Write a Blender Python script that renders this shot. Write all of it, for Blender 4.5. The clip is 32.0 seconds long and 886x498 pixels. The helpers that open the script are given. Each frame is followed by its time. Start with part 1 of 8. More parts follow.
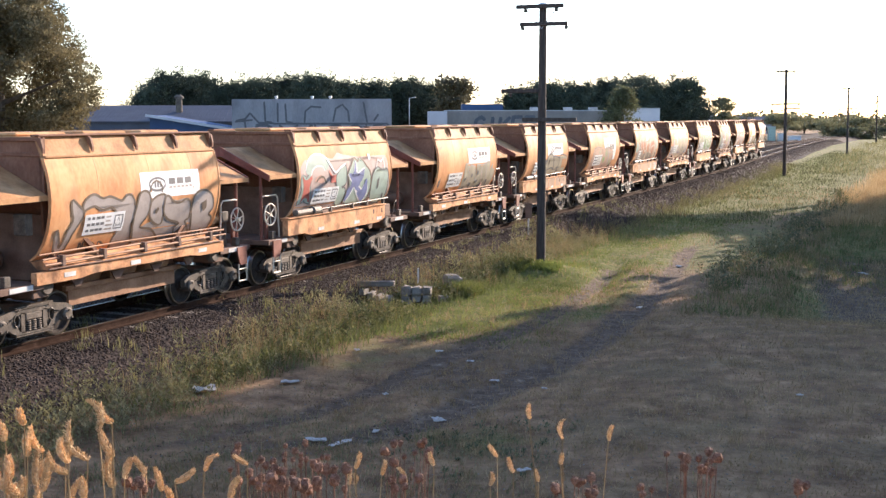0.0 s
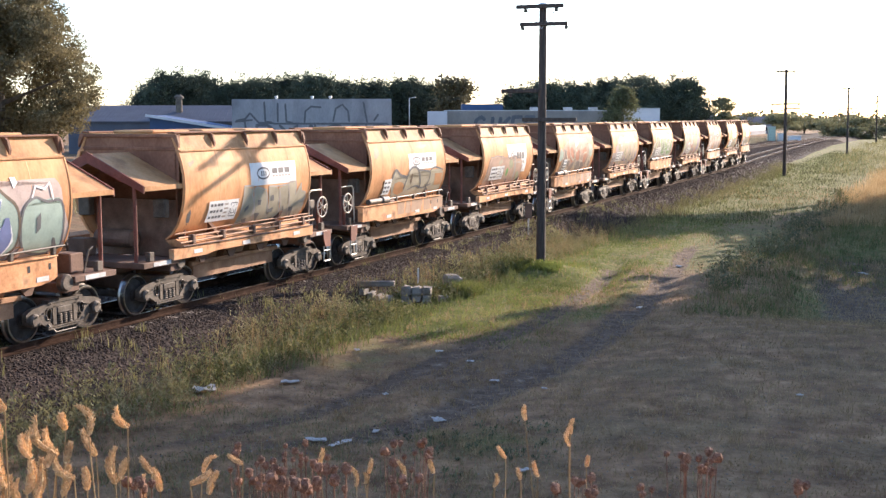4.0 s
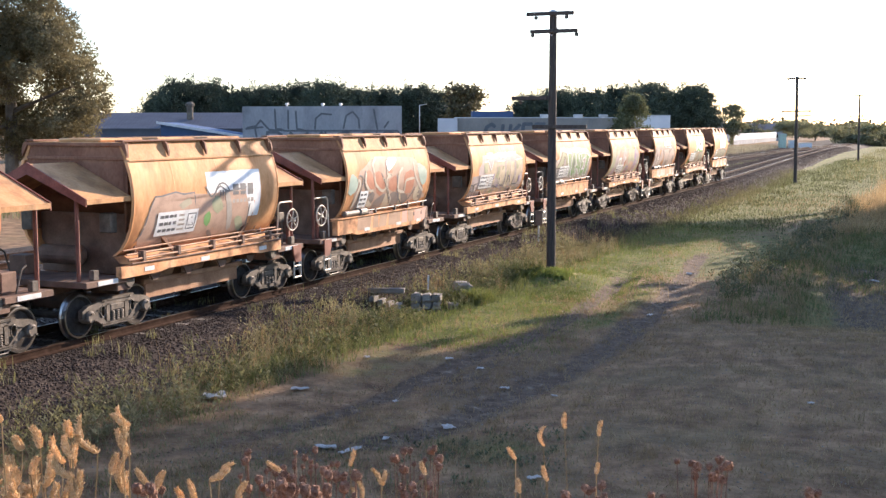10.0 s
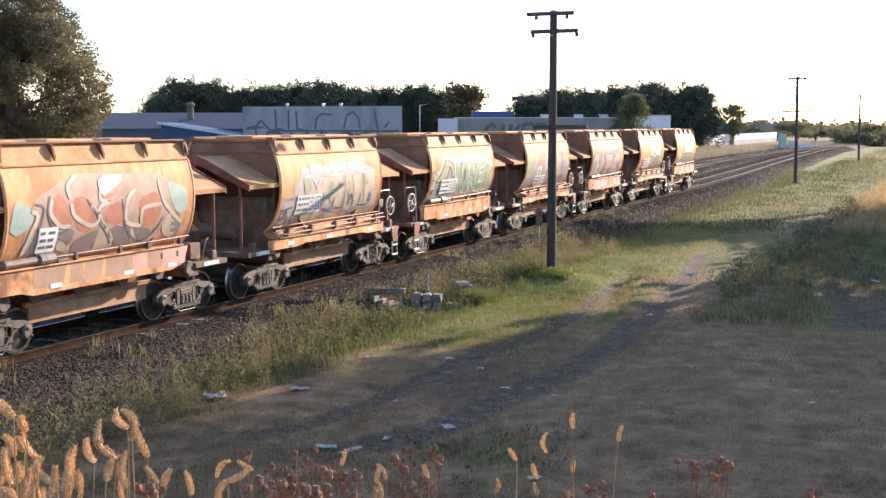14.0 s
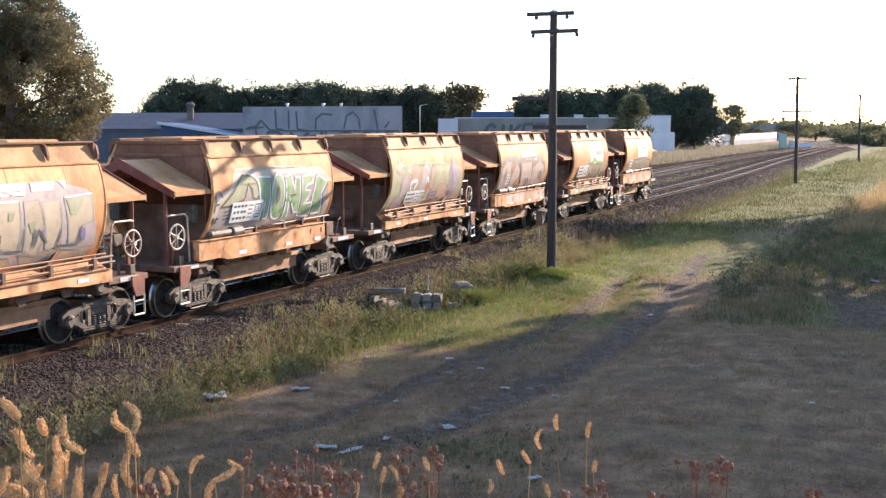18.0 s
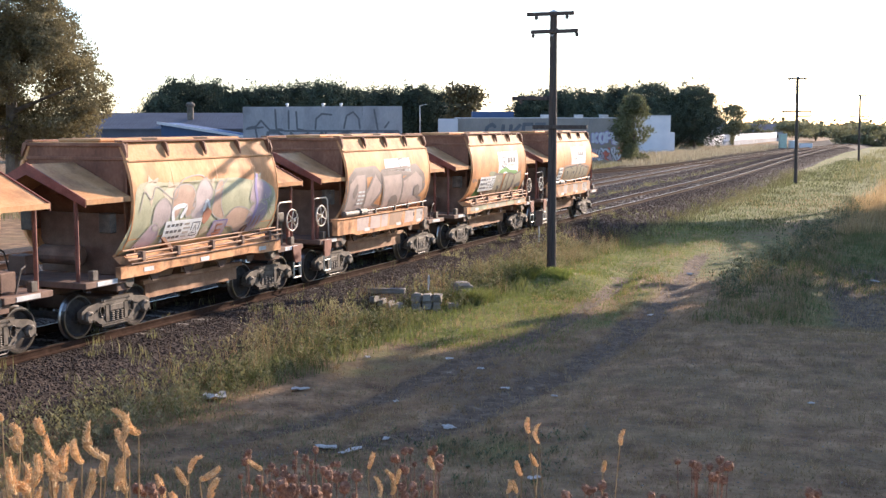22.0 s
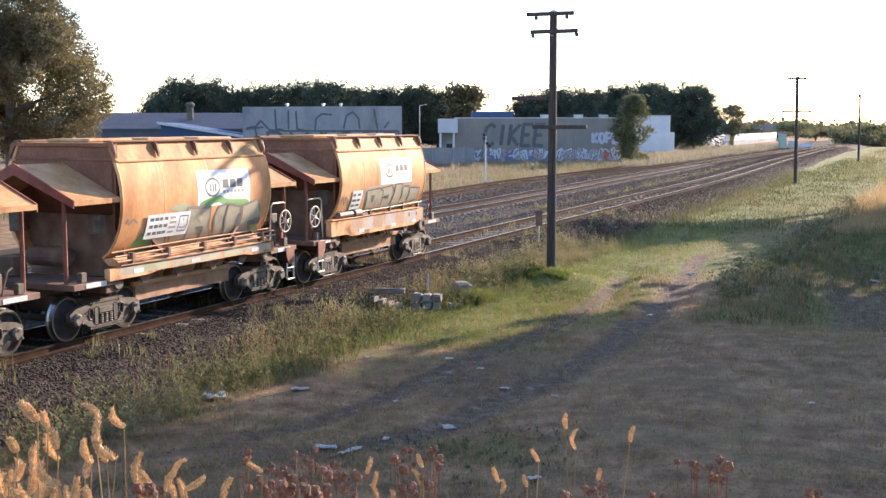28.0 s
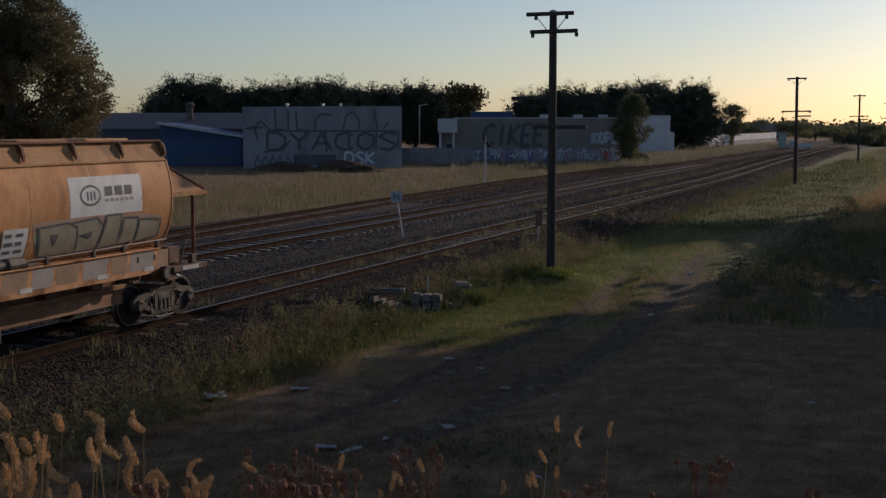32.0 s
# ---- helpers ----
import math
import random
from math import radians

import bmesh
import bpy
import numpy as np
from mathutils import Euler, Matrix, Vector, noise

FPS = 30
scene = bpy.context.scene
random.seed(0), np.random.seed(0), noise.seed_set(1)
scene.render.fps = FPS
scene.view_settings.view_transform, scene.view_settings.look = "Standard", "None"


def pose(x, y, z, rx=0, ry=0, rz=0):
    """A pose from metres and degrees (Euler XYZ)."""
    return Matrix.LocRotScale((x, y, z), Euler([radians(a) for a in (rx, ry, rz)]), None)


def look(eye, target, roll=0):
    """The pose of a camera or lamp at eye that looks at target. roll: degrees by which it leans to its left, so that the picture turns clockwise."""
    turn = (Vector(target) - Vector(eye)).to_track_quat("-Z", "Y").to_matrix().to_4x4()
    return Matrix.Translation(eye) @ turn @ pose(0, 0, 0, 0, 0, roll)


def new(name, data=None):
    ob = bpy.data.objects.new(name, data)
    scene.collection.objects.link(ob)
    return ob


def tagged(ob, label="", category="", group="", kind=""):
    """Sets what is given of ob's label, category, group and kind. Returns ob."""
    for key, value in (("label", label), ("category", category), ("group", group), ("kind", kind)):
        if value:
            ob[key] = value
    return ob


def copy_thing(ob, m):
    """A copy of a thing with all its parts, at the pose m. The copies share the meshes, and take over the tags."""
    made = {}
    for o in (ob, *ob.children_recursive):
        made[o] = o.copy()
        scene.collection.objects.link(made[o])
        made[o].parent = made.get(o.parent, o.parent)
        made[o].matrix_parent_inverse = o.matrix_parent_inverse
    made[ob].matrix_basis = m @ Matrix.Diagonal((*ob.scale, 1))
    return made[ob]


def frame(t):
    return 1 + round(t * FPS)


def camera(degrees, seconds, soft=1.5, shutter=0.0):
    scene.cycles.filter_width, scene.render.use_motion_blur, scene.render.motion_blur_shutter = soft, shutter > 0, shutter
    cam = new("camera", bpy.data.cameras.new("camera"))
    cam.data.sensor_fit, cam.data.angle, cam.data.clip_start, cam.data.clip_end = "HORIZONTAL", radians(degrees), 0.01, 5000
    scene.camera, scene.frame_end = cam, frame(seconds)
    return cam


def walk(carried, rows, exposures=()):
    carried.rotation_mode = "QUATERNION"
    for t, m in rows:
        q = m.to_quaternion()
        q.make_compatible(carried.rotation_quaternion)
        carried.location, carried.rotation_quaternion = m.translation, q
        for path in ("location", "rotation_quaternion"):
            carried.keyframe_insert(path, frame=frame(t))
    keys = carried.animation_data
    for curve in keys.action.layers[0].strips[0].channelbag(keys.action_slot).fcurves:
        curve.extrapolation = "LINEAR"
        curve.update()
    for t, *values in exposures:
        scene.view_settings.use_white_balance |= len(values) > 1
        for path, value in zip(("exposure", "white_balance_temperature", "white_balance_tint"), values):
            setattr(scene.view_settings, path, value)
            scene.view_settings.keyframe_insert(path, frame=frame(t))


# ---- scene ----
# ---- camera ----
LENS = 2 * math.degrees(math.atan(784 / 2100))
EYE = (16.45, 0.0, 4.2)
cam = camera(LENS, 32.0, soft=1.4)


def aim(yaw, pitch):
    return pose(*EYE, 90 - pitch, 0, yaw)


walk(cam, [(0.0, aim(22.47, 6.37)), (8.55, aim(22.47, 6.37)), (9.0, aim(22.77, 6.19)), (9.5, aim(22.94, 6.05)),
           (10.0, aim(22.96, 6.03)), (20.0, aim(22.98, 6.02)), (32.0, aim(22.96, 6.02))],
     exposures=[(0.0, 1.35, 6000, 17), (3.0, 1.4, 6000, 17), (25.0, 1.43, 6000, 17), (28.0, 1.52, 6000, 17), (30.8, 1.6, 6000, 17), (31.1, 1.56, 6000, 17), (31.4, 0.75, 6000, 17), (31.7, -0.18, 6000, 17), (32.0, -1.15, 6000, 17)])

# ---- world and sun ----
SUN_AZ, SUN_EL = 18.0, 18.0      # degrees to the right of the line, and above the horizon
world = bpy.data.worlds.new("world")
scene.world = world
world.use_nodes = True
wn = world.node_tree.nodes
sky = wn.new("ShaderNodeTexSky")
sky.sky_type = "NISHITA"
sky.sun_disc = False
sky.sun_elevation = radians(SUN_EL)
sky.sun_rotation = radians(SUN_AZ)
sky.air_density, sky.dust_density, sky.ozone_density = 1.0, 0.6, 2.0
wn["Background"].inputs["Strength"].default_value = 0.15
world.node_tree.links.new(sky.outputs[0], wn["Background"].inputs["Color"])
scene.view_settings.exposure = 0.0

sun_data = bpy.data.lights.new("sun", "SUN")
sun_data.energy = 5.0
sun_data.angle = radians(0.5)
sun_data.color = (1.0, 0.8, 0.58)
sun = new("sun", sun_data)
sx = math.sin(radians(SUN_AZ)) * math.cos(radians(SUN_EL))
sy = math.cos(radians(SUN_AZ)) * math.cos(radians(SUN_EL))
sz = math.sin(radians(SUN_EL))
sun.matrix_world = look((100 * sx, 100 * sy, 100 * sz), (0, 0, 0))


# ---- materials ----
def ramp_node(nt, stops):
    n = nt.nodes.new("ShaderNodeValToRGB")
    while len(n.color_ramp.elements) < len(stops):
        n.color_ramp.elements.new(0.5)
    for e, (p, c) in zip(n.color_ramp.elements, stops):
        e.position, e.color = p, (*c, 1)
    return n


def material(name, colors, scale=4.0, fine=40.0, rough=0.8, metal=0.0, bump=0.15, stretch=(1, 1, 1), vary=0.12, spec=0.5, stain=None, stain_amount=0.5, stain_scale=1.5, trans=0.0):
    """Procedural surface: two noises mix the colours, a third gives relief; each object and island varies a little."""
    m = bpy.data.materials.new(name)
    m.use_nodes = True
    nt = m.node_tree
    N, L = nt.nodes, nt.links
    b = N["Principled BSDF"]
    tc = N.new("ShaderNodeTexCoord")
    mp = N.new("ShaderNodeMapping")
    mp.inputs["Scale"].default_value = stretch
    L.new(tc.outputs["Object"], mp.inputs["Vector"])
    own = N.new("ShaderNodeObjectInfo")
    far = N.new("ShaderNodeVectorMath")
    far.operation = "SCALE"
    far.inputs[0].default_value = (31.0, 17.0, 23.0)
    L.new(own.outputs["Random"], far.inputs["Scale"])
    L.new(far.outputs[0], mp.inputs["Location"])
    n1 = N.new("ShaderNodeTexNoise")
    n1.inputs["Scale"].default_value, n1.inputs["Detail"].default_value = scale, 5
    L.new(mp.outputs[0], n1.inputs["Vector"])
    n2 = N.new("ShaderNodeTexNoise")
    n2.inputs["Scale"].default_value, n2.inputs["Detail"].default_value = fine, 4
    L.new(mp.outputs[0], n2.inputs["Vector"])
    mx = N.new("ShaderNodeMath")
    mx.operation = "MULTIPLY_ADD"
    mx.inputs[1].default_value = 0.4
    L.new(n2.outputs[0], mx.inputs[0])
    sc = N.new("ShaderNodeMath")
    sc.operation = "MULTIPLY_ADD"
    sc.inputs[1].default_value, sc.inputs[2].default_value = 0.9, -0.15
    L.new(n1.outputs[0], sc.inputs[0])
    L.new(sc.outputs[0], mx.inputs[2])
    k = len(colors)
    rp = ramp_node(nt, [(0.28 + 0.44 * i / max(1, k - 1), c) for i, c in enumerate(colors)])
    L.new(mx.outputs[0], rp.inputs[0])
    col = rp.outputs[0]
    if stain:
        n3 = N.new("ShaderNodeTexNoise")
        n3.inputs["Scale"].default_value, n3.inputs["Detail"].default_value = stain_scale, 6
        L.new(mp.outputs[0], n3.inputs["Vector"])
        r3 = ramp_node(nt, [(0.5, (0, 0, 0)), (0.68, (stain_amount,) * 3)])
        L.new(n3.outputs[0], r3.inputs[0])
        ms = N.new("ShaderNodeMix")
        ms.data_type = "RGBA"
        L.new(r3.outputs[0], ms.inputs["Factor"])
        L.new(col, ms.inputs["A"])
        ms.inputs["B"].default_value = (*stain, 1)
        col = ms.outputs["Result"]
    if vary:
        oi = N.new("ShaderNodeObjectInfo")
        ge = N.new("ShaderNodeNewGeometry")
        ad = N.new("ShaderNodeMath")
        ad.operation = "ADD"
        L.new(oi.outputs["Random"], ad.inputs[0])
        L.new(ge.outputs["Random Per Island"], ad.inputs[1])
        mr = N.new("ShaderNodeMapRange")
        mr.inputs["From Max"].default_value = 2.0
        mr.inputs["To Min"].default_value, mr.inputs["To Max"].default_value = 1 - 1.6 * vary, 1 + 1.6 * vary
        L.new(ad.outputs[0], mr.inputs["Value"])
        hs = N.new("ShaderNodeHueSaturation")
        L.new(mr.outputs[0], hs.inputs["Value"])
        L.new(col, hs.inputs["Color"])
        col = hs.outputs[0]
    L.new(col, b.inputs["Base Color"])
    b.inputs["Roughness"].default_value = rough
    b.inputs["Metallic"].default_value = metal
    b.inputs["Specular IOR Level"].default_value = spec
    if bump:
        bp = N.new("ShaderNodeBump")
        bp.inputs["Strength"].default_value = bump
        bp.inputs["Distance"].default_value = 0.02
        L.new(mx.outputs[0], bp.inputs["Height"])
        L.new(bp.outputs[0], b.inputs["Normal"])
    if trans:
        tr = N.new("ShaderNodeBsdfTranslucent")
        L.new(col, tr.inputs["Color"])
        mixer = N.new("ShaderNodeMixShader")
        mixer.inputs[0].default_value = trans
        L.new(b.outputs[0], mixer.inputs[1])
        L.new(tr.outputs[0], mixer.inputs[2])
        L.new(mixer.outputs[0], N["Material Output"].inputs["Surface"])
    return m


M = {}
M["wagon"] = material("rust_orange_paint", [(0.56, 0.25, 0.1), (0.72, 0.362, 0.158), (0.8, 0.448, 0.228)], 1.2, 14, 0.66, 0, 0.04, (1, 1, 0.5), 0.06, 0.14, (0.3, 0.13, 0.06), 0.6, 1.6)
M["wagon_sill"] = material("grimy_orange_sill_paint", [(0.46, 0.21, 0.095), (0.69, 0.345, 0.16), (0.77, 0.455, 0.25)], 2.2, 22, 0.7, 0, 0.08, (1, 1, 1), 0.06, 0.15, (0.1, 0.05, 0.03), 0.75, 2.6)
M["wagon_roof"] = material("dusty_roof_paint", [(0.38, 0.18, 0.075), (0.52, 0.28, 0.125), (0.6, 0.36, 0.185)], 1.5, 18, 0.7, 0, 0.08, (1, 1, 1), 0.05, 0.15, (0.16, 0.08, 0.045), 0.5, 2)
# darker than the orange sides: shade on the unlit ends is in this colour
M["wagon_end"] = material("shade_darkened_end_sheet", [(0.12, 0.05, 0.027), (0.19, 0.085, 0.047), (0.27, 0.135, 0.078)], 1.5, 18, 0.7, 0, 0.1, (1, 1, 0.6), 0.05, 0.3)
M["red_oxide"] = material("red_oxide_paint", [(0.13, 0.035, 0.02), (0.2, 0.06, 0.036), (0.29, 0.1, 0.062)], 3, 30, 0.6, 0, 0.08)
M["cream_paint"] = material("worn_cream_paint", [(0.45, 0.37, 0.27), (0.62, 0.53, 0.4), (0.74, 0.66, 0.52)], 5, 40, 0.5, 0, 0.05)
M["wagon_dark"] = material("grimy_underframe", [(0.1, 0.056, 0.037), (0.165, 0.094, 0.062), (0.235, 0.138, 0.092)], 3, 30, 0.8, 0, 0.15, vary=0.1)
M["bogie"] = material("dusty_cast_steel", [(0.04, 0.03, 0.022), (0.09, 0.07, 0.052), (0.17, 0.135, 0.1)], 5, 40, 0.6, 0.0, 0.2, vary=0.12)
M["wheel"] = material("dark_wheel_steel", [(0.026, 0.022, 0.02), (0.048, 0.04, 0.035), (0.078, 0.065, 0.056)], 6, 40, 0.75, 0.0, 0.1, spec=0.15)
M["tread"] = material("bright_wheel_rim", [(0.4, 0.37, 0.34), (0.55, 0.52, 0.48)], 8, 60, 0.3, 1.0, 0.03)
M["chute"] = material("rusty_chute_steel", [(0.22, 0.105, 0.05), (0.36, 0.19, 0.1), (0.48, 0.28, 0.16)], 2.5, 30, 0.75, 0, 0.1)
M["white_paint"] = material("worn_white_paint", [(0.42, 0.4, 0.36), (0.58, 0.56, 0.52), (0.7, 0.68, 0.64)], 4, 40, 0.55, 0, 0.05)
M["rail_side"] = material("rusty_rail", [(0.026, 0.014, 0.009), (0.046, 0.026, 0.018), (0.075, 0.045, 0.031)], 6, 50, 0.95, 0.0, 0.1, spec=0.05)
M["rail_head"] = material("polished_rail_head", [(0.2, 0.165, 0.135), (0.3, 0.255, 0.215)], 3, 60, 0.45, 1.0, 0.02)
M["sleeper"] = material("weathered_timber_sleeper", [(0.08, 0.065, 0.055), (0.14, 0.115, 0.1), (0.21, 0.18, 0.155)], 4, 30, 0.9, 0, 0.3, vary=0.25)
M["ballast"] = material("crushed_rock_ballast", [(0.024, 0.0155, 0.012), (0.049, 0.033, 0.026), (0.092, 0.068, 0.056)], 3, 18, 0.9, 0, 0.5, vary=0.4, spec=0.2)
M["timber"] = material("weathered_pole_timber", [(0.028, 0.02, 0.016), (0.05, 0.037, 0.03), (0.085, 0.065, 0.052)], 3, 30, 0.85, 0, 0.3, (8, 8, 0.6), vary=0.1)
M["insulator"] = material("dark_glazed_insulator", [(0.03, 0.025, 0.022), (0.06, 0.05, 0.045)], 5, 30, 0.3)
M["galv"] = material("galvanised_steel", [(0.35, 0.36, 0.37), (0.5, 0.51, 0.52)], 4, 40, 0.5, 0.5, 0.05)
M["precast"] = material("weathered_precast_wall", [(0.2, 0.205, 0.22), (0.27, 0.275, 0.29), (0.33, 0.33, 0.34)], 0.4, 6, 0.85, 0, 0.1, (1, 1, 0.5), 0.04, 0.3, (0.14, 0.14, 0.15), 0.5, 0.5)
M["beige_wall"] = material("beige_block_wall", [(0.2, 0.178, 0.155), (0.25, 0.225, 0.198), (0.295, 0.267, 0.238)], 0.4, 6, 0.85, 0, 0.1, (1, 1, 0.5), 0.04, 0.3, (0.17, 0.165, 0.16), 0.5, 0.5)
M["blue_roof"] = material("blue_corrugated_roof", [(0.045, 0.075, 0.15), (0.065, 0.105, 0.2)], 0.6, 8, 0.7, 0.0, 0.1, spec=0.2)
M["grey_roof"] = material("grey_corrugated_roof", [(0.075, 0.08, 0.1), (0.105, 0.112, 0.133)], 0.6, 8, 0.8, 0.0, 0.1, spec=0.15)
M["white_wall"] = material("pale_rendered_wall", [(0.5, 0.51, 0.54), (0.62, 0.62, 0.63)], 0.5, 8, 0.8, 0, 0.05)
M["dark_glass"] = material("dark_window", [(0.02, 0.025, 0.03), (0.04, 0.045, 0.05)], 1, 5, 0.15, 0, 0)
M["tile_roof"] = material("terracotta_tile_roof", [(0.16, 0.06, 0.035), (0.25, 0.1, 0.06)], 2, 12, 0.8)
M["pine"] = material("dark_cypress_foliage", [(0.034, 0.043, 0.034), (0.06, 0.075, 0.054), (0.1, 0.118, 0.08)], 0.5, 8, 0.9, 0, 0, vary=0.25, trans=0.06, spec=0.05)
M["gum"] = material("eucalypt_foliage", [(0.06, 0.052, 0.026), (0.108, 0.094, 0.045), (0.17, 0.142, 0.07)], 0.5, 8, 0.7, 0, 0, vary=0.3, trans=0.3)
M["bush"] = material("green_bush_foliage", [(0.055, 0.07, 0.022), (0.105, 0.12, 0.038), (0.18, 0.185, 0.062)], 0.8, 8, 0.8, 0, 0, vary=0.3, trans=0.45)
M["wattle"] = material("dull_green_wattle_foliage", [(0.07, 0.075, 0.036), (0.12, 0.125, 0.06), (0.18, 0.18, 0.085)], 0.8, 8, 0.8, 0, 0, vary=0.3, trans=0.35)
M["gum_near"] = material("old_gum_foliage", [(0.066, 0.057, 0.031), (0.125, 0.108, 0.058), (0.21, 0.178, 0.1)], 0.5, 8, 0.8, 0, 0, vary=0.35, trans=0.4, spec=0.2)
# olive leaves made paler: distance haze is put into the base colour
M["far_leaf"] = material("haze_paled_olive_foliage", [(0.1, 0.105, 0.055), (0.16, 0.16, 0.085), (0.24, 0.225, 0.125)], 0.6, 6, 0.8, 0, 0, vary=0.25, trans=0.4)
M["bark"] = material("grey_brown_bark", [(0.06, 0.045, 0.035), (0.11, 0.09, 0.07), (0.17, 0.14, 0.11)], 2, 20, 0.9, 0, 0.4)
M["grass_green"] = material("green_grass_blades", [(0.08, 0.106, 0.022), (0.145, 0.175, 0.04), (0.24, 0.245, 0.075)], 0.5, 5, 0.7, 0, 0, vary=0.3, trans=0.5)
M["grass_weed"] = material("grey_green_weeds", [(0.09, 0.092, 0.037), (0.155, 0.15, 0.068), (0.25, 0.217, 0.117)], 0.5, 5, 0.8, 0, 0, vary=0.35, trans=0.5)
M["grass_dry"] = material("dry_straw_grass", [(0.22, 0.145, 0.067), (0.33, 0.228, 0.113), (0.43, 0.32, 0.177)], 0.5, 5, 0.8, 0, 0, vary=0.3, trans=0.4)
M["grass_straw"] = material("grey_straw_grass", [(0.18, 0.155, 0.1), (0.28, 0.245, 0.165), (0.38, 0.34, 0.24)], 0.5, 5, 0.8, 0, 0, vary=0.3, trans=0.4)
M["grass_verge"] = material("lush_verge_grass", [(0.055, 0.07, 0.02), (0.095, 0.11, 0.034), (0.17, 0.165, 0.06)], 0.5, 5, 0.8, 0, 0, vary=0.35, trans=0.4)
M["grass_far"] = material("dull_field_grass", [(0.12, 0.115, 0.05), (0.19, 0.175, 0.08), (0.28, 0.245, 0.125)], 0.5, 5, 0.8, 0, 0, vary=0.3, trans=0.4)
M["grey_ballast"] = material("blue_grey_ballast", [(0.035, 0.035, 0.04), (0.075, 0.075, 0.082), (0.14, 0.138, 0.145)], 3, 18, 0.9, 0, 0.5, vary=0.4, spec=0.2)
M["soil"] = material("damp_brown_soil", [(0.05, 0.034, 0.023), (0.09, 0.063, 0.043), (0.14, 0.1, 0.07)], 5, 30, 0.95, 0, 0.4, vary=0.35, spec=0.1)
M["seed"] = material("golden_seed_head", [(0.52, 0.34, 0.16), (0.72, 0.51, 0.27), (0.84, 0.66, 0.4)], 120, 400, 0.7, 0, 0.3, vary=0.2, trans=0.4)
M["dock"] = material("brown_dry_seed_clump", [(0.09, 0.042, 0.025), (0.175, 0.085, 0.05), (0.29, 0.155, 0.098)], 60, 200, 0.9, 0, 0.6, vary=0.35, trans=0.15)
M["stone"] = material("weathered_grey_concrete", [(0.1, 0.085, 0.07), (0.17, 0.148, 0.122), (0.25, 0.222, 0.185)], 4, 30, 0.9, 0, 0.4)
M["litter"] = material("pale_litter", [(0.32, 0.295, 0.26), (0.45, 0.42, 0.38)], 6, 30, 0.6, 0, 0.2)
M["sign_blue"] = material("faded_blue_enamel", [(0.3, 0.34, 0.39), (0.42, 0.46, 0.5)], 4, 30, 0.6)
M["black"] = material("black_paint", [(0.015, 0.015, 0.016), (0.03, 0.03, 0.032)], 4, 30, 0.5)


def spray(name, c, rough=0.62):
    c = tuple(0.72 * v + 0.28 * w for v, w in zip(c, (0.5, 0.36, 0.24))) if name not in ("s_white", "s_ltag", "s_violet", "s_wallgrey", "s_dgrey", "s_bubble", "s_dust", "s_leaf", "s_khaki", "s_blush", "s_rose", "s_sand", "s_taupe", "s_rust", "s_grgreen", "s_lilac2", "s_palesage") else c
    lo, hi = tuple(v * 0.8 for v in c), tuple(min(0.85, v * 1.12) for v in c)
    M[name] = material(name + "_spray_paint", [lo, c, hi], 3, 25, rough, 0, 0.03, vary=0.05, spec=0.15)


for nm, cc in (("s_grey", (0.4, 0.38, 0.35)), ("s_black", (0.035, 0.035, 0.035)), ("s_white", (0.78, 0.77, 0.74)),
               ("s_teal", (0.33, 0.5, 0.44)), ("s_blue", (0.07, 0.16, 0.42)), ("s_red", (0.55, 0.08, 0.07)), ("s_pink", (0.6, 0.34, 0.28)),
               ("s_green", (0.13, 0.42, 0.12)), ("s_sage", (0.34, 0.39, 0.25)), ("s_lilac", (0.42, 0.34, 0.42)), 
               ("s_mauve", (0.5, 0.4, 0.37)), ("s_dgrey", (0.17, 0.165, 0.16)), ("s_cream", (0.6, 0.53, 0.43)),
               ("s_khaki", (0.42, 0.37, 0.27)), ("s_blush", (0.5, 0.34, 0.25)), ("s_rose", (0.46, 0.21, 0.13)), ("s_sand", (0.55, 0.45, 0.32)), ("s_taupe", (0.27, 0.22, 0.19)), ("s_rust", (0.5, 0.26, 0.12)), ("s_grgreen", (0.33, 0.4, 0.24)), ("s_lilac2", (0.5, 0.41, 0.38)), ("s_palesage", (0.45, 0.43, 0.28)),
               ("s_leaf", (0.2, 0.36, 0.13)), ("s_bubble", (0.4, 0.345, 0.305)), ("s_dust", (0.4, 0.26, 0.17)), ("s_ltag", (0.56, 0.58, 0.64)), ("s_violet", (0.3, 0.25, 0.42)), ("s_wallgrey", (0.12, 0.125, 0.135))):
    spray(nm, cc)


# ---- building helpers ----
def link_mesh(name, me, mat, parent=None, label=""):
    if mat is not None and not me.materials:
        me.materials.append(mat)
    ob = new(name, me)
    if parent is not None:
        ob.parent = parent
    if label:
        ob["label"] = label
    return ob


def part(name, bm, mat, parent=None, label="", smooth=False):
    """Links a bmesh as one mesh object under a thing or a part."""
    me = bpy.data.meshes.new(name)
    bm.normal_update()
    bm.to_mesh(me)
    bm.free()
    if smooth:
        me.polygons.foreach_set("use_smooth", [True] * len(me.polygons))
    return link_mesh(name, me, mat, parent, label)


def thing(name, m, label, category, group="", kind=""):
    ob = new(name)
    ob.matrix_basis = m
    ob.empty_display_size = 0.2
    return tagged(ob, label, category, group, kind)


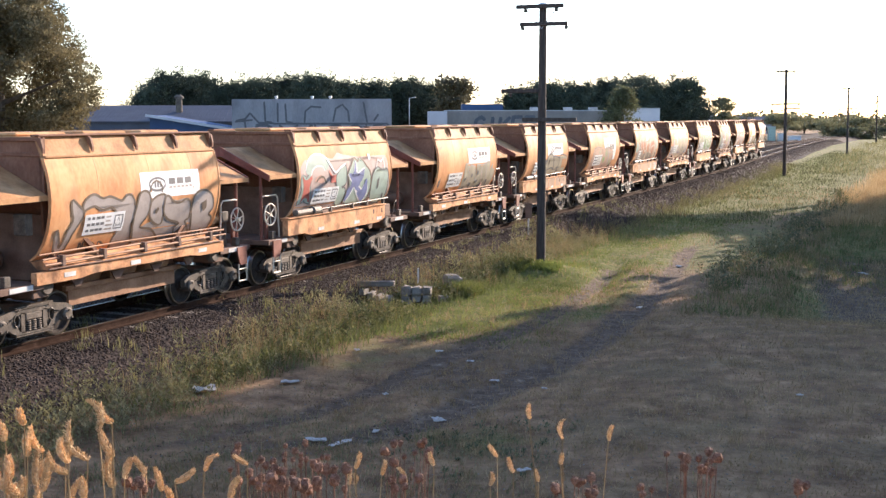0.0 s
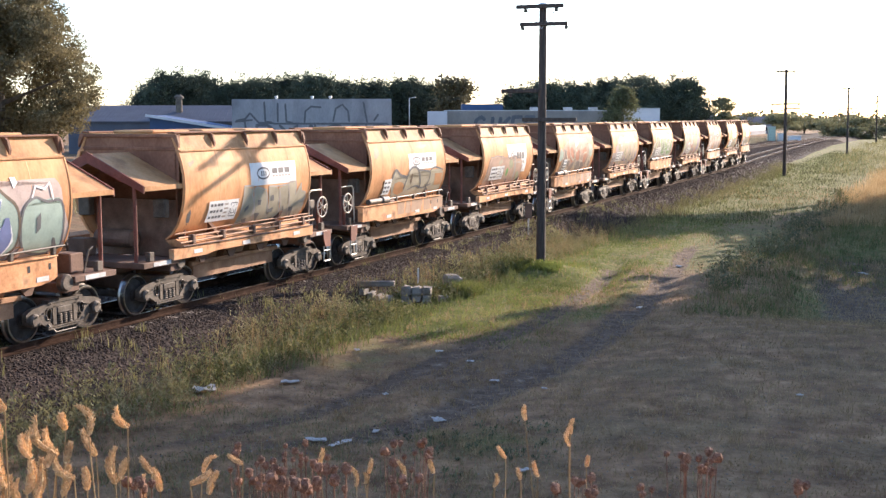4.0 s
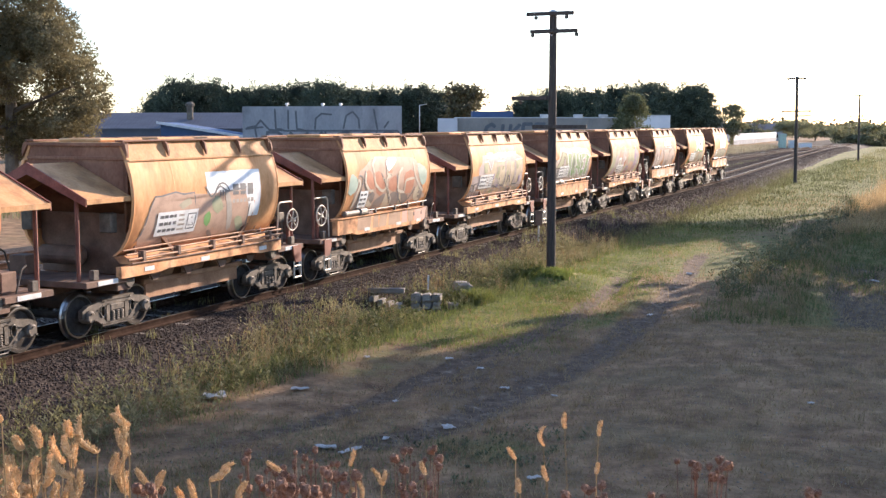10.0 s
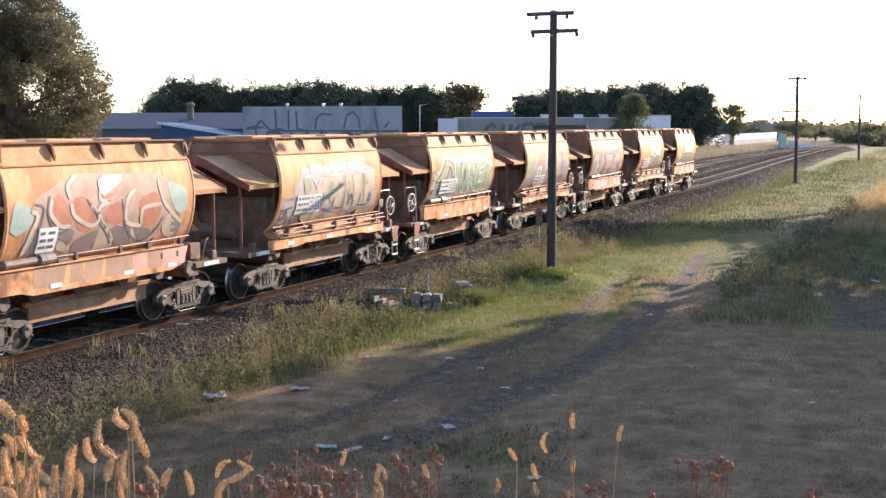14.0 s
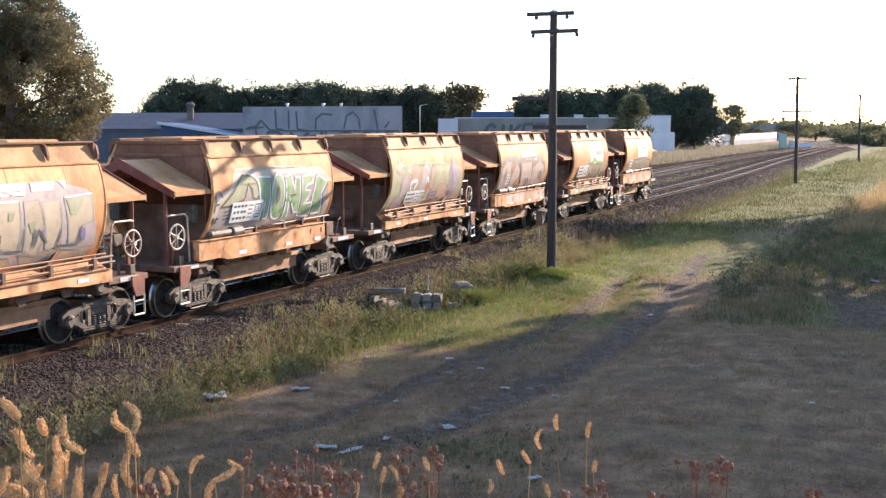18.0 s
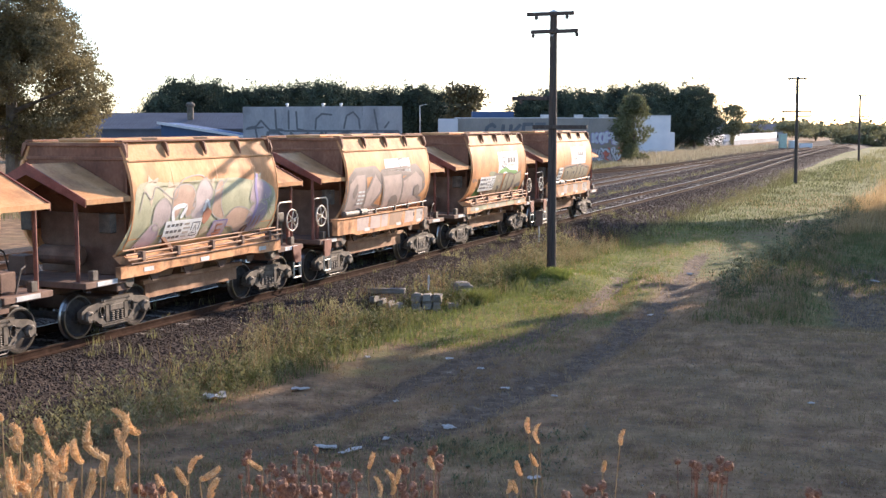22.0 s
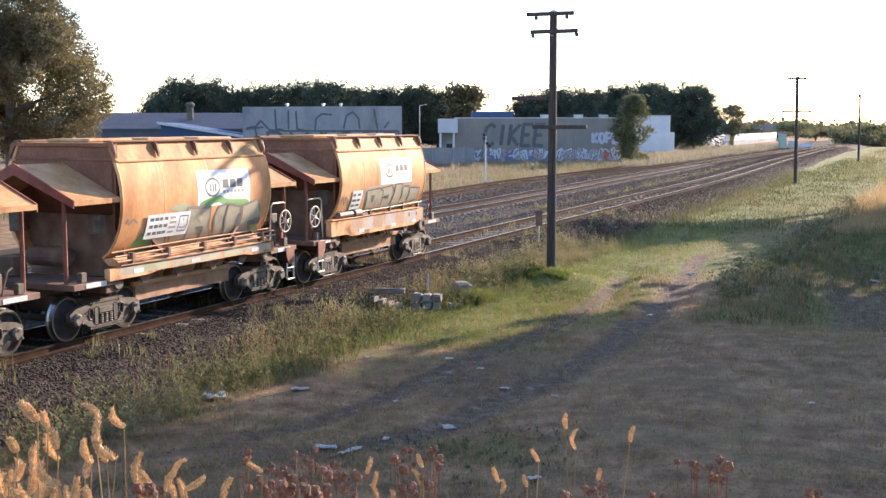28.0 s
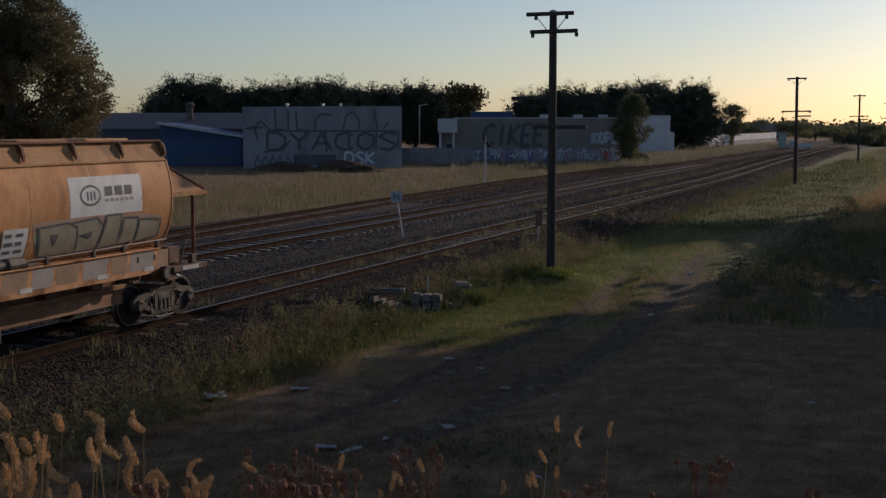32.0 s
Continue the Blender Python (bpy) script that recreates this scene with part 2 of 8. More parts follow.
def box(bm, x0, x1, y0, y1, z0, z1, bev=0.0, m=None):
    v = [bm.verts.new((x, y, z)) for x in (x0, x1) for y in (y0, y1) for z in (z0, z1)]
    fs = [bm.faces.new([v[i] for i in f]) for f in ((0, 1, 3, 2), (4, 6, 7, 5), (0, 4, 5, 1), (2, 3, 7, 6), (0, 2, 6, 4), (1, 5, 7, 3))]
    if bev:
        es = list({e for f in fs for e in f.edges})
        r = bmesh.ops.bevel(bm, geom=es, offset=bev, segments=1, affect="EDGES")
        v = list({w for f in r["faces"] for w in f.verts} | {w for w in v if w.is_valid})
    if m is not None:
        bmesh.ops.transform(bm, matrix=m, verts=[w for w in v if w.is_valid])
    return bm


def boxes(*rows, bev=0.0):
    bm = bmesh.new()
    for r in rows:
        box(bm, *r, bev=bev)
    return bm


def rod(bm, a, b, r0, r1=None, seg=8):
    """A round bar from a to b."""
    a, b = Vector(a), Vector(b)
    r1 = r0 if r1 is None else r1
    q = (b - a).to_track_quat("Z", "Y").to_matrix()
    ra, rb = [], []
    for i in range(seg):
        w = 2 * math.pi * i / seg
        d = q @ Vector((math.cos(w), math.sin(w), 0))
        ra.append(bm.verts.new(a + d * r0))
        rb.append(bm.verts.new(b + d * r1))
    for i in range(seg):
        j = (i + 1) % seg
        bm.faces.new((ra[i], ra[j], rb[j], rb[i]))
    bm.faces.new(ra[::-1])
    bm.faces.new(rb)
    return bm


def pipe(pts, r, seg=8):
    bm = bmesh.new()
    for a, b in zip(pts, pts[1:]):
        rod(bm, a, b, r, seg=seg)
    return bm


def lathe(profile, axis="x", seg=24, loop=False):
    """Turns (radius, along) rows about an axis."""
    bm = bmesh.new()
    rings = []
    for r, a in profile:
        ring = []
        for i in range(seg):
            w = 2 * math.pi * i / seg
            p = (a, r * math.cos(w), r * math.sin(w)) if axis == "x" else (r * math.cos(w), r * math.sin(w), a)
            ring.append(bm.verts.new(p))
        rings.append(ring)
    for ra, rb in zip(rings, rings[1:] + (rings[:1] if loop else [])):
        for i in range(seg):
            j = (i + 1) % seg
            bm.faces.new((ra[i], ra[j], rb[j], rb[i]))
    if not loop:
        bm.faces.new(rings[0][::-1])
        bm.faces.new(rings[-1])
    bmesh.ops.recalc_face_normals(bm, faces=bm.faces)
    return bm


def prism(outline, y0, y1, plane="xz"):
    """A polygon in a plane, drawn out along the third axis."""
    bm = bmesh.new()
    put = {"xz": lambda a, b, c: (a, c, b), "yz": lambda a, b, c: (c, a, b), "xy": lambda a, b, c: (a, b, c)}[plane]
    lo = [bm.verts.new(put(a, b, y0)) for a, b in outline]
    hi = [bm.verts.new(put(a, b, y1)) for a, b in outline]
    n = len(outline)
    bm.faces.new(lo)
    bm.faces.new(hi[::-1])
    for i in range(n):
        j = (i + 1) % n
        bm.faces.new((lo[i], hi[i], hi[j], lo[j]))
    bmesh.ops.recalc_face_normals(bm, faces=bm.faces)
    return bm


def mesh_np(name, verts, faces):
    """A mesh of equal-sided faces from arrays."""
    me = bpy.data.meshes.new(name)
    nv, nf, k = len(verts), len(faces), faces.shape[1]
    me.vertices.add(nv)
    me.vertices.foreach_set("co", np.asarray(verts, np.float32).ravel())
    me.loops.add(nf * k)
    me.loops.foreach_set("vertex_index", np.asarray(faces, np.int32).ravel())
    me.polygons.add(nf)
    me.polygons.foreach_set("loop_start", np.arange(0, nf * k, k, dtype=np.int32))
    me.update(calc_edges=True)
    return me


# ---- the line of the railway ----
BEND_Y = (-400, 88, 103, 129, 165, 218, 270, 342, 450, 700, 1500)
BEND_X = (0, 0, -0.3, -1.3, -2.4, -3.3, -2.2, 0.6, 10, 52, 260)


def bend(y):
    """Sideways shift of the line from straight, at y."""
    s = np.linspace(-12, 12, 9)
    return float(np.mean(np.interp(y + s, BEND_Y, BEND_X)))


def line_2(y):
    return bend(y) + float(np.interp(y, (-200, 40, 60, 90, 142, 200, 290), (-6.6, -6.6, -6.6, -7.3, -6.4, -4.2, 0)))


def line_3(y):
    return float(np.interp(y, (-200, 20, 45, 60, 83, 100, 135, 150), (-9.6, -10.2, -11.3, -12.2, -13.3, -13.0, line_2(135) - 0.6, line_2(150))))


def sstep(x, a, b):
    t = np.clip((x - a) / (b - a), 0, 1)
    return t * t * (3 - 2 * t)


RNG = np.random.default_rng(7)
WAVES = [(RNG.uniform(-1, 1, 2) * f, RNG.uniform(0, 6.28), 1 / f ** 0.9) for f in (0.12, 0.2, 0.35, 0.6, 0.9, 1.4, 2.1) for _ in range(3)]


def rumple(x, y):
    """Soft unevenness, about -1 to 1."""
    s = 0
    for k, ph, a in WAVES:
        s = s + a * np.sin(k[0] * x + k[1] * y + ph)
    return s / sum(a for *_, a in WAVES) * 2.2


def rut_near(y):
    return np.interp(y, (10, 15, 16, 17.5, 19.8, 21.5, 23.8, 26.8, 30.2, 33.8, 39.8, 44, 51, 60, 110), (3.0, 6.9, 8.2, 8.9, 9.15, 9.4, 9.55, 9.63, 9.5, 9.25, 8.7, 8.3, 8.6, 9.6, 12))


def rut_far(y):
    return np.interp(y, (10, 15.3, 17.1, 19.6, 22, 24.3, 26, 29.4, 34.4, 38.9, 46, 60), (3.0, 6.2, 6.9, 7.2, 7.35, 7.4, 7.7, 7.75, 7.3, 6.7, 6.0, 6.5))


def ground_z(x, y):
    """Height of the ground; arrays or numbers."""
    x, y = np.asarray(x, float), np.asarray(y, float)
    b = np.interp(y, BEND_Y, BEND_X)
    field = -0.78 + 0.07 * rumple(x, y)
    form = -0.185 + 0.012 * rumple(3 * x, 3 * y)
    left = -0.5 + 0.09 * rumple(x, y)
    z = np.where(x > -8, form + (field - form) * sstep(x - b, 1.5, 3.5), left + (form - left) * sstep(x - b, -16.5, -13.5))
    trough = np.exp(-(((x - b + 3.6) / 0.9) ** 2)) * 0.16 + np.exp(-(((x - b + 6.6) / 1.9) ** 4)) * 0.06
    z = z - trough
    # track rut and hollow behind the low rise
    z = z + 0.28 * sstep(x, 9.5, 13) * (1 - sstep(y, 26.5, 30.5)) * sstep(y, 4, 16)
    z = z - 0.55 * sstep(x, 11.5, 14) * sstep(y, 29.5, 33) * (1 - sstep(y, 42, 55))
    z = z + 0.36 * np.exp(-(((x - 5.0) / 1.5) ** 2 + ((y - 35.4) / 1.5) ** 2))
    near_rut, far_rut = rut_near(y), rut_far(y)
    z = z - (0.05 + 0.04 * sstep(y, 29, 33)) * np.exp(-(((x - near_rut) / 0.5) ** 2)) * sstep(y, 14, 18) * (1 - sstep(y, 42, 50))
    z = z - (0.03 + 0.15 * sstep(y, 32, 34.5)) * np.exp(-(((x - far_rut) / 0.38) ** 2)) * sstep(y, 14, 18) * (1 - sstep(y, 38, 42))
    # the bank on which the camera stands
    t = (x - 16.45) * -0.39 + y * 0.92
    bank = 2.75 - 0.29 * np.clip(t, -12, 40)
    bank = np.minimum(bank, 2.9) + 0.06 * rumple(2 * x, 2 * y)
    w = sstep(x, 3.4, 8.5)
    bz = np.maximum(z, bank)
    z = z + (bz - z) * w
    return z


def gz(x, y):
    return float(ground_z(x, y))


# ---- ground sheet ----
def make_ground():
    def axis(parts):
        out = []
        for a, b, n in parts:
            out += list(np.linspace(a, b, n, endpoint=False))
        return np.array(out + [parts[-1][1]])
    xs = axis([(-3000, -300, 14), (-300, -60, 24), (-60, -18, 42), (-18, 2, 60), (2, 18, 80), (18, 40, 30), (40, 300, 20), (300, 3000, 12)])
    ys = axis([(-600, -30, 12), (-30, 8, 30), (8, 46, 190), (46, 100, 110), (100, 300, 80), (300, 900, 30), (900, 4200, 14)])
    X, Y = np.meshgrid(xs, ys, indexing="ij")
    Z = ground_z(X, Y)
    far = sstep(np.hypot(X, Y - 100), 400, 900)
    Z = Z * (1 - far) - 0.8 * far
    nx, ny = X.shape
    idx = np.arange(nx * ny).reshape(nx, ny)
    faces = np.stack([idx[:-1, :-1], idx[1:, :-1], idx[1:, 1:], idx[:-1, 1:]], -1).reshape(-1, 4)
    me = mesh_np("ground", np.stack([X, Y, Z], -1).reshape(-1, 3), faces)
    me.polygons.foreach_set("use_smooth", [True] * len(me.polygons))
    b = np.interp(Y, BEND_Y, BEND_X)
    n = rumple(X * 1.7, Y * 1.7)
    green = sstep(X - b, 2.2, 3.4) * (1 - sstep(X + 0.5 * n, 6.6, 8.2)) * sstep(Y + n, 23, 28)
    green = np.maximum(green, sstep(X - b, 2.2, 3.6) * (1 - sstep(X - b, 11, 17)) * sstep(Y, 56, 68) * 0.8)
    green = np.maximum(green, 0.75 * sstep(X, 11, 13.5) * sstep(Y, 29, 32))
    green = np.maximum(green, 0.8 * np.exp(-(((X - 8.5) / 0.6) ** 2)) * sstep(Y, 26, 29) * (1 - sstep(Y, 33, 37)))
    green = np.maximum(green, (0.65 + 0.3 * n) * sstep(X, 6.4, 7.6) * (1 - sstep(X, 10.5, 12)) * sstep(Y, 35, 40) * (1 - sstep(Y, 64, 74)))
    green = np.maximum(green, 0.5 * sstep(n, 0.1, 0.8))
    green = np.maximum(green, 0.6 * np.exp(-(((X - 10.2) / 1.5) ** 2 + ((Y - 16.6) / 1.2) ** 2)))
    dirt = (1 - sstep(np.abs(X - rut_near(Y) + 0.32 * n), 0.15, 0.8 - 0.3 * sstep(Y, 30, 36))) * (0.85 + 0.2 * n) * sstep(Y, 13, 16) * (1 - sstep(Y, 42, 50))
    dirt = np.maximum(dirt, (1 - sstep(np.abs(X - rut_far(Y) + 0.32 * n), 0.12, 0.5)) * (0.75 + 0.25 * n) * sstep(Y, 12, 16) * (1 - sstep(Y, 37, 40)))
    dirt = np.maximum(dirt, sstep(X, 7.2, 7.8) * (1 - sstep(X, 9.2, 9.7)) * sstep(Y, 17, 20) * (1 - sstep(Y + n, 24, 27)) * (0.5 + 0.4 * n))
    dirt = np.maximum(dirt, sstep(X + n, 12.6, 14) * sstep(Y, 31, 33) * (1 - sstep(Y, 44, 50)) * 0.8)
    bal = sstep(X - b, -16, -14.5) * (1 - sstep(X - b + 0.25 * n, 2.8, 4.0))
    col = me.color_attributes.new("cover", "FLOAT_COLOR", "POINT")
    data = np.stack([green, np.clip(dirt, 0, 1), bal, np.ones_like(bal)], -1).reshape(-1)
    col.data.foreach_set("color", data.astype(np.float32))
    m = bpy.data.materials.new("field_and_ballast")
    m.use_nodes = True
    nt = m.node_tree
    N, L = nt.nodes, nt.links
    bs = N["Principled BSDF"]
    bs.inputs["Roughness"].default_value = 0.95
    bs.inputs["Specular IOR Level"].default_value = 0.15
    tc = N.new("ShaderNodeTexCoord")

    def noise_ramp(scale, stops, detail=6):
        t = N.new("ShaderNodeTexNoise")
        t.inputs["Scale"].default_value, t.inputs["Detail"].default_value = scale, detail
        t.inputs["Roughness"].default_value = 0.65
        L.new(tc.outputs["Object"], t.inputs["Vector"])
        r = ramp_node(nt, stops)
        L.new(t.outputs[0], r.inputs[0])
        return t, r
    t1, dry = noise_ramp(1.6, [(0.3, (0.085, 0.048, 0.026)), (0.44, (0.168, 0.098, 0.052)), (0.56, (0.26, 0.156, 0.082)), (0.7, (0.365, 0.238, 0.13))], 10)
    t2, gre = noise_ramp(2.6, [(0.3, (0.055, 0.062, 0.017)), (0.46, (0.1, 0.105, 0.028)), (0.58, (0.165, 0.145, 0.052)), (0.7, (0.23, 0.185, 0.08))], 9)
    t3, soil = noise_ramp(3.5, [(0.3, (0.052, 0.034, 0.022)), (0.5, (0.1, 0.068, 0.045)), (0.64, (0.165, 0.12, 0.082)), (0.72, (0.32, 0.275, 0.22))], 9)
    vo = N.new("ShaderNodeTexVoronoi")
    vo.inputs["Scale"].default_value = 14
    L.new(tc.outputs["Object"], vo.inputs["Vector"])
    rb = ramp_node(nt, [(0.0, (0.015, 0.0105, 0.0085)), (0.5, (0.035, 0.025, 0.02)), (1.0, (0.076, 0.058, 0.048))])
    L.new(vo.outputs["Color"], rb.inputs[0])
    at = N.new("ShaderNodeAttribute")
    at.attribute_name = "cover"
    sp = N.new("ShaderNodeSeparateColor")
    L.new(at.outputs["Color"], sp.inputs[0])
    te = N.new("ShaderNodeTexNoise")
    te.inputs["Scale"].default_value, te.inputs["Detail"].default_value = 1.6, 8
    L.new(tc.outputs["Object"], te.inputs["Vector"])
    # dull green turf showing through the dry grass, in broad and fine patches
    turf_noise, turf = noise_ramp(0.55, [(0.44, (0, 0, 0)), (0.62, (0.45, 0.45, 0.45))], 9)
    turf_mix = N.new("ShaderNodeMix")
    turf_mix.data_type = "RGBA"
    L.new(turf.outputs[0], turf_mix.inputs["Factor"])
    L.new(dry.outputs[0], turf_mix.inputs["A"])
    turf_mix.inputs["B"].default_value = (0.135, 0.105, 0.052, 1)
    col_out = turf_mix.outputs["Result"]
    for ch, src in ((0, gre), (1, soil), (2, rb)):
        ad = N.new("ShaderNodeMath")
        ad.operation = "ADD"
        L.new(sp.outputs[ch], ad.inputs[0])
        L.new(te.outputs[0], ad.inputs[1])
        mr = N.new("ShaderNodeMapRange")
        mr.inputs["From Min"].default_value, mr.inputs["From Max"].default_value = 0.85, 1.2
        L.new(ad.outputs[0], mr.inputs["Value"])
        mi = N.new("ShaderNodeMix")
        mi.data_type = "RGBA"
        L.new(mr.outputs[0], mi.inputs["Factor"])
        L.new(col_out, mi.inputs["A"])
        L.new(src.outputs[0], mi.inputs["B"])
        col_out = mi.outputs["Result"]
    L.new(col_out, bs.inputs["Base Color"])
    bp = N.new("ShaderNodeBump")
    bp.inputs["Strength"].default_value, bp.inputs["Distance"].default_value = 0.7, 0.08
    tf = N.new("ShaderNodeTexNoise")
    tf.inputs["Scale"].default_value, tf.inputs["Detail"].default_value = 9, 8
    L.new(tc.outputs["Object"], tf.inputs["Vector"])
    L.new(tf.outputs[0], bp.inputs["Height"])
    L.new(bp.outputs[0], bs.inputs["Normal"])
    ob = link_mesh("ground", me, m)
    tagged(ob, "dry grass field with worn dirt track, green patches and dark ballast", "ground", kind="structure")


make_ground()

# ---- railway tracks ----
RAIL = [(-0.07, -0.17), (0.07, -0.17), (0.07, -0.15), (0.012, -0.125), (0.012, -0.045), (0.036, -0.035), (0.036, -0.002), (-0.036, -0.002),
        (-0.036, -0.035), (-0.012, -0.045), (-0.012, -0.125), (-0.07, -0.15)]


def sweep(fun, off, ys, prof):
    bm = bmesh.new()
    rings = [[bm.verts.new((fun(y) + off + a, y, b)) for a, b in prof] for y in ys]
    n = len(prof)
    for ra, rb in zip(rings, rings[1:]):
        for i in range(n):
            j = (i + 1) % n
            bm.faces.new((ra[i], rb[i], rb[j], ra[j]))
    bm.faces.new(rings[0][::-1])
    bm.faces.new(rings[-1])
    bmesh.ops.recalc_face_normals(bm, faces=bm.faces)
    return bm


def track(name, fun, y0, y1, label, worn):
    t = thing(name, pose(0, 0, 0), label, "railway track", kind="structure")
    ys = list(np.arange(y0, min(y1, 400), 4.0)) + ([] if y1 < 400 else list(np.arange(400, y1, 25.0)))
    for off in (0.835, -0.835):
        r = part("rail", sweep(fun, off, ys, RAIL), M["rail_side"], t)
        if worn:
            part("running_surface", sweep(fun, off, ys, [(-0.034, -0.002), (0.034, -0.002), (0.028, 0.0), (-0.028, 0.0)]), M["rail_head"], r, "polished steel rail top")
    return t


def sleepers(t, fun, y0, y1, spacing):
    """Sleepers one by one on shared mesh data."""
    bm = bmesh.new()
    box(bm, -1.3, 1.3, -0.12, 0.12, -0.13, 0, bev=0.012)
    me = bpy.data.meshes.new("sleeper")
    bm.to_mesh(me)
    bm.free()
    me.materials.append(M["sleeper"])
    y = y0
    while y < y1:
        ob = new("sleeper", me)
        ob.parent = t
        ob.matrix_basis = pose(fun(y) + random.uniform(-0.06, 0.06), y + random.uniform(-0.05, 0.05), (-0.172 if fun is not bend else -0.18) + random.uniform(-0.012, 0), 0, 0, random.uniform(-1.2, 1.2))
        y += spacing


TRACKS = [(track("track_1", bend, -160, 1400, "running line with rusty rails and polished heads", True), bend),
          (track("track_2", line_2, -160, 286, "second railway line with rusty rails on timber sleepers", True), line_2),
          (track("track_3", line_3, -160, 149, "disused siding with rusty rails", False), line_3)]


# ---- hopper wagons ----
SHELL = [(0.98, 1.52), (1.16, 1.66), (1.3, 1.86), (1.4, 2.1), (1.47, 2.4), (1.49, 2.68), (1.47, 2.95), (1.42, 3.2), (1.34, 3.44)]
SLEN = [0.0]
for (xa, za), (xb, zb) in zip(SHELL, SHELL[1:]):
    SLEN.append(SLEN[-1] + math.hypot(xb - xa, zb - za))
HALF = 2.76


def on_shell(side, s, h, lift=0.006):
    """A place on the curved side: s metres from the end that shows left, h metres up along the curve."""
    x = float(np.interp(h, SLEN, [p[0] for p in SHELL]))
    z = float(np.interp(h, SLEN, [p[1] for p in SHELL]))
    e = 0.03
    xa, xb = (float(np.interp(h + d, SLEN, [p[0] for p in SHELL])) for d in (-e, e))
    za, zb = (float(np.interp(h + d, SLEN, [p[1] for p in SHELL])) for d in (-e, e))
    n = Vector((zb - za, 0, -(xb - xa))).normalized()
    p = Vector((x, s - HALF, z)) + n * lift
    return p if side > 0 else Vector((-p.x, -p.y, p.z))


def wagon_base():
    w = thing("hopper_wagon", pose(0, 0, 0), "weathered orange bogie hopper wagon with curved sides", "hopper wagon", "wagons of the train")
    # curved sides with thickness
    for side in (1, -1):
        outer = [(side * x, z) for x, z in SHELL]
        inner = [(side * (x - 0.05), z) for x, z in SHELL[::-1]]
        bm = prism(outer + inner, -HALF, HALF)
        sharp = [e for e in bm.edges if len(e.link_faces) == 2 and e.calc_face_angle(0) > 0.6]
        bmesh.ops.split_edges(bm, edges=sharp)
        shell = part("side_sheet", bm, M["wagon"], w, "orange curved steel side sheet", smooth=False)
        for f in shell.data.polygons:
            f.use_smooth = abs(f.normal.y) < 0.5
        # weld seams
        for s in (1.35, 3.0, 4.5):
            bm = bmesh.new()
            pr = [(on_shell(side, s - 0.02, h, 0.0), on_shell(side, s + 0.02, h, 0.0), on_shell(side, s, h, 0.004)) for h in SLEN]
            vs = [[bm.verts.new(p) for p in row] for row in pr]
            for a, b in zip(vs, vs[1:]):
                bm.faces.new((a[0], a[2], b[2], b[0]))
                bm.faces.new((a[2], a[1], b[1], b[2]))
            part("weld_seam", bm, M["wagon"], shell)
        part("edge_strip", prism([(side * (x + d), z) for x, z in SHELL for d in (0.012,)] + [(side * (x - 0.06), z) for x, z in SHELL[::-1]], -HALF - 0.035, -HALF), M["wagon"], shell)
        part("edge_strip", prism([(side * (x + d), z) for x, z in SHELL for d in (0.012,)] + [(side * (x - 0.06), z) for x, z in SHELL[::-1]], HALF, HALF + 0.035), M["wagon"], shell)
        # belt rail, sloped coaming, top lip and brackets
        part("belt_rail", boxes((side * 1.3 - 0.07, side * 1.3 + 0.07, -HALF, HALF, 3.43, 3.475), bev=0.01), M["wagon_roof"], w)
        part("coaming", prism([(side * 1.32, 3.476), (side * 1.16, 3.83), (side * 1.1, 3.83), (side * 1.24, 3.476)], -HALF, HALF), M["wagon_roof"], w, "sloping orange roof coaming")
        part("top_lip", boxes((side * 1.14 - 0.1, side * 1.14 + 0.1, -HALF - 0.02, HALF + 0.02, 3.832, 3.87), bev=0.008), M["wagon_end"], w)
        for y in (-2.77, -1.385, 0, 1.385, 2.77):
            tri = [(side * 1.24, 3.83), (side * 1.3, 3.79), (side * 1.345, 3.62), (side * 1.335, 3.52), (side * 1.17, 3.8)]
            part("roof_bracket", prism(tri, y - 0.028, y + 0.028), M["wagon_end"], w, "dark pressed steel bracket")
    # roof deck and hatches
    part("roof", boxes((-1.06, 1.06, -HALF, HALF, 3.78, 3.826)), M["wagon_roof"], w, "dusty brown roof sheet")
    for y in (-1.9, 0, 1.9):
        part("roof_hatch", boxes((-0.55, 0.55, y - 0.7, y + 0.7, 3.827, 3.9), bev=0.03), M["wagon_roof"], w)
    # end sheets: upright above, sloping in below
    for e in (1, -1):
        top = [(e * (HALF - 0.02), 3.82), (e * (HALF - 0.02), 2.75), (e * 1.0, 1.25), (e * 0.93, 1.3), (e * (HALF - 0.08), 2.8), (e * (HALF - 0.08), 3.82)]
        # brown darkened in colour for the shade that lies on the ends
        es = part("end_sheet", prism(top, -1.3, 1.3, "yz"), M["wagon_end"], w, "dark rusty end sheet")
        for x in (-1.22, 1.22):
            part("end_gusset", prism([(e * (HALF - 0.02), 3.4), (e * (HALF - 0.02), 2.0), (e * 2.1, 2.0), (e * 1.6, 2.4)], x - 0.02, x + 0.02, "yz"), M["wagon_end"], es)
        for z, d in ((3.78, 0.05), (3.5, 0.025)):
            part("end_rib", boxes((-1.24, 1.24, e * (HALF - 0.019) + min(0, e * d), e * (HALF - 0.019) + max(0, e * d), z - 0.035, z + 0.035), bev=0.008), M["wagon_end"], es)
        part("valve_box", boxes((0.85, 1.15, e * 3.0 - 0.1, e * 3.0 + 0.1, 2.02, 2.42), bev=0.02), M["bogie"], es, "grey valve box under the hood")
        part("valve_box", boxes((-1.15, -0.85, e * 3.0 - 0.1, e * 3.0 + 0.1, 2.02, 2.42), bev=0.02), M["bogie"], es, "grey valve box under the hood")
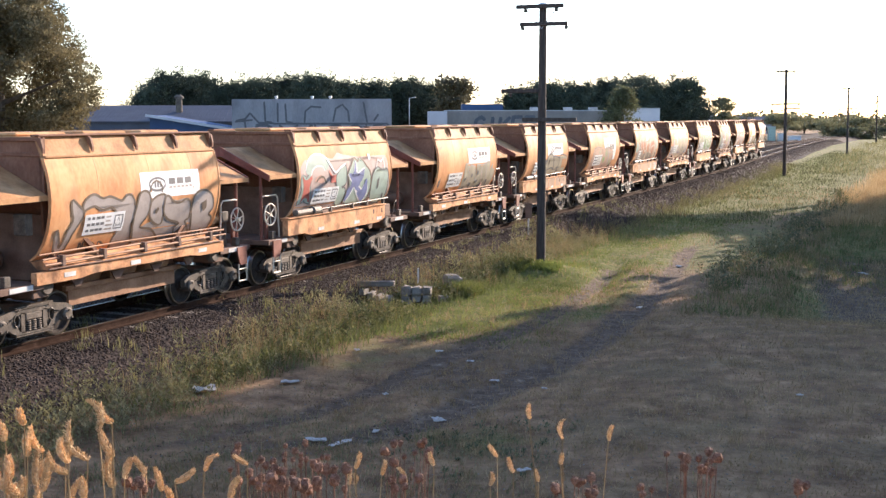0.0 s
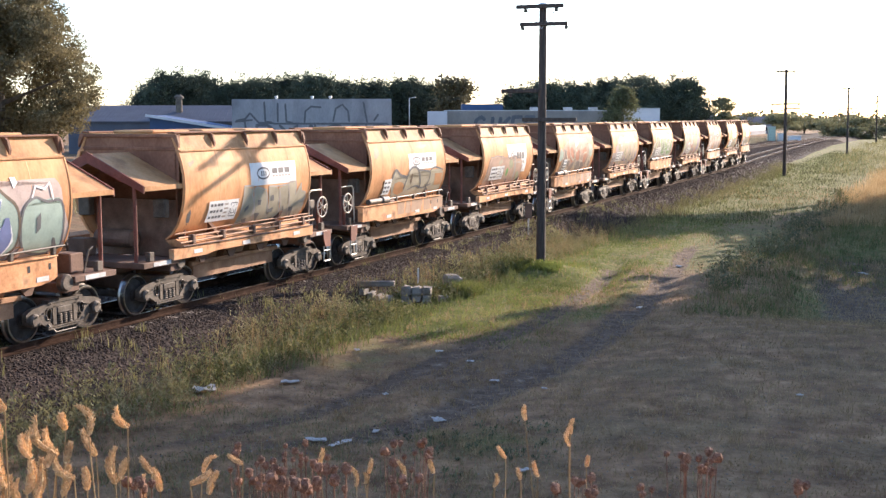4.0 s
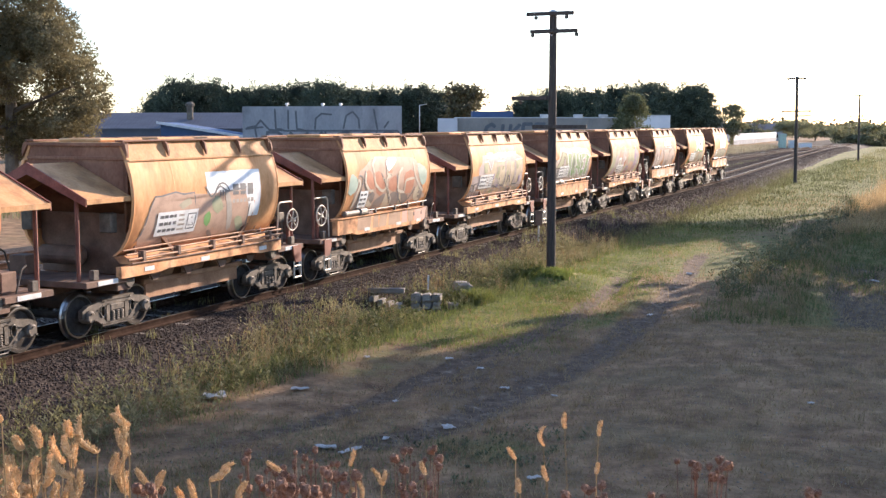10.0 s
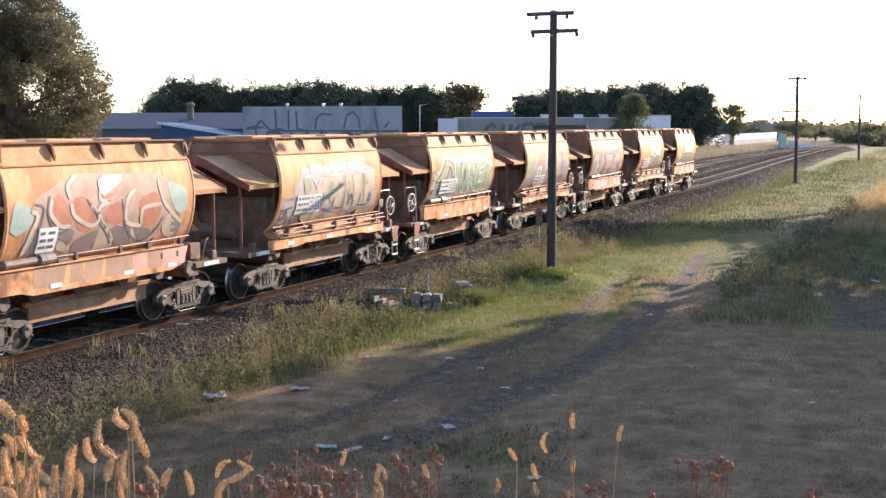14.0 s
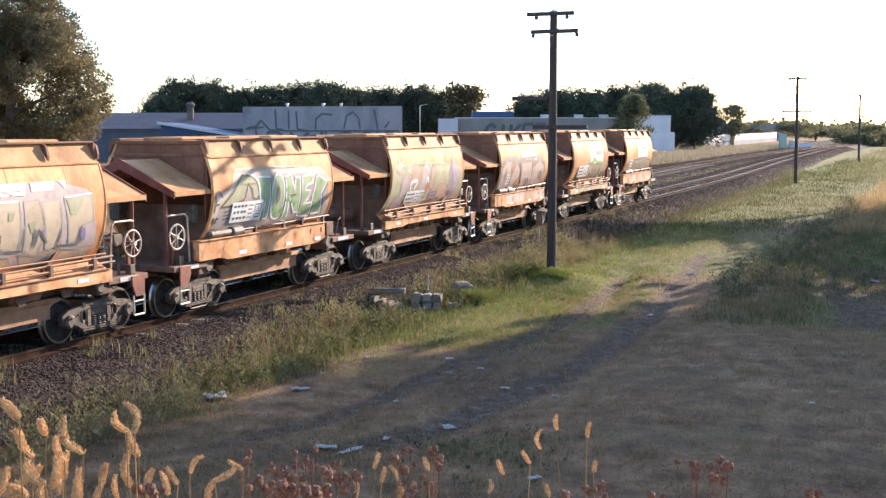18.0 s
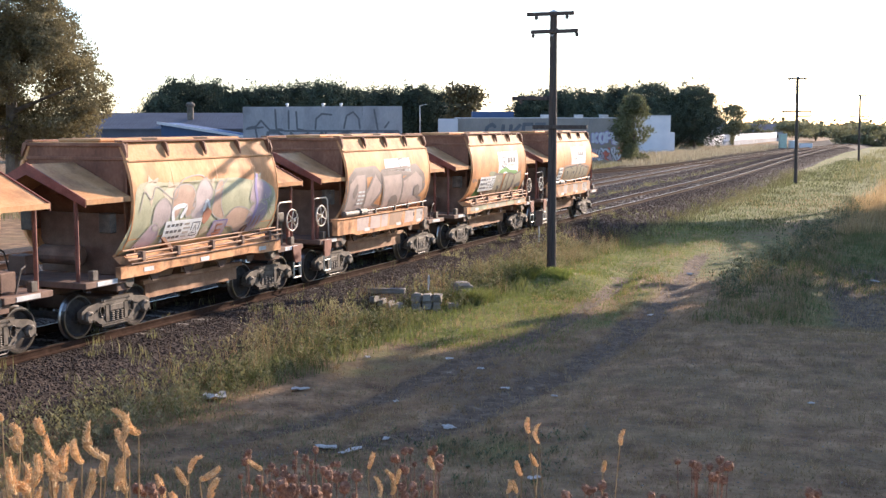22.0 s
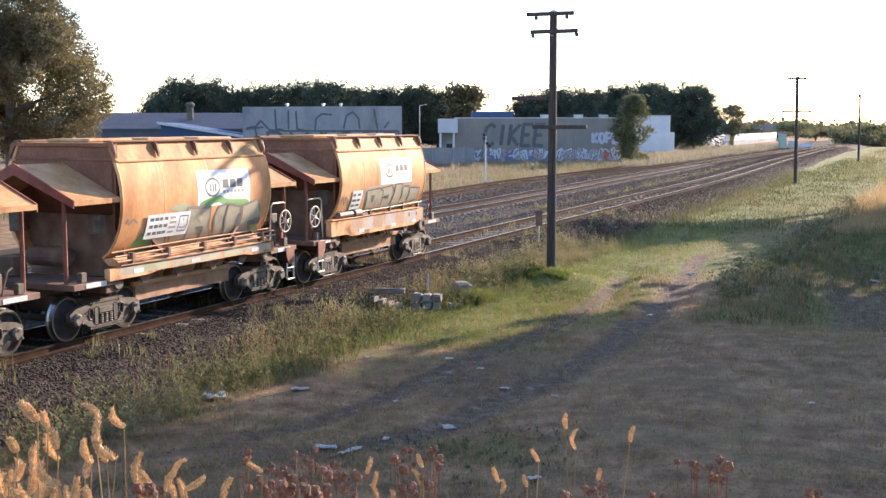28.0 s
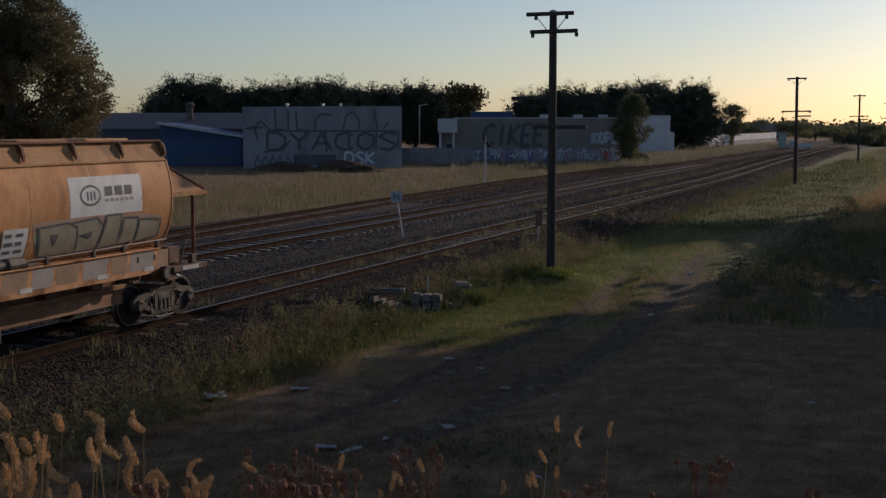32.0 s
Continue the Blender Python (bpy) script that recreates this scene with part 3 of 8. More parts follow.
        # added dark panel: stops light and view from the far side under the hood
        part("bulkhead", boxes((-1.2, 1.2, e * 2.42 - 0.02, e * 2.42 + 0.02, 1.1, 2.36)), M["wagon_dark"], es, "added dark panel that keeps light out under the hood")
        # gabled hood over the end platform
        ya, yb = sorted((e * (HALF - 0.01), e * 4.12))
        for sd in (1, -1):
            hood = part("hood_slope", prism([(sd * 1.4, 2.74), (0.0, 3.42), (0.0, 3.37), (sd * 1.36, 2.71)], ya, yb), M["wagon_roof"], w, "sloping brown hood over the end platform")
            part("hood_lip", boxes((sd * 1.405 - 0.012, sd * 1.405 + 0.012, ya, yb, 2.66, 2.76)), M["wagon_roof"], hood)
            y_f = e * 4.135
            part("hood_fascia", prism([(sd * 1.41, 2.77), (0.0, 3.455), (0.0, 3.22), (sd * 1.41, 2.62)], y_f - 0.014, y_f + 0.014), M["red_oxide"], hood, "dark red end fascia of the hood")
            part("post", pipe([(sd * 1.1, e * 4.05, 1.16), (sd * 1.1, e * 4.05, 2.85)], 0.042), M["red_oxide"], w, "red-brown post")
        part("end_platform", boxes((-1.38, 1.38, e * 3.55 - 0.62, e * 3.55 + 0.62, 1.04, 1.16), bev=0.01), M["wagon_dark"], w, "dark end platform")
        for x in (1.384, -1.384):
            part("reflector", boxes((x - 0.004, x + 0.004, e * 3.55 - 0.32, e * 3.55 + 0.28, 1.06, 1.15)), M["white_paint"], w, "white reflector strip")
            part("junction_box", boxes((x * 0.9 - 0.06, x * 0.9 + 0.06, e * 3.78 - 0.08, e * 3.78 + 0.08, 1.165, 1.36), bev=0.01), M["bogie"], w)
        part("coupler", boxes((-0.13, 0.13, e * 4.37 - 0.24, e * 4.37 + 0.22, 0.76, 0.98), (-0.08, 0.08, e * 4.0 - 0.2, e * 4.0 + 0.2, 0.8, 0.94), bev=0.03), M["wagon_dark"], w, "dark cast automatic coupler")
        part("brake_hose", pipe([(0.3, e * 4.15, 0.95), (0.32, e * 4.35, 0.7), (0.3, e * 4.55, 0.62)], 0.028, 6), M["black"], w)
        # body bolster
        part("body_bolster", boxes((-1.3, 1.3, e * 2.93 - 0.22, e * 2.93 + 0.22, 0.86, 1.05), bev=0.02), M["wagon_dark"], w)
        for x in (1.25, -1.25):
            part("jacking_pad", lathe([(0.14, x - 0.09), (0.17, x - 0.05), (0.17, x + 0.05), (0.14, x + 0.09)]), M["bogie"], w).matrix_basis = pose(0, e * 2.78, 1.06)
    part("centre_sill", boxes((-0.22, 0.22, -4.1, 4.1, 0.82, 1.1)), M["wagon_dark"], w)
    # discharge chutes
    for y in (-1.15, 0.0, 1.15):
        bm = bmesh.new()
        a = [bm.verts.new(p) for p in ((-1.05, y - 0.56, 1.5), (1.05, y - 0.56, 1.5), (1.05, y + 0.56, 1.5), (-1.05, y + 0.56, 1.5))]
        b = [bm.verts.new(p) for p in ((-0.75, y - 0.3, 0.5), (0.75, y - 0.3, 0.5), (0.75, y + 0.3, 0.5), (-0.75, y + 0.3, 0.5))]
        bm.faces.new(a)
        bm.faces.new(b[::-1])
        for i in range(4):
            j = (i + 1) % 4
            bm.faces.new((a[i], b[i], b[j], a[j]))
        bmesh.ops.recalc_face_normals(bm, faces=bm.faces)
        part("discharge_chute", bm, M["chute"], w, "rusty tapered discharge chute")
    for x in (0.9, -0.9):
        part("chute_door", prism([(-1.75, 0.52), (1.75, 0.52), (1.75, 0.82), (-1.75, 0.82)], x - 0.03, x + 0.03, "yz"), M["chute"], w, "long rusty chute door")
        part("door_beam", boxes((x * 1.06 - 0.05, x * 1.06 + 0.05, -1.9, 1.9, 0.83, 0.93), bev=0.01), M["chute"], w)
    # side A: deep box sill with brake cylinder and rod
    sill = [(-3.35, 1.2), (-2.5, 1.2), (-2.2, 1.13), (1.9, 1.13), (2.25, 1.2), (2.35, 1.24), (2.35, 1.62), (-3.35, 1.62)]
    part("box_sill", prism(sill, 1.3, 1.46, "yz"), M["wagon_sill"], w, "deep orange box sill")
    part("sill_flange", boxes((1.22, 1.5, -3.35, 2.35, 1.621, 1.65), bev=0.006), M["wagon_sill"], w)
    for y in (-1.6, 0.5, 1.95):
        part("reflector", boxes((1.461, 1.468, y - 0.16, y + 0.16, 1.2, 1.29)), M["white_paint"], w, "white reflector strip")
    for y in (1.6, 2.15):
        part("sill_slot", boxes((1.461, 1.466, y - 0.03, y + 0.03, 1.4, 1.52)), M["black"], w)
    part("brake_cylinder", lathe([(0.06, -2.9), (0.085, -2.86), (0.085, -2.05), (0.12, -2.0), (0.12, -1.62), (0.06, -1.55)], "z", 14), M["bogie"], w, "brake cylinder lying on the sill").matrix_basis = pose(1.4, 0, 1.74, -90)
    part("control_rod", pipe([(1.43, -1.6, 1.76), (1.43, 0.2, 1.77), (1.43, 2.6, 1.8)], 0.022, 6), M["bogie"], w)
    for y in (-1.0, 0.3, 1.2, 2.3):
        part("rod_bracket", boxes((1.38, 1.46, y - 0.04, y + 0.04, 1.65, 1.8), bev=0.008), M["bogie"], w)
    part("air_valve", boxes((1.3, 1.48, -1.55, -1.2, 1.63, 1.72), bev=0.02), M["wagon_dark"], w)
    # side B: shallow sill with two long rods
    sill_b = [(-2.95, 1.13), (-2.0, 1.13), (-1.6, 1.18), (1.6, 1.18), (2.0, 1.13), (3.2, 1.13), (3.2, 1.36), (-2.95, 1.36)]
    part("side_sill", prism(sill_b, -1.45, -1.32, "yz"), M["wagon_sill"], w, "shallow orange side sill")
    part("lower_ledge", prism([(-0.95, 1.5), (-1.2, 1.54), (-1.44, 1.4), (-1.44, 1.37), (-1.1, 1.37)], -2.79, 2.79), M["wagon_sill"], w)
    for k, (x, z) in enumerate(((-1.47, 1.5), (-1.42, 1.6))):
        part("control_rod", pipe([(x, -3.0, z + 0.02), (x, 0.1, z), (x, 3.0, z - 0.02)], 0.024, 6), M["chute"], w, "long rusty control rod")
    for y in (-2.4, -1.2, 0.0, 1.3, 2.5):
        part("rod_bracket", boxes((-1.5, -1.36, y - 0.05, y + 0.05, 1.42, 1.63), bev=0.01), M["wagon_dark"], w)
    for y in (-2.1, 0.3, 2.3):
        part("reflector", boxes((-1.458, -1.451, y - 0.16, y + 0.16, 1.2, 1.29)), M["white_paint"], w, "white reflector strip")
    part("air_pipe", pipe([(-1.475, -2.9, 1.385), (-1.475, 1.0, 1.38), (-1.475, 2.9, 1.4)], 0.016, 6), M["wagon_dark"], w)
    part("air_pipe", pipe([(-1.3, -2.95, 1.67), (-1.29, 0.5, 1.68), (-1.3, 2.95, 1.66)], 0.018, 6), M["chute"], w)
    for y in (-1.9, -0.7, 0.6, 1.8):
        part("hanger_bracket", prism([(y - 0.2, 1.1), (y + 0.2, 1.1), (y + 0.1, 0.94), (y - 0.06, 0.94)], 1.2, 1.24, "yz"), M["wagon_dark"], w)
        part("hanger_bracket", prism([(y - 0.2, 1.1), (y + 0.2, 1.1), (y + 0.1, 0.94), (y - 0.06, 0.94)], -1.24, -1.2, "yz"), M["wagon_dark"], w)
    # brake end: both corners have hand wheel, rail and step
    for x in (1.4, -1.4):
        sg = 1 if x > 0 else -1
        hand_wheel(w, pose(sg * 1.25, -3.86, 1.78, 25 * sg))
        part("handbrake_pedestal", boxes((sg * 1.12 - 0.04, sg * 1.12 + 0.04, -3.91, -3.81, 1.16, 1.82), bev=0.015), M["red_oxide"], w)
        part("wheel_shaft", pipe([(sg * 1.12, -3.86, 1.78), (sg * 1.25, -3.86, 1.78)], 0.024, 8), M["bogie"], w)
        part("handrail", pipe([(sg * 1.12, -4.05, 2.22), (sg * 1.15, -3.95, 2.24), (sg * 1.15, -3.42, 2.24), (sg * 1.15, -3.33, 2.16), (sg * 1.15, -3.31, 1.75), (sg * 1.15, -3.27, 1.16)], 0.021, 8), M["cream_paint"], w, "bent pale handrail")
        part("winding_gear", boxes((sg * 1.02 - 0.05, sg * 1.02 + 0.05, -3.78, -3.5, 1.72, 1.98), (sg * 1.04 - 0.03, sg * 1.04 + 0.03, -3.7, -3.62, 1.16, 1.74), bev=0.02), M["bogie"], w)
        st = part("step_plate", prism([(-4.0, 0.72), (-3.72, 0.72), (-3.62, 0.95), (-3.6, 1.14), (-4.0, 1.14)], x - 0.02, x + 0.02, "yz"), M["red_oxide"], w, "dark red step plate")
        part("step", pipe([(x, -4.0, 0.74), (x, -4.0, 0.34), (x, -3.66, 0.34), (x, -3.66, 0.74)], 0.022, 6), M["cream_paint"], st, "pale tubular step")
        part("rung", pipe([(x, -4.0, 0.62), (x, -3.66, 0.62)], 0.018, 6), M["cream_paint"], st)
    # equipment seen under the canopies
    part("air_reservoir", lathe([(0.1, -0.55), (0.2, -0.48), (0.2, 0.48), (0.1, 0.55)], "x", 16), M["wagon_dark"], w).matrix_basis = pose(0.4, 2.75, 1.5)
    part("equipment_box", boxes((0.6, 1.05, 3.2, 3.6, 1.165, 1.55), bev=0.02), M["wagon_dark"], w)
    part("lever", pipe([(1.2, 3.4, 1.17), (1.25, 3.5, 1.6), (1.25, 3.62, 1.66)], 0.02, 6), M["bogie"], w)
    # bogies
    for e in (1, -1):
        bg = part("bogie", boxes((-0.95, 0.95, e * 2.93 - 0.2, e * 2.93 + 0.2, 0.42, 0.74), bev=0.03), M["wagon_dark"], w, "dark cast bogie bolster")
        for x in (1.06, -1.06):
            sf = part("side_frame", side_frame(), M["bogie"], bg, "dusty cast steel side frame")
            sf.matrix_basis = pose(x, e * 2.93, 0)
            for dy in (-0.14, 0.0, 0.14):
                part("spring", coil(0.055, 0.2, 5), M["bogie"], bg).matrix_basis = pose(x + (0.02 if x > 0 else -0.02), e * 2.93 + dy, 0.26)
            for dy in (-0.875, 0.875):
                sg = 1 if x > 0 else -1
                part("axle_box", lathe([(0.13, x - sg * 0.09), (0.13, x + sg * 0.1), (0.1, x + sg * 0.13)], "x", 14), M["bogie"], bg).matrix_basis = pose(0, e * 2.93 + dy, 0.43)
            part("brake_beam", boxes((-0.8, 0.8, e * 2.93 - 0.47, e * 2.93 - 0.42, 0.3, 0.36)), M["wagon_dark"], bg)
        for dy in (-0.875, 0.875):
            ax = part("axle", lathe([(0.07, -1.0), (0.08, -0.7), (0.075, 0.0), (0.08, 0.7), (0.07, 1.0)], "x", 12), M["wheel"], w)
            ax.matrix_basis = pose(0, e * 2.93 + dy, 0.43)
            for sg in (1, -1):
                prof = [(0.08, sg * 0.9), (0.13, sg * 0.89), (0.15, sg * 0.84), (0.34, sg * 0.82), (0.37, sg * 0.885), (0.4, sg * 0.887)]
                whl = part("wheel", lathe(prof + [(0.4, sg * 0.77), (0.35, sg * 0.77), (0.33, sg * 0.79), (0.15, sg * 0.79), (0.08, sg * 0.74)], "x", 28), M["wheel"], ax)
                part("tyre", lathe([(0.395, sg * 0.888), (0.428, sg * 0.885), (0.43, sg * 0.8), (0.458, sg * 0.775), (0.458, sg * 0.755), (0.395, sg * 0.752)], "x", 32, True), M["tread"], ax, "bright worn wheel rim")
    return w


def hand_wheel(parent, m):
    """Rim with hub and six spokes."""
    bm = bmesh.new()
    n, R, r = 22, 0.27, 0.02
    rings = []
    for i in range(n):
        a = 2 * math.pi * i / n
        ring = []
        for j in range(6):
            b = 2 * math.pi * j / 6
            rr = R + r * math.cos(b)
            ring.append(bm.verts.new((r * math.sin(b), rr * math.cos(a), rr * math.sin(a))))
        rings.append(ring)
    for i in range(n):
        for j in range(6):
            bm.faces.new((rings[i][j], rings[i][(j + 1) % 6], rings[(i + 1) % n][(j + 1) % 6], rings[(i + 1) % n][j]))
    hw = part("handbrake_wheel", bm, M["cream_paint"], parent, "pale spoked handbrake wheel", smooth=True)
    hw.matrix_basis = m
    for i in range(6):
        a = math.pi / 3 * i + 0.2
        part("spoke", rod(bmesh.new(), (0, 0, 0), (0, R * math.cos(a), R * math.sin(a)), 0.014, seg=6), M["cream_paint"], hw)
    part("hub", rod(bmesh.new(), (-0.08, 0, 0), (0.03, 0, 0), 0.05, seg=10), M["cream_paint"], hw)


def coil(r, h, turns):
    prof = []
    for i in range(2 * turns + 1):
        prof.append((r + (0.016 if i % 2 else -0.006), h * i / (2 * turns)))
    return lathe(prof, "z", 10)


def side_frame():
    """Cast three-piece side frame with openings, in its own space."""
    bm = bmesh.new()
    t = 0.055
    top = [(-1.06, 0.42), (-1.06, 0.56), (-0.9, 0.64), (-0.45, 0.7), (0.45, 0.7), (0.9, 0.64), (1.06, 0.56), (1.06, 0.42), (0.98, 0.42), (0.94, 0.53), (0.8, 0.54), (0.7, 0.52), (0.4, 0.6), (-0.4, 0.6), (-0.7, 0.52), (-0.8, 0.54), (-0.94, 0.53), (-0.98, 0.42)]
    low = [(-0.78, 0.34), (-0.68, 0.5), (-0.58, 0.5), (-0.36, 0.27), (0.36, 0.27), (0.58, 0.5), (0.68, 0.5), (0.78, 0.34), (0.7, 0.36), (0.4, 0.17), (-0.4, 0.17), (-0.7, 0.36)]
    for o in (top, low, [(-0.34, 0.25), (-0.24, 0.25), (-0.24, 0.62), (-0.34, 0.62)], [(0.24, 0.25), (0.34, 0.25), (0.34, 0.62), (0.24, 0.62)]):
        b2 = prism(o, -t, t, "yz")
        me = bpy.data.meshes.new("piece")
        b2.to_mesh(me)
        b2.free()
        bm.from_mesh(me)
        bpy.data.meshes.remove(me)
    # webs with oval openings between the bars, with a raised rim round each
    for sg in (1, -1):
        outer = [(0.32, 0.4), (0.44, 0.28), (0.56, 0.36), (0.68, 0.45), (0.76, 0.52), (0.74, 0.58), (0.68, 0.63), (0.56, 0.645), (0.44, 0.66), (0.32, 0.66), (0.31, 0.54), (0.31, 0.4)]
        hole = []
        for a, b in outer:
            w = math.atan2(b - 0.49, a - 0.46)
            hole.append((0.46 + 0.075 * math.cos(w), 0.49 + 0.115 * math.sin(w)))
        for x in (-0.035, 0.035):
            po = [bm.verts.new((x, sg * a, b)) for a, b in outer]
            ph = [bm.verts.new((x, sg * a, b)) for a, b in hole]
            for j in range(12):
                q = (j + 1) % 12
                bm.faces.new((po[j], po[q], ph[q], ph[j]))
        for side in (-0.06, 0.06):
            for j in range(12):
                q = (j + 1) % 12
                rod(bm, (side, sg * hole[j][0], hole[j][1]), (side, sg * hole[q][0], hole[q][1]), 0.014, seg=5)
        for a, b in ((0.875, 0.5), (0.8, 0.36), (0.95, 0.36)):
            rod(bm, (-0.15, sg * a, b), (0.15, sg * a, b), 0.022, seg=6)
        rod(bm, (-0.08, sg * 0.4, 0.7), (0.08, sg * 0.4, 0.7), 0.035, seg=8)
    for z in (0.2, 0.24, 0.7, 0.73):
        box(bm, -0.075, 0.075, -0.5, 0.5, z - 0.012, z + 0.012)
    box(bm, -0.06, 0.06, -0.22, 0.22, 0.46, 0.6, bev=0.02)
    rod(bm, (0.06, -0.28, 0.12), (0.06, 0.28, 0.12), 0.016, seg=6)
    rod(bm, (0.06, -0.28, 0.12), (0.06, -0.5, 0.3), 0.016, seg=6)
    rod(bm, (0.06, 0.28, 0.12), (0.06, 0.5, 0.3), 0.016, seg=6)
    return bm


WAGON = wagon_base()
WAGONS = [WAGON]
PITCH, FIRST = 9.24, 10.9


def travelled(t):
    """Metres the train has gone at t seconds."""
    u = t / 10
    return 35.16 * u + 2.65 * u ** 2 - 4.37 * u ** 3 + 1.6 * u ** 4 - 0.18 * u ** 5


def wagon_pose(k, t):
    y = FIRST + PITCH * k - travelled(t)
    slope = (bend(y + 3) - bend(y - 3)) / 6
    return pose(bend(y), y, 0, 0, 0, math.degrees(-slope) + (0 if k % 2 == 0 else 180))


for k in range(1, 13):
    WAGONS.append(copy_thing(WAGON, wagon_pose(k, 0)))
WAGON.matrix_basis = wagon_pose(0, 0)


# ---- telegraph poles ----
def telegraph_pole(x, y, h, arms, label, lean=0.0):
    t = thing("telegraph_pole", pose(x, y, gz(x, y) - 0.02, 0, lean, 0), label, "telegraph pole", "poles along the line")
    bm = bmesh.new()
    rod(bm, (0, 0, -0.3), (0, 0, h), 0.15, 0.115, 14)
    part("post", bm, M["timber"], t)
    part("pole_cap", lathe([(0.125, h), (0.12, h + 0.03), (0.05, h + 0.06)], "z", 14), M["galv"], t)
    for z, w, side, pins in arms:
        a = part("crossarm", boxes((side - w / 2, side + w / 2, -0.21, -0.11, z - 0.06, z + 0.06), bev=0.012), M["timber"], t, "weathered timber crossarm")
        for p in pins:
            px = side + p * w / 2
            part("insulator", lathe([(0.02, z - 0.18), (0.055, z - 0.16), (0.06, z - 0.08), (0.03, z - 0.062)], "z", 10), M["insulator"], a).matrix_basis = pose(px, -0.16, 0)
    for s in (1, -1):
        part("brace", pipe([(s * 0.45, -0.16, h - 0.2), (0, -0.14, h - 0.75)], 0.014, 6), M["galv"], t)
    return t


POLES = [(5.07, 35.6), (4.85, 102.8), (5.6, 167.0), (6.4, 231.2)]
telegraph_pole(5.07, 35.6, 8.04, [(7.97, 1.52, -0.055, (-0.6, 0.7)), (7.43, 1.52, 0.074, (-0.9, 0.95)), (5.39, 1.2, -0.69, (-0.5,)), (4.5, 1.75, 0.28, ())], "tall dark weathered timber telegraph pole with crossarms")
for x, y in POLES[1:]:
    telegraph_pole(x, y, 8.8, [(8.7, 1.6, 0.0, (-0.8, 0.8)), (6.0, 2.4, 0.0, (-0.9, 0.9)), (5.6, 1.2, 0.6, ())], "distant dark timber telegraph pole beside the line", -0.6)


# ---- paint marks: strokes and fills laid on a surface ----
GLYPH = {
    "D": [[(0, 0), (0, 1), (0.55, 1), (0.95, 0.7), (0.95, 0.3), (0.55, 0), (0, 0)]],
    "Y": [[(0, 1), (0.5, 0.5), (1, 1)], [(0.5, 0.5), (0.5, 0)]],
    "A": [[(0, 0), (0.5, 1), (1, 0)], [(0.2, 0.38), (0.8, 0.38)]],
    "C": [[(1, 0.85), (0.6, 1), (0.15, 0.85), (0.05, 0.5), (0.15, 0.15), (0.6, 0), (1, 0.15)]],
    "O": [[(0.5, 1), (0.1, 0.8), (0.05, 0.3), (0.4, 0), (0.85, 0.2), (0.95, 0.75), (0.5, 1)]],
    "S": [[(0.95, 0.9), (0.4, 1), (0.05, 0.75), (0.5, 0.52), (0.95, 0.28), (0.6, 0), (0.05, 0.1)]],
    "K": [[(0.05, 0), (0.05, 1)], [(0.95, 1), (0.1, 0.48), (0.95, 0)]],
    "P": [[(0.05, 0), (0.05, 1), (0.7, 0.97), (0.95, 0.75), (0.7, 0.5), (0.05, 0.47)]],
    "R": [[(0.05, 0), (0.05, 1), (0.7, 0.97), (0.95, 0.75), (0.7, 0.5), (0.05, 0.47)], [(0.45, 0.47), (0.95, 0)]],
    "E": [[(0.95, 1), (0.05, 1), (0.05, 0), (0.95, 0)], [(0.05, 0.5), (0.75, 0.5)]],
    "M": [[(0, 0), (0.08, 1), (0.5, 0.35), (0.92, 1), (1, 0)]],
    "N": [[(0.05, 0), (0.05, 1), (0.95, 0), (0.95, 1)]],
    "I": [[(0.5, 0), (0.5, 1)]],
    "U": [[(0.05, 1), (0.1, 0.2), (0.5, 0), (0.9, 0.2), (0.95, 1)]],
    "L": [[(0.1, 1), (0.1, 0), (0.9, 0)]],
    "V": [[(0, 1), (0.5, 0), (1, 1)]],
    "T": [[(0, 1), (1, 1)], [(0.5, 1), (0.5, 0)]],
    "W": [[(0, 1), (0.25, 0), (0.5, 0.7), (0.75, 0), (1, 1)]],
}


def ribbon(bm, place, pts, width, lift, closed=False):
    """A painted stroke along points in metres on the surface, with rounded ends."""
    P = []
    for (a, b), (c, d) in zip(pts, pts[1:]):
        n = max(1, int(math.hypot(c - a, d - b) / 0.12))
        P += [(a + (c - a) * i / n, b + (d - b) * i / n) for i in range(n)]
    P.append(pts[-1])
    L = []
    for i, (x, y) in enumerate(P):
        x0, y0 = P[max(0, i - 1)]
        x1, y1 = P[min(len(P) - 1, i + 1)]
        dx, dy = x1 - x0, y1 - y0
        k = math.hypot(dx, dy) or 1
        w = width / 2 * (0.6 if i in (0, len(P) - 1) else 1)
        m = 1 if width < 0.15 else 4
        L.append([bm.verts.new(place(x - dy / k * w * (1 - 2 * j / m), y + dx / k * w * (1 - 2 * j / m), lift)) for j in range(m + 1)])
    for A, B in zip(L, L[1:]):
        for j in range(len(A) - 1):
            bm.faces.new((A[j + 1], B[j + 1], B[j], A[j]))


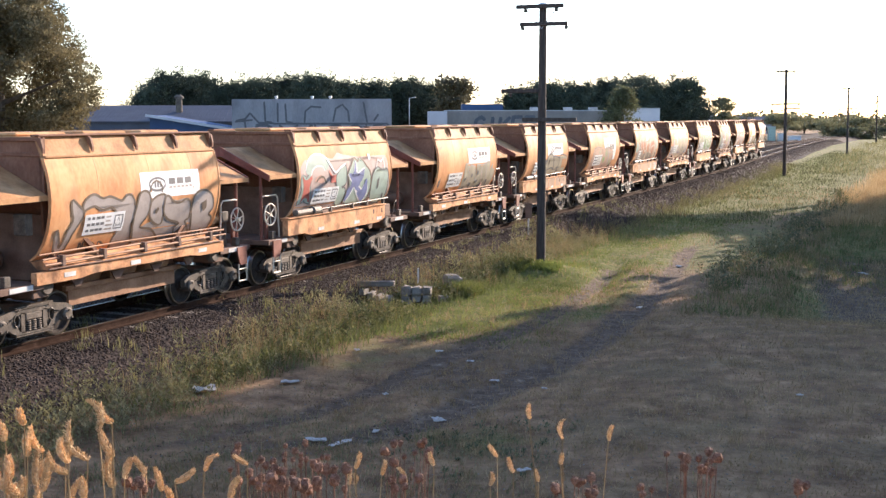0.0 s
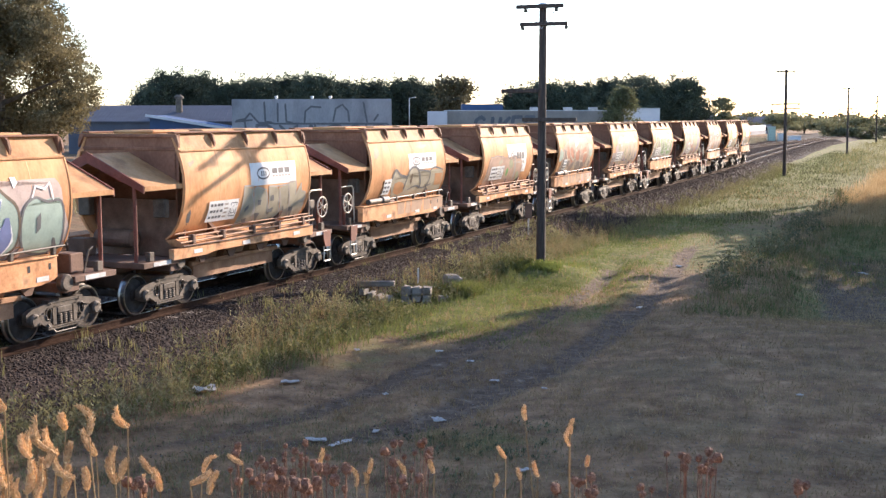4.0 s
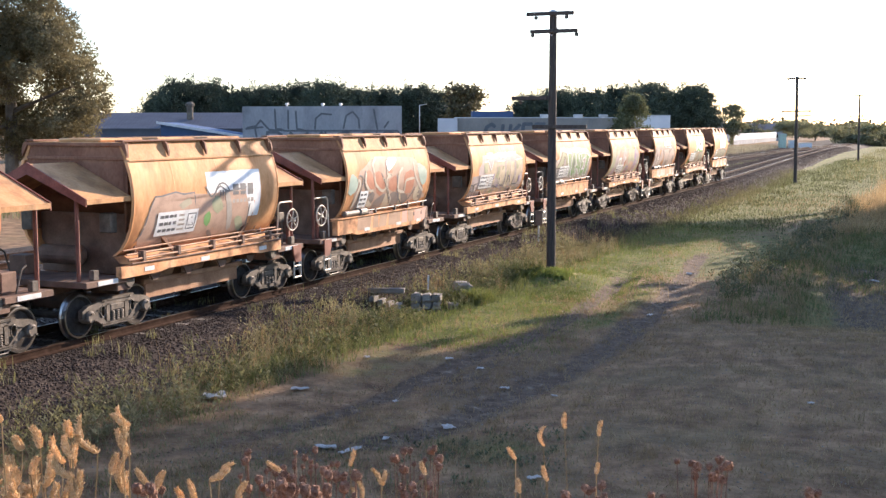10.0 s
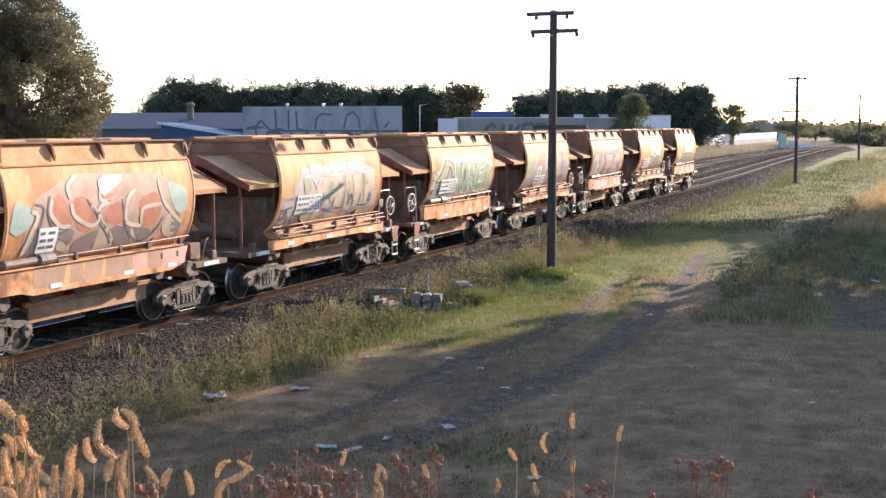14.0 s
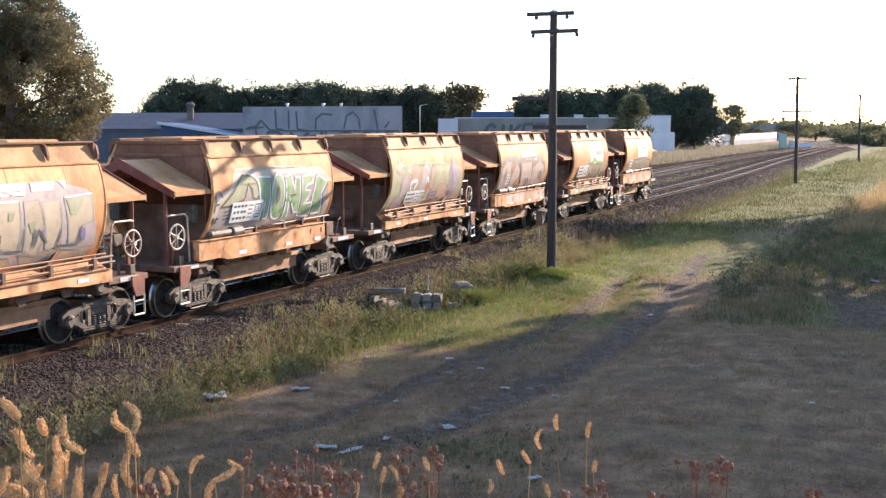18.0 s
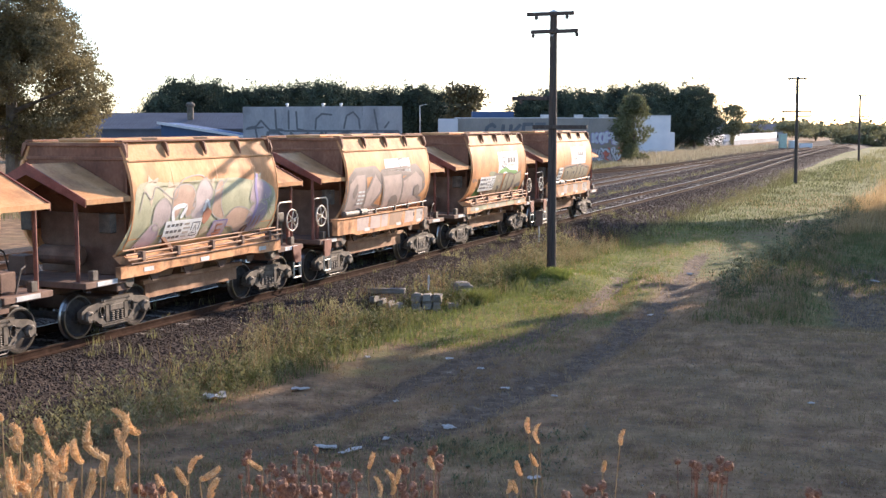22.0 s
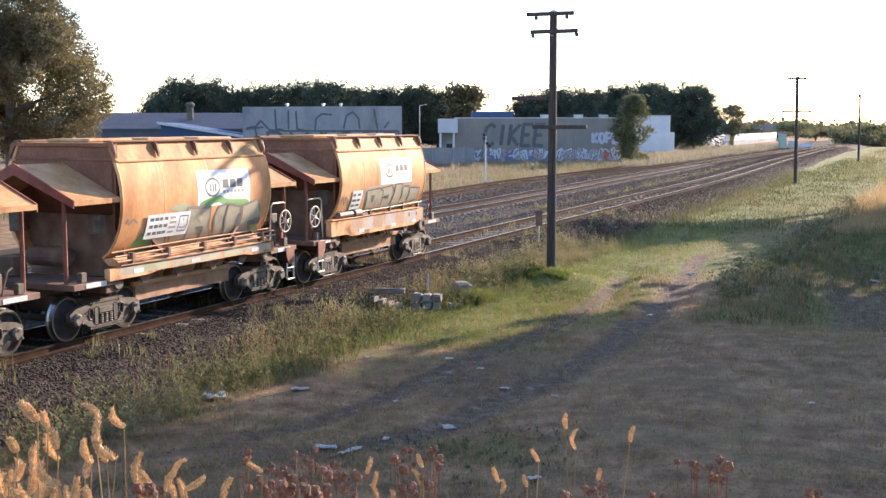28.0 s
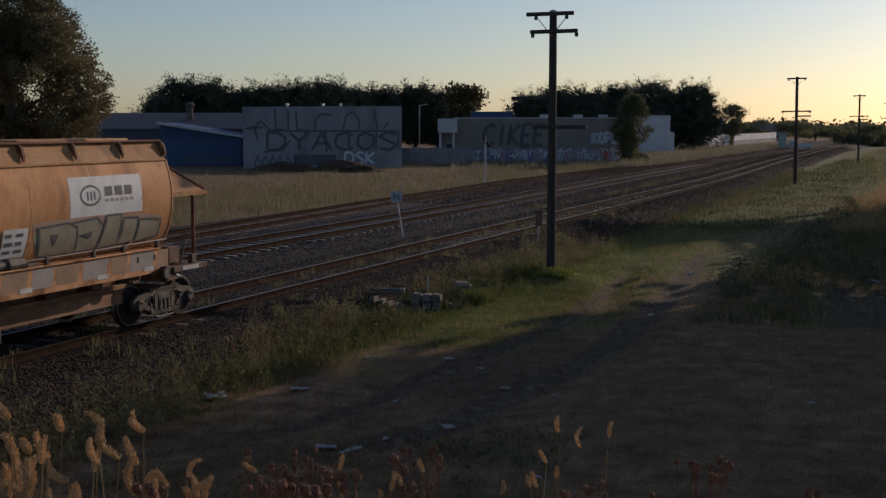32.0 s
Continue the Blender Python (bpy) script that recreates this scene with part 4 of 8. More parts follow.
def fill(bm, place, poly, lift, step=0.1):
    """A painted area, cut into strips that follow the curve."""
    ys = [p[1] for p in poly]
    y, top = min(ys), max(ys)

    def spans(h):
        xs = []
        for (a, b), (c, d) in zip(poly, poly[1:] + poly[:1]):
            if (b <= h) != (d <= h):
                xs.append(a + (c - a) * (h - b) / (d - b))
        xs.sort()
        return list(zip(xs[::2], xs[1::2]))
    while y < top - 1e-4:
        y1 = min(top, y + step)
        for (a, b) in spans((y + y1) / 2):
            lo = [s for s in spans(y + 1e-4) if s[0] < b and s[1] > a]
            hi = [s for s in spans(y1 - 1e-4) if s[0] < b and s[1] > a]
            la, lb = lo[0] if len(lo) == 1 else (a, b)
            ha, hb = hi[0] if len(hi) == 1 else (a, b)
            bm.faces.new([bm.verts.new(place(*p, lift)) for p in ((la, y), (lb, y), (hb, y1), (ha, y1))])
        y = y1


PAINT = {"s_black": "black", "s_white": "white", "s_red": "red", "s_blue": "blue", "s_green": "green", "s_teal": "pale teal", "s_pink": "pink", "s_sage": "sage green", "s_dgrey": "dark grey", "s_cream": "cream",
         "s_khaki": "khaki", "s_blush": "pale peach", "s_rose": "dull red", "s_sand": "sandy", "s_taupe": "brown-grey", "s_rust": "rusty orange", "s_grgreen": "grey-green", "s_lilac": "lilac", "s_lilac2": "pale lilac",
         "s_palesage": "pale sage", "s_leaf": "leaf green", "s_mauve": "mauve", "s_violet": "violet", "s_ltag": "pale blue-grey", "s_dust": "dusty brown", "s_wallgrey": "slate grey"}


def marks(parent, place, rows, name="graffiti"):
    """Rows of (kind, colour, layer, width, points): each is one painted shape."""
    for kind, color, layer, width, pts in rows:
        bm = bmesh.new()
        (fill(bm, place, pts, 0.004 + 0.003 * layer) if kind == "fill" else ribbon(bm, place, pts, width, 0.004 + 0.003 * layer))
        if not bm.faces:
            bm.free()
            continue
        bmesh.ops.remove_doubles(bm, verts=bm.verts, dist=0.006)
        part(name, bm, M[color], parent, PAINT.get(color, "faded grey") + " sprayed paint", smooth=True)


def word(text, x0, x1, y0, y1, color, width, layer=1, outline="", owidth=0.1, slant=0.0, gap=0.16):
    """Rows for a painted word between x0 and x1, y0 and y1."""
    out, n = [], len(text)
    cw = (x1 - x0) / n
    for i, ch in enumerate(text):
        for st in GLYPH[ch]:
            pts = [(x0 + cw * (i + gap / 2 + (1 - gap) * a) + slant * b * (y1 - y0), y0 + (y1 - y0) * b) for a, b in st]
            if outline:
                out.append(("line", outline, layer - 1, width + owidth, pts))
            out.append(("line", color, layer, width, pts))
    return out


def oval(cx, cy, rx, ry, n=18, wob=0.0, seed=1):
    r = random.Random(seed)
    return [(cx + rx * math.cos(2 * math.pi * i / n) * (1 + r.uniform(-wob, wob)), cy + ry * math.sin(2 * math.pi * i / n) * (1 + r.uniform(-wob, wob))) for i in range(n)]


def bars(x0, x1, y0, y1, n, color, layer, seed=0, cols=1):
    """Plain bars in place of small print."""
    r = random.Random(seed)
    h = (y1 - y0) / n
    out = []
    for i in range(n):
        for c in range(cols):
            w = (x1 - x0) / cols
            a = x0 + w * c
            b = a + w * r.uniform(0.6, 0.9)
            out.append(("fill", color, layer, 0, [(a, y0 + h * i + h * 0.28), (b, y0 + h * i + h * 0.28), (b, y0 + h * i + h * 0.72), (a, y0 + h * i + h * 0.72)]))
    return out


def rect(x0, x1, y0, y1, sk=0.0):
    return [(x0, y0), (x1, y0 + sk), (x1, y1 + sk), (x0, y1)]


# ---- buildings beyond the line ----
FACE = 22.96          # the long walls look straight at the camera


def wall_place(sgn=1):
    return lambda a, b, lift: Vector((a, -lift * 3, b))


def facade_thing(name, ax, ay, label, category):
    return thing(name, pose(ax, ay, -0.75, 0, 0, FACE), label, category, "buildings beyond the line")


# precast factory wall with big outlined lettering
fac = facade_thing("factory_building", -52.04, 107.51, "grey precast concrete factory wall covered in old graffiti", "building")
fac.matrix_basis = pose(-52.04, 107.51, -0.75, 0, 0, FACE + 2.6)
for i in range(4):
    a = 16.78 * i / 4
    part("wall_panel", boxes((a + 0.006, a + 16.78 / 4 - 0.006, 0, 0.2, 0, 6.75 + 0.02 * i), bev=0.01), M["precast"], fac, "grey precast concrete panel")
part("side_wall", boxes((0, 0.25, 0.21, 24, 0, 6.6)), M["precast"], fac)
part("side_wall", boxes((16.53, 16.78, 0.21, 24, 0, 6.6)), M["precast"], fac)
part("back_wall", boxes((0.26, 16.52, 23.7, 24, 0, 6.6)), M["precast"], fac)
part("roof", boxes((0.26, 16.52, 0.21, 23.69, 5.9, 6.1)), M["grey_roof"], fac)
for x in (4.6, 8.4, 10.3):
    part("roof_vent", lathe([(0.12, 6.1), (0.12, 6.95), (0.2, 6.97), (0.16, 7.12)], "z", 10), M["galv"], fac).matrix_basis = pose(x, 0.8, 0)
rows = word("DYACOS", 2.4, 16.5, 2.2, 4.05, "s_wallgrey", 0.3, 1)
rows += [("line", "s_wallgrey", 1, 0.2, p) for p in (
    [(0.4, 4.5), (1.4, 4.7), (1.9, 5.3), (2.8, 4.3), (4.4, 4.25)], [(3.4, 6.5), (3.5, 4.4), (4.2, 4.35)], [(4.8, 6.4), (4.8, 4.35)], [(5.6, 6.3), (5.7, 4.4), (6.4, 4.3)],
    [(7.6, 4.3), (7.7, 5.5), (8.3, 6.0), (9.4, 5.9)], [(10.6, 4.4), (10.9, 5.8), (11.6, 6.2), (12.2, 5.5), (12.3, 4.4)], [(13.8, 6.5), (14.2, 4.3)], [(14.9, 4.5), (15.4, 5.2)],
    [(4.3, 4.2), (16.4, 4.2)], [(1.3, 4.5), (1.5, 3.3)], [(2.2, 2.0), (4.2, 2.2), (5.0, 3.2)], [(16.4, 4.2), (16.4, 2.2)], [(0.3, 4.4), (2.2, 4.6)], [(8.7, 4.2), (8.8, 2.0)], [(11.2, 4.2), (11.1, 2.2)], [(14.1, 4.2), (14.0, 2.2)])]
rows += [("fill", "s_wallgrey", 0, 0, rect(5.3, 9.8, 0.55, 1.7))]
rows += [("line", "s_wallgrey", 1, 0.13, [(1.2 + 0.8 * i, 0.6), (1.5 + 0.8 * i, 1.6), (1.9 + 0.8 * i, 0.7)]) for i in range(5)]
rows += word("DSK", 10.6, 13.9, 0.75, 1.95, "s_ltag", 0.3, 2, "s_dgrey", 0.2, 0.1)
marks(fac, wall_place(), rows)

# long beige wall with dark scrawl and a band of bright pieces
bg = facade_thing("warehouse_building", -37.2, 130.18, "long beige blockwork warehouse wall with bright graffiti band", "building")
W2 = 19.75
for i in range(5):
    a = W2 * i / 5
    part("wall_panel", boxes((a + 0.005, a + W2 / 5 - 0.005, 0, 0.2, 0, 5.6), bev=0.008), M["beige_wall"], bg, "beige wall bay")
part("coping", boxes((-0.05, W2 + 0.05, -0.04, 0.26, 5.603, 5.7)), M["galv"], bg)
part("side_wall", boxes((0, 0.2, 0.21, 18, 0, 5.5)), M["beige_wall"], bg)
part("side_wall", boxes((W2 - 0.2, W2, 0.21, 18, 0, 5.5)), M["beige_wall"], bg)
part("back_wall", boxes((0.21, W2 - 0.21, 17.8, 18, 0, 5.5)), M["beige_wall"], bg)
part("roof", boxes((0.21, W2 - 0.21, 0.27, 17.79, 5.2, 5.35)), M["grey_roof"], bg)
part("upper_storey", boxes((2.2, 7.2, 5.0, 12, 5.36, 6.45)), M["blue_roof"], bg, "blue-grey upper roof box")
part("office_fascia", boxes((-2.0, 0.3, -1.6, 2.0, 3.9, 5.55), bev=0.02), M["white_wall"], bg, "pale boxed office fascia")
part("office_wall", boxes((-1.8, -0.02, 0.4, 6, 0, 3.88)), M["precast"], bg)
part("doorway", boxes((-1.0, -0.3, 0.33, 0.395, 0, 2.6)), M["dark_glass"], bg, "dark doorway under the fascia")
for x in (-1.7, -0.15):
    part("column", boxes((x - 0.12, x + 0.12, -1.4, -1.16, 0, 3.88)), M["white_wall"], bg)
for x in (10.2, 14.2, 17.2):
    part("roof_unit", boxes((x, x + 1.0, 1, 2, 5.36, 6.05), bev=0.04), M["galv"], bg)
rows = word("CIKEE", 3.2, 10.6, 2.4, 4.9, "s_wallgrey", 0.42, 1, slant=0.12)
rows += word("KOPE", 16.2, 19.4, 2.7, 3.9, "s_ltag", 0.34, 2, "s_violet", 0.2)
rr = random.Random(5)
x = 0.2
while x < W2 - 0.6:
    wd = rr.uniform(0.6, 1.15)
    cbase = rr.choice(("s_violet", "s_ltag", "s_lilac", "s_blue", "s_violet")) if x < 13 else rr.choice(("s_red", "s_ltag", "s_lilac", "s_ltag"))
    rows.append(("fill", cbase, 0, 0, oval(x + wd / 2, 1.3, wd * 0.62, rr.uniform(0.6, 0.85), 9, 0.3, int(x * 10))))
    for q in range(2):
        pts = [(x + rr.uniform(0, wd), rr.uniform(0.65, 2.05)) for _ in range(4)]
        rows.append(("line", "s_wallgrey", 1 + 2 * q, 0.34, pts))
        rows.append(("line", rr.choice(("s_ltag", "s_ltag", "s_lilac")), 2 + 2 * q, 0.22, pts))
    x += wd * 0.9
marks(bg, wall_place(), rows)

# sheet fence and low store between the two big buildings
yf = facade_thing("yard_fence", -41.5, 124.5, "grey corrugated sheet fence round a yard", "fence")
for i in range(7):
    part("fence_sheet", boxes((1.2 * i, 1.2 * i + 1.17, 0, 0.05, 0.05, 2.2 + 0.05 * (i % 2))), M["precast"], yf)
    part("fence_post", boxes((1.2 * i - 0.04, 1.2 * i + 0.04, 0.055, 0.13, 0, 2.3)), M["galv"], yf)
lp = thing("light_pole", pose(-43.0, 133.0, -0.75), "thin grey yard light pole", "pole")
part("post", pipe([(0, 0, 0), (0, 0, 7.2)], 0.07, 8), M["galv"], lp)
part("lamp_arm", pipe([(0, 0, 7.15), (0.9, 0, 7.3)], 0.04, 6), M["galv"], lp)

# low heaps of dumped earth before the factory wall
for i, (x, y, rx_, ry_, hh) in enumerate(((-44.5, 103.5, 3.2, 1.6, 0.9), (-39.8, 106.5, 2.6, 1.5, 1.1), (-36.5, 104.0, 2.2, 1.4, 0.7))):
    rh = random.Random(400 + i)
    bm = bmesh.new()
    bmesh.ops.create_icosphere(bm, subdivisions=4, radius=1.0)
    for v in bm.verts:
        k_ = 1 + 0.22 * noise.noise(v.co * 2.1 + Vector((7.0 * i, 0, 0))) + 0.07 * noise.noise(v.co * 7)
        v.co = Vector((v.co.x * rx_ * k_, v.co.y * ry_ * k_, max(-0.15, v.co.z) * hh * k_))
    mound = part("earth_heap", bm, M["soil"], smooth=True)
    mound.matrix_basis = pose(x, y, gz(x, y), 0, 0, FACE + rh.uniform(-15, 15))
    tagged(mound, "low heap of dumped grey-brown earth before the wall", "earth heap", "heaps of earth")

# long low grey-blue shed and the blue one in front
sh = facade_thing("long_shed", -84.75, 120.96, "long low shed with grey-blue sheet roof", "shed")
part("wall", boxes((0, 21.2, 0, 0.2, 0, 4.2), (0, 0.2, 0.21, 14, 0, 4.2), (21, 21.2, 0.21, 14, 0, 4.2), (0.21, 20.99, 13.8, 14, 0, 4.2)), M["grey_roof"], sh)
part("roof", prism([(-0.3, 4.21), (7.0, 6.25), (14.3, 4.21), (14.3, 4.35), (7.0, 6.4), (-0.3, 4.35)], -0.3, 21.6, "yz"), M["grey_roof"], sh, "grey-blue corrugated roof")
for i in range(42):
    part("roof_rib", prism([(-0.3, 4.36), (7.0, 6.41), (7.0, 6.425), (-0.3, 4.375)], 0.5 * i, 0.5 * i + 0.06, "yz"), M["grey_roof"], sh)
fl = part("flue", lathe([(0.42, 5.2), (0.42, 7.2), (0.6, 7.25), (0.6, 7.5), (0.3, 7.75)], "z", 14), M["bark"], sh, "round brown roof flue")
fl.matrix_basis = pose(13.2, 4, 0)
bl = facade_thing("blue_shed", -64.5, 110.3, "bright blue metal shed with white-edged sloping roof", "shed")
part("wall", boxes((0, 9.0, 0, 0.2, 0, 3.3), (0, 0.2, 0.21, 10, 0, 3.3), (8.8, 9.0, 0.21, 10, 0, 3.3)), M["blue_roof"], bl, "blue sheet wall")
part("roof", prism([(-0.3, 4.9), (9.2, 3.4), (9.2, 3.6), (-0.3, 5.1)], -0.4, 10), M["blue_roof"], bl)
part("gable", prism([(0, 3.301), (9.0, 3.301), (9.0, 3.4), (0, 4.84)], 0.02, 0.18), M["blue_roof"], bl)
part("barge_board", prism([(-0.35, 4.92), (9.25, 3.4), (9.25, 3.68), (-0.35, 5.2)], -0.48, -0.41), M["white_wall"], bl, "white barge board")
rows = [("line", "s_wallgrey", 1, 0.12, [(2.6 + 0.5 * i, 0.5), (2.8 + 0.5 * i, 1.4), (3.0 + 0.5 * i, 0.6)]) for i in range(11)]
marks(bl, wall_place(), rows)

ws = facade_thing("white_shed", -28.0, 188.7, "small pale rendered shed beside a bush", "shed")
part("wall", boxes((-1.3, 3.7, 0, 6, 0, 6.2)), M["white_wall"], ws)
part("side_lean_to", boxes((3.71, 4.5, 0.5, 5, 0, 3.6)), M["white_wall"], ws)
part("roof", boxes((-1.4, 3.8, -0.1, 6.1, 6.21, 6.32)), M["galv"], ws)

# pale boundary fence in bays, along the line
fe = thing("boundary_fence", pose(-27.9, 233.5, -0.75, 0, 0, 89.2), "long pale sheet fence with grey lower panels", "fence")
for i in range(25):
    a = 4.0 * i
    part("fence_panel", boxes((a, a + 3.94, -0.03, 0.03, 1.25, 2.65 + 0.03 * (i % 3))), M["white_wall"], fe)
    part("fence_post", boxes((a - 0.06, a + 0.05, 0.035, 0.15, 0, 2.7)), M["galv"], fe)
    part("lower_panel", boxes((a, a + 3.94, -0.02, 0.02, 0.1, 1.23)), M["precast"], fe)
ct = facade_thing("site_container", -29.0, 229.5, "dark green shipping container by the fence", "container")
part("body", boxes((0, 2.4, 0, 5, 0.15, 1.9), bev=0.03), M["bush"], ct)
part("skid", boxes((0.1, 2.3, 0.1, 4.9, 0, 0.149)), M["black"], ct)


def cottage(x, y, w, d, h, roof, label, rz=FACE, wall="white_wall"):
    t = thing("cottage", pose(x, y, -0.75, 0, 0, rz), label, "house", "distant houses")
    part("wall", boxes((0, w, 0, d, 0, h)), M[wall], t)
    part("roof", prism([(-0.4, h + 0.003), (d / 2, h + 1.9), (d + 0.4, h + 0.003)], -0.4, w + 0.4, "yz"), M[roof], t)
    part("chimney", boxes((w * 0.3, w * 0.3 + 0.6, d / 2 - 0.3, d / 2 + 0.3, h + 1.0, h + 2.6)), M["tile_roof"], t)
    for i in range(3):
        a = w * (0.15 + 0.3 * i)
        wd = part("window", boxes((a, a + 1.0, -0.05, -0.003, 1.0, 2.1)), M["white_paint"], t)
        part("pane", boxes((a + 0.08, a + 0.92, -0.07, -0.052, 1.08, 2.02)), M["dark_glass"], wd)
    return t


cottage(-31.3, 263.7, 2.6, 6, 4.3, "grey_roof", "narrow pale house with grey roof beyond the fence")
cottage(-40.0, 300.0, 9.5, 8, 2.9, "tile_roof", "low house with red tiled roof beyond the fence", 28, "precast")
cottage(-33.0, 335.0, 8.5, 8, 3.1, "grey_roof", "low house with blue-grey roof beyond the fence", 30, "precast")

# line-side cabinets far along the track
for x, y, w, h, mat, lab in ((-11.5, 222, 1.2, 2.6, "s_teal", "pale green relay cabinet beside the line"), (-10.0, 224, 1.2, 1.4, "white_wall", "white relay hut beside the line"), (-8.4, 226, 2.2, 0.9, "white_wall", "long low white equipment case beside the line")):
    t = thing("relay_cabinet", pose(x, y, gz(x, y) - 0.03, 0, 0, FACE), lab, "cabinet", "line-side cabinets")
    part("body", boxes((0, w, 0, 1.0, 0.1, h), bev=0.02), M[mat], t)
    part("plinth", boxes((-0.05, w + 0.05, -0.05, 1.05, 0, 0.099)), M["stone"], t)
    part("lid", boxes((-0.06, w + 0.06, -0.06, 1.06, h + 0.001, h + 0.07), bev=0.015), M["galv"], t)


# ---- trees ----
def leaf_cloud(rng, blobs, n, size, squash=0.6):
    """Small leaf quads scattered through ellipsoids (x, y, z, rx, ry, rz), denser towards the outside."""
    b = np.array(blobs)
    vol = b[:, 3] * b[:, 4] + b[:, 4] * b[:, 5]
    pick = rng.choice(len(b), n, p=vol / vol.sum())
    d = rng.normal(size=(n, 3))
    d /= np.linalg.norm(d, axis=1)[:, None]
    r = rng.uniform(0.35, 1.08, n) ** 0.6
    # clumps: pull leaves towards random twig centres
    c = b[pick, :3] + d * r[:, None] * b[pick, 3:]
    k = max(8, n // 9)
    tw = c[rng.choice(n, k)]
    own = rng.integers(0, k, n)
    c = np.where((rng.random(n) < 0.75)[:, None], tw[own] + rng.normal(size=(n, 3)) * size * np.array([2.0, 2.0, 1.2]), c)
    u = rng.normal(size=(n, 3))
    u /= np.linalg.norm(u, axis=1)[:, None]
    v = np.cross(u, rng.normal(size=(n, 3)))
    v /= np.linalg.norm(v, axis=1)[:, None]
    s = size * rng.uniform(0.6, 1.3, n)[:, None]
    quad = np.stack([c - u * s, c + v * s * squash, c + u * s, c - v * s * squash], 1)
    return quad.reshape(-1, 3), np.arange(4 * n).reshape(-1, 4)


def tree(name, x, y, h, blobs, n, size, mat, label, seed, trunk=0.3, group="", squash=0.6, base=0.25, cat="tree"):
    rng = np.random.default_rng(seed)
    t = thing(name, pose(x, y, gz(x, y) - 0.05), label, cat, group)
    bm = bmesh.new()
    top = h * 0.8
    rod(bm, (0, 0, 0), (0.1, 0.05, top * 0.5), trunk, trunk * 0.7, 10)
    rod(bm, (0.1, 0.05, top * 0.5), (0.0, -0.1, top), trunk * 0.7, trunk * 0.2, 8)
    part("trunk", bm, M["bark"], t)
    for i, bl_ in enumerate(blobs[:9]):
        z0 = min(top * 0.8, max(h * base, bl_[2] - bl_[5] - 1.0))
        bm = rod(bmesh.new(), (0.05, 0, z0), (bl_[0] * 0.8, bl_[1] * 0.8, bl_[2]), trunk * 0.35, trunk * 0.1, 6)
        part("limb", bm, M["bark"], t)
    v, f = leaf_cloud(rng, blobs, n, size, squash)
    link_mesh("crown", mesh_np("crown", v, f), M[mat], t)
    return t


def cypress(x, y, h, w, seed, n=38000, size=0.19, full=False):
    """Domed crown of many upswept, ragged, pointed tufts."""
    r = random.Random(seed)
    low = 0.05 if full else 0.14
    bl_ = []
    for i in range(95):
        f = (i + r.random()) / 95
        z = h * (low + (0.9 - low) * f)
        ww = w * (0.35 + 0.65 * math.sin(math.pi * (0.25 + 0.62 * f))) * (1.0 if f < 0.7 else 1.0 - 1.6 * (f - 0.7))
        a = i * 2.39996 + r.uniform(-0.4, 0.4)
        q = max(0.0, ww * r.uniform(0.62, 1.0))
        up = 0.25 + 0.75 * f
        ln = r.uniform(0.35, 0.62)
        for j in range(3):
            k = 0.78 - 0.25 * j
            e = ln * (1.0 - 0.45 * up) * j
            bl_.append(((q + e) * math.cos(a), (q + e) * math.sin(a), z + ln * (0.35 + up) * j, k, k, k * 0.5))
    bl_ += [(0, 0, h * 0.4, w * 0.78, w * 0.78, h * 0.3)] * 9 + [(0, 0, h * 0.7, w * 0.55, w * 0.55, h * 0.17)] * 9
    tree("cypress_tree", x, y, h, bl_, n, size, "pine", "dark spreading cypress in the windbreak row", seed, 0.35, "windbreak trees", 0.35)


def along(px, depth):
    """World x, y of a direction across the view at a depth along it."""
    k = (px - 784) / 2100 * depth
    return EYE[0] - 0.3901 * depth + 0.9208 * k, 0.9208 * depth + 0.3901 * k


for i, (px, h, w) in enumerate(((290, 9.4, 3.4), (325, 11.4, 4.4), (375, 11.6, 4.2), (428, 10.8, 4.0), (478, 11.2, 4.6), (530, 10.6, 3.8), (580, 11.3, 4.4), (632, 10.9, 4.3), (684, 10.4, 4.0), (735, 10.0, 4.2), (775, 9.8, 3.6))):
    cypress(*along(px, 200 + (i % 3) * 4), h * (1.12, 1.2, 1.15, 1.08)[i % 4], w * (1.3, 1.45, 1.2)[i % 3], 20 + i)
for i, (px, h, w, full) in enumerate(((938, 11.6, 4.0, False), (985, 12.4, 4.2, False), (1040, 12.7, 4.4, False), (1095, 13.2, 4.6, False), (1150, 13.6, 5.4, False), (1180, 12.4, 4.4, True), (1226, 12.9, 4.4, True))):
    cypress(*along(px, 216 + (i % 2) * 6), h * (0.96, 1.0, 0.93, 0.97, 1.0, 0.9, 1.02)[i], w * 1.35, 50 + i, 38000, 0.2, full)


def round_crown(h, w, seed, k=12, lo=0.4):
    r = random.Random(seed)
    out = []
    for i in range(k):
        a = r.uniform(0, 6.28)
        f = r.uniform(0, 1)
        rad = w * (0.55 - 0.25 * abs(f - 0.4)) * r.uniform(0.4, 1.0)
        out.append((rad * math.cos(a), rad * math.sin(a), h * (lo + (0.92 - lo) * f), w * r.uniform(0.2, 0.36), w * r.uniform(0.2, 0.36), h * r.uniform(0.07, 0.13)))
    return out


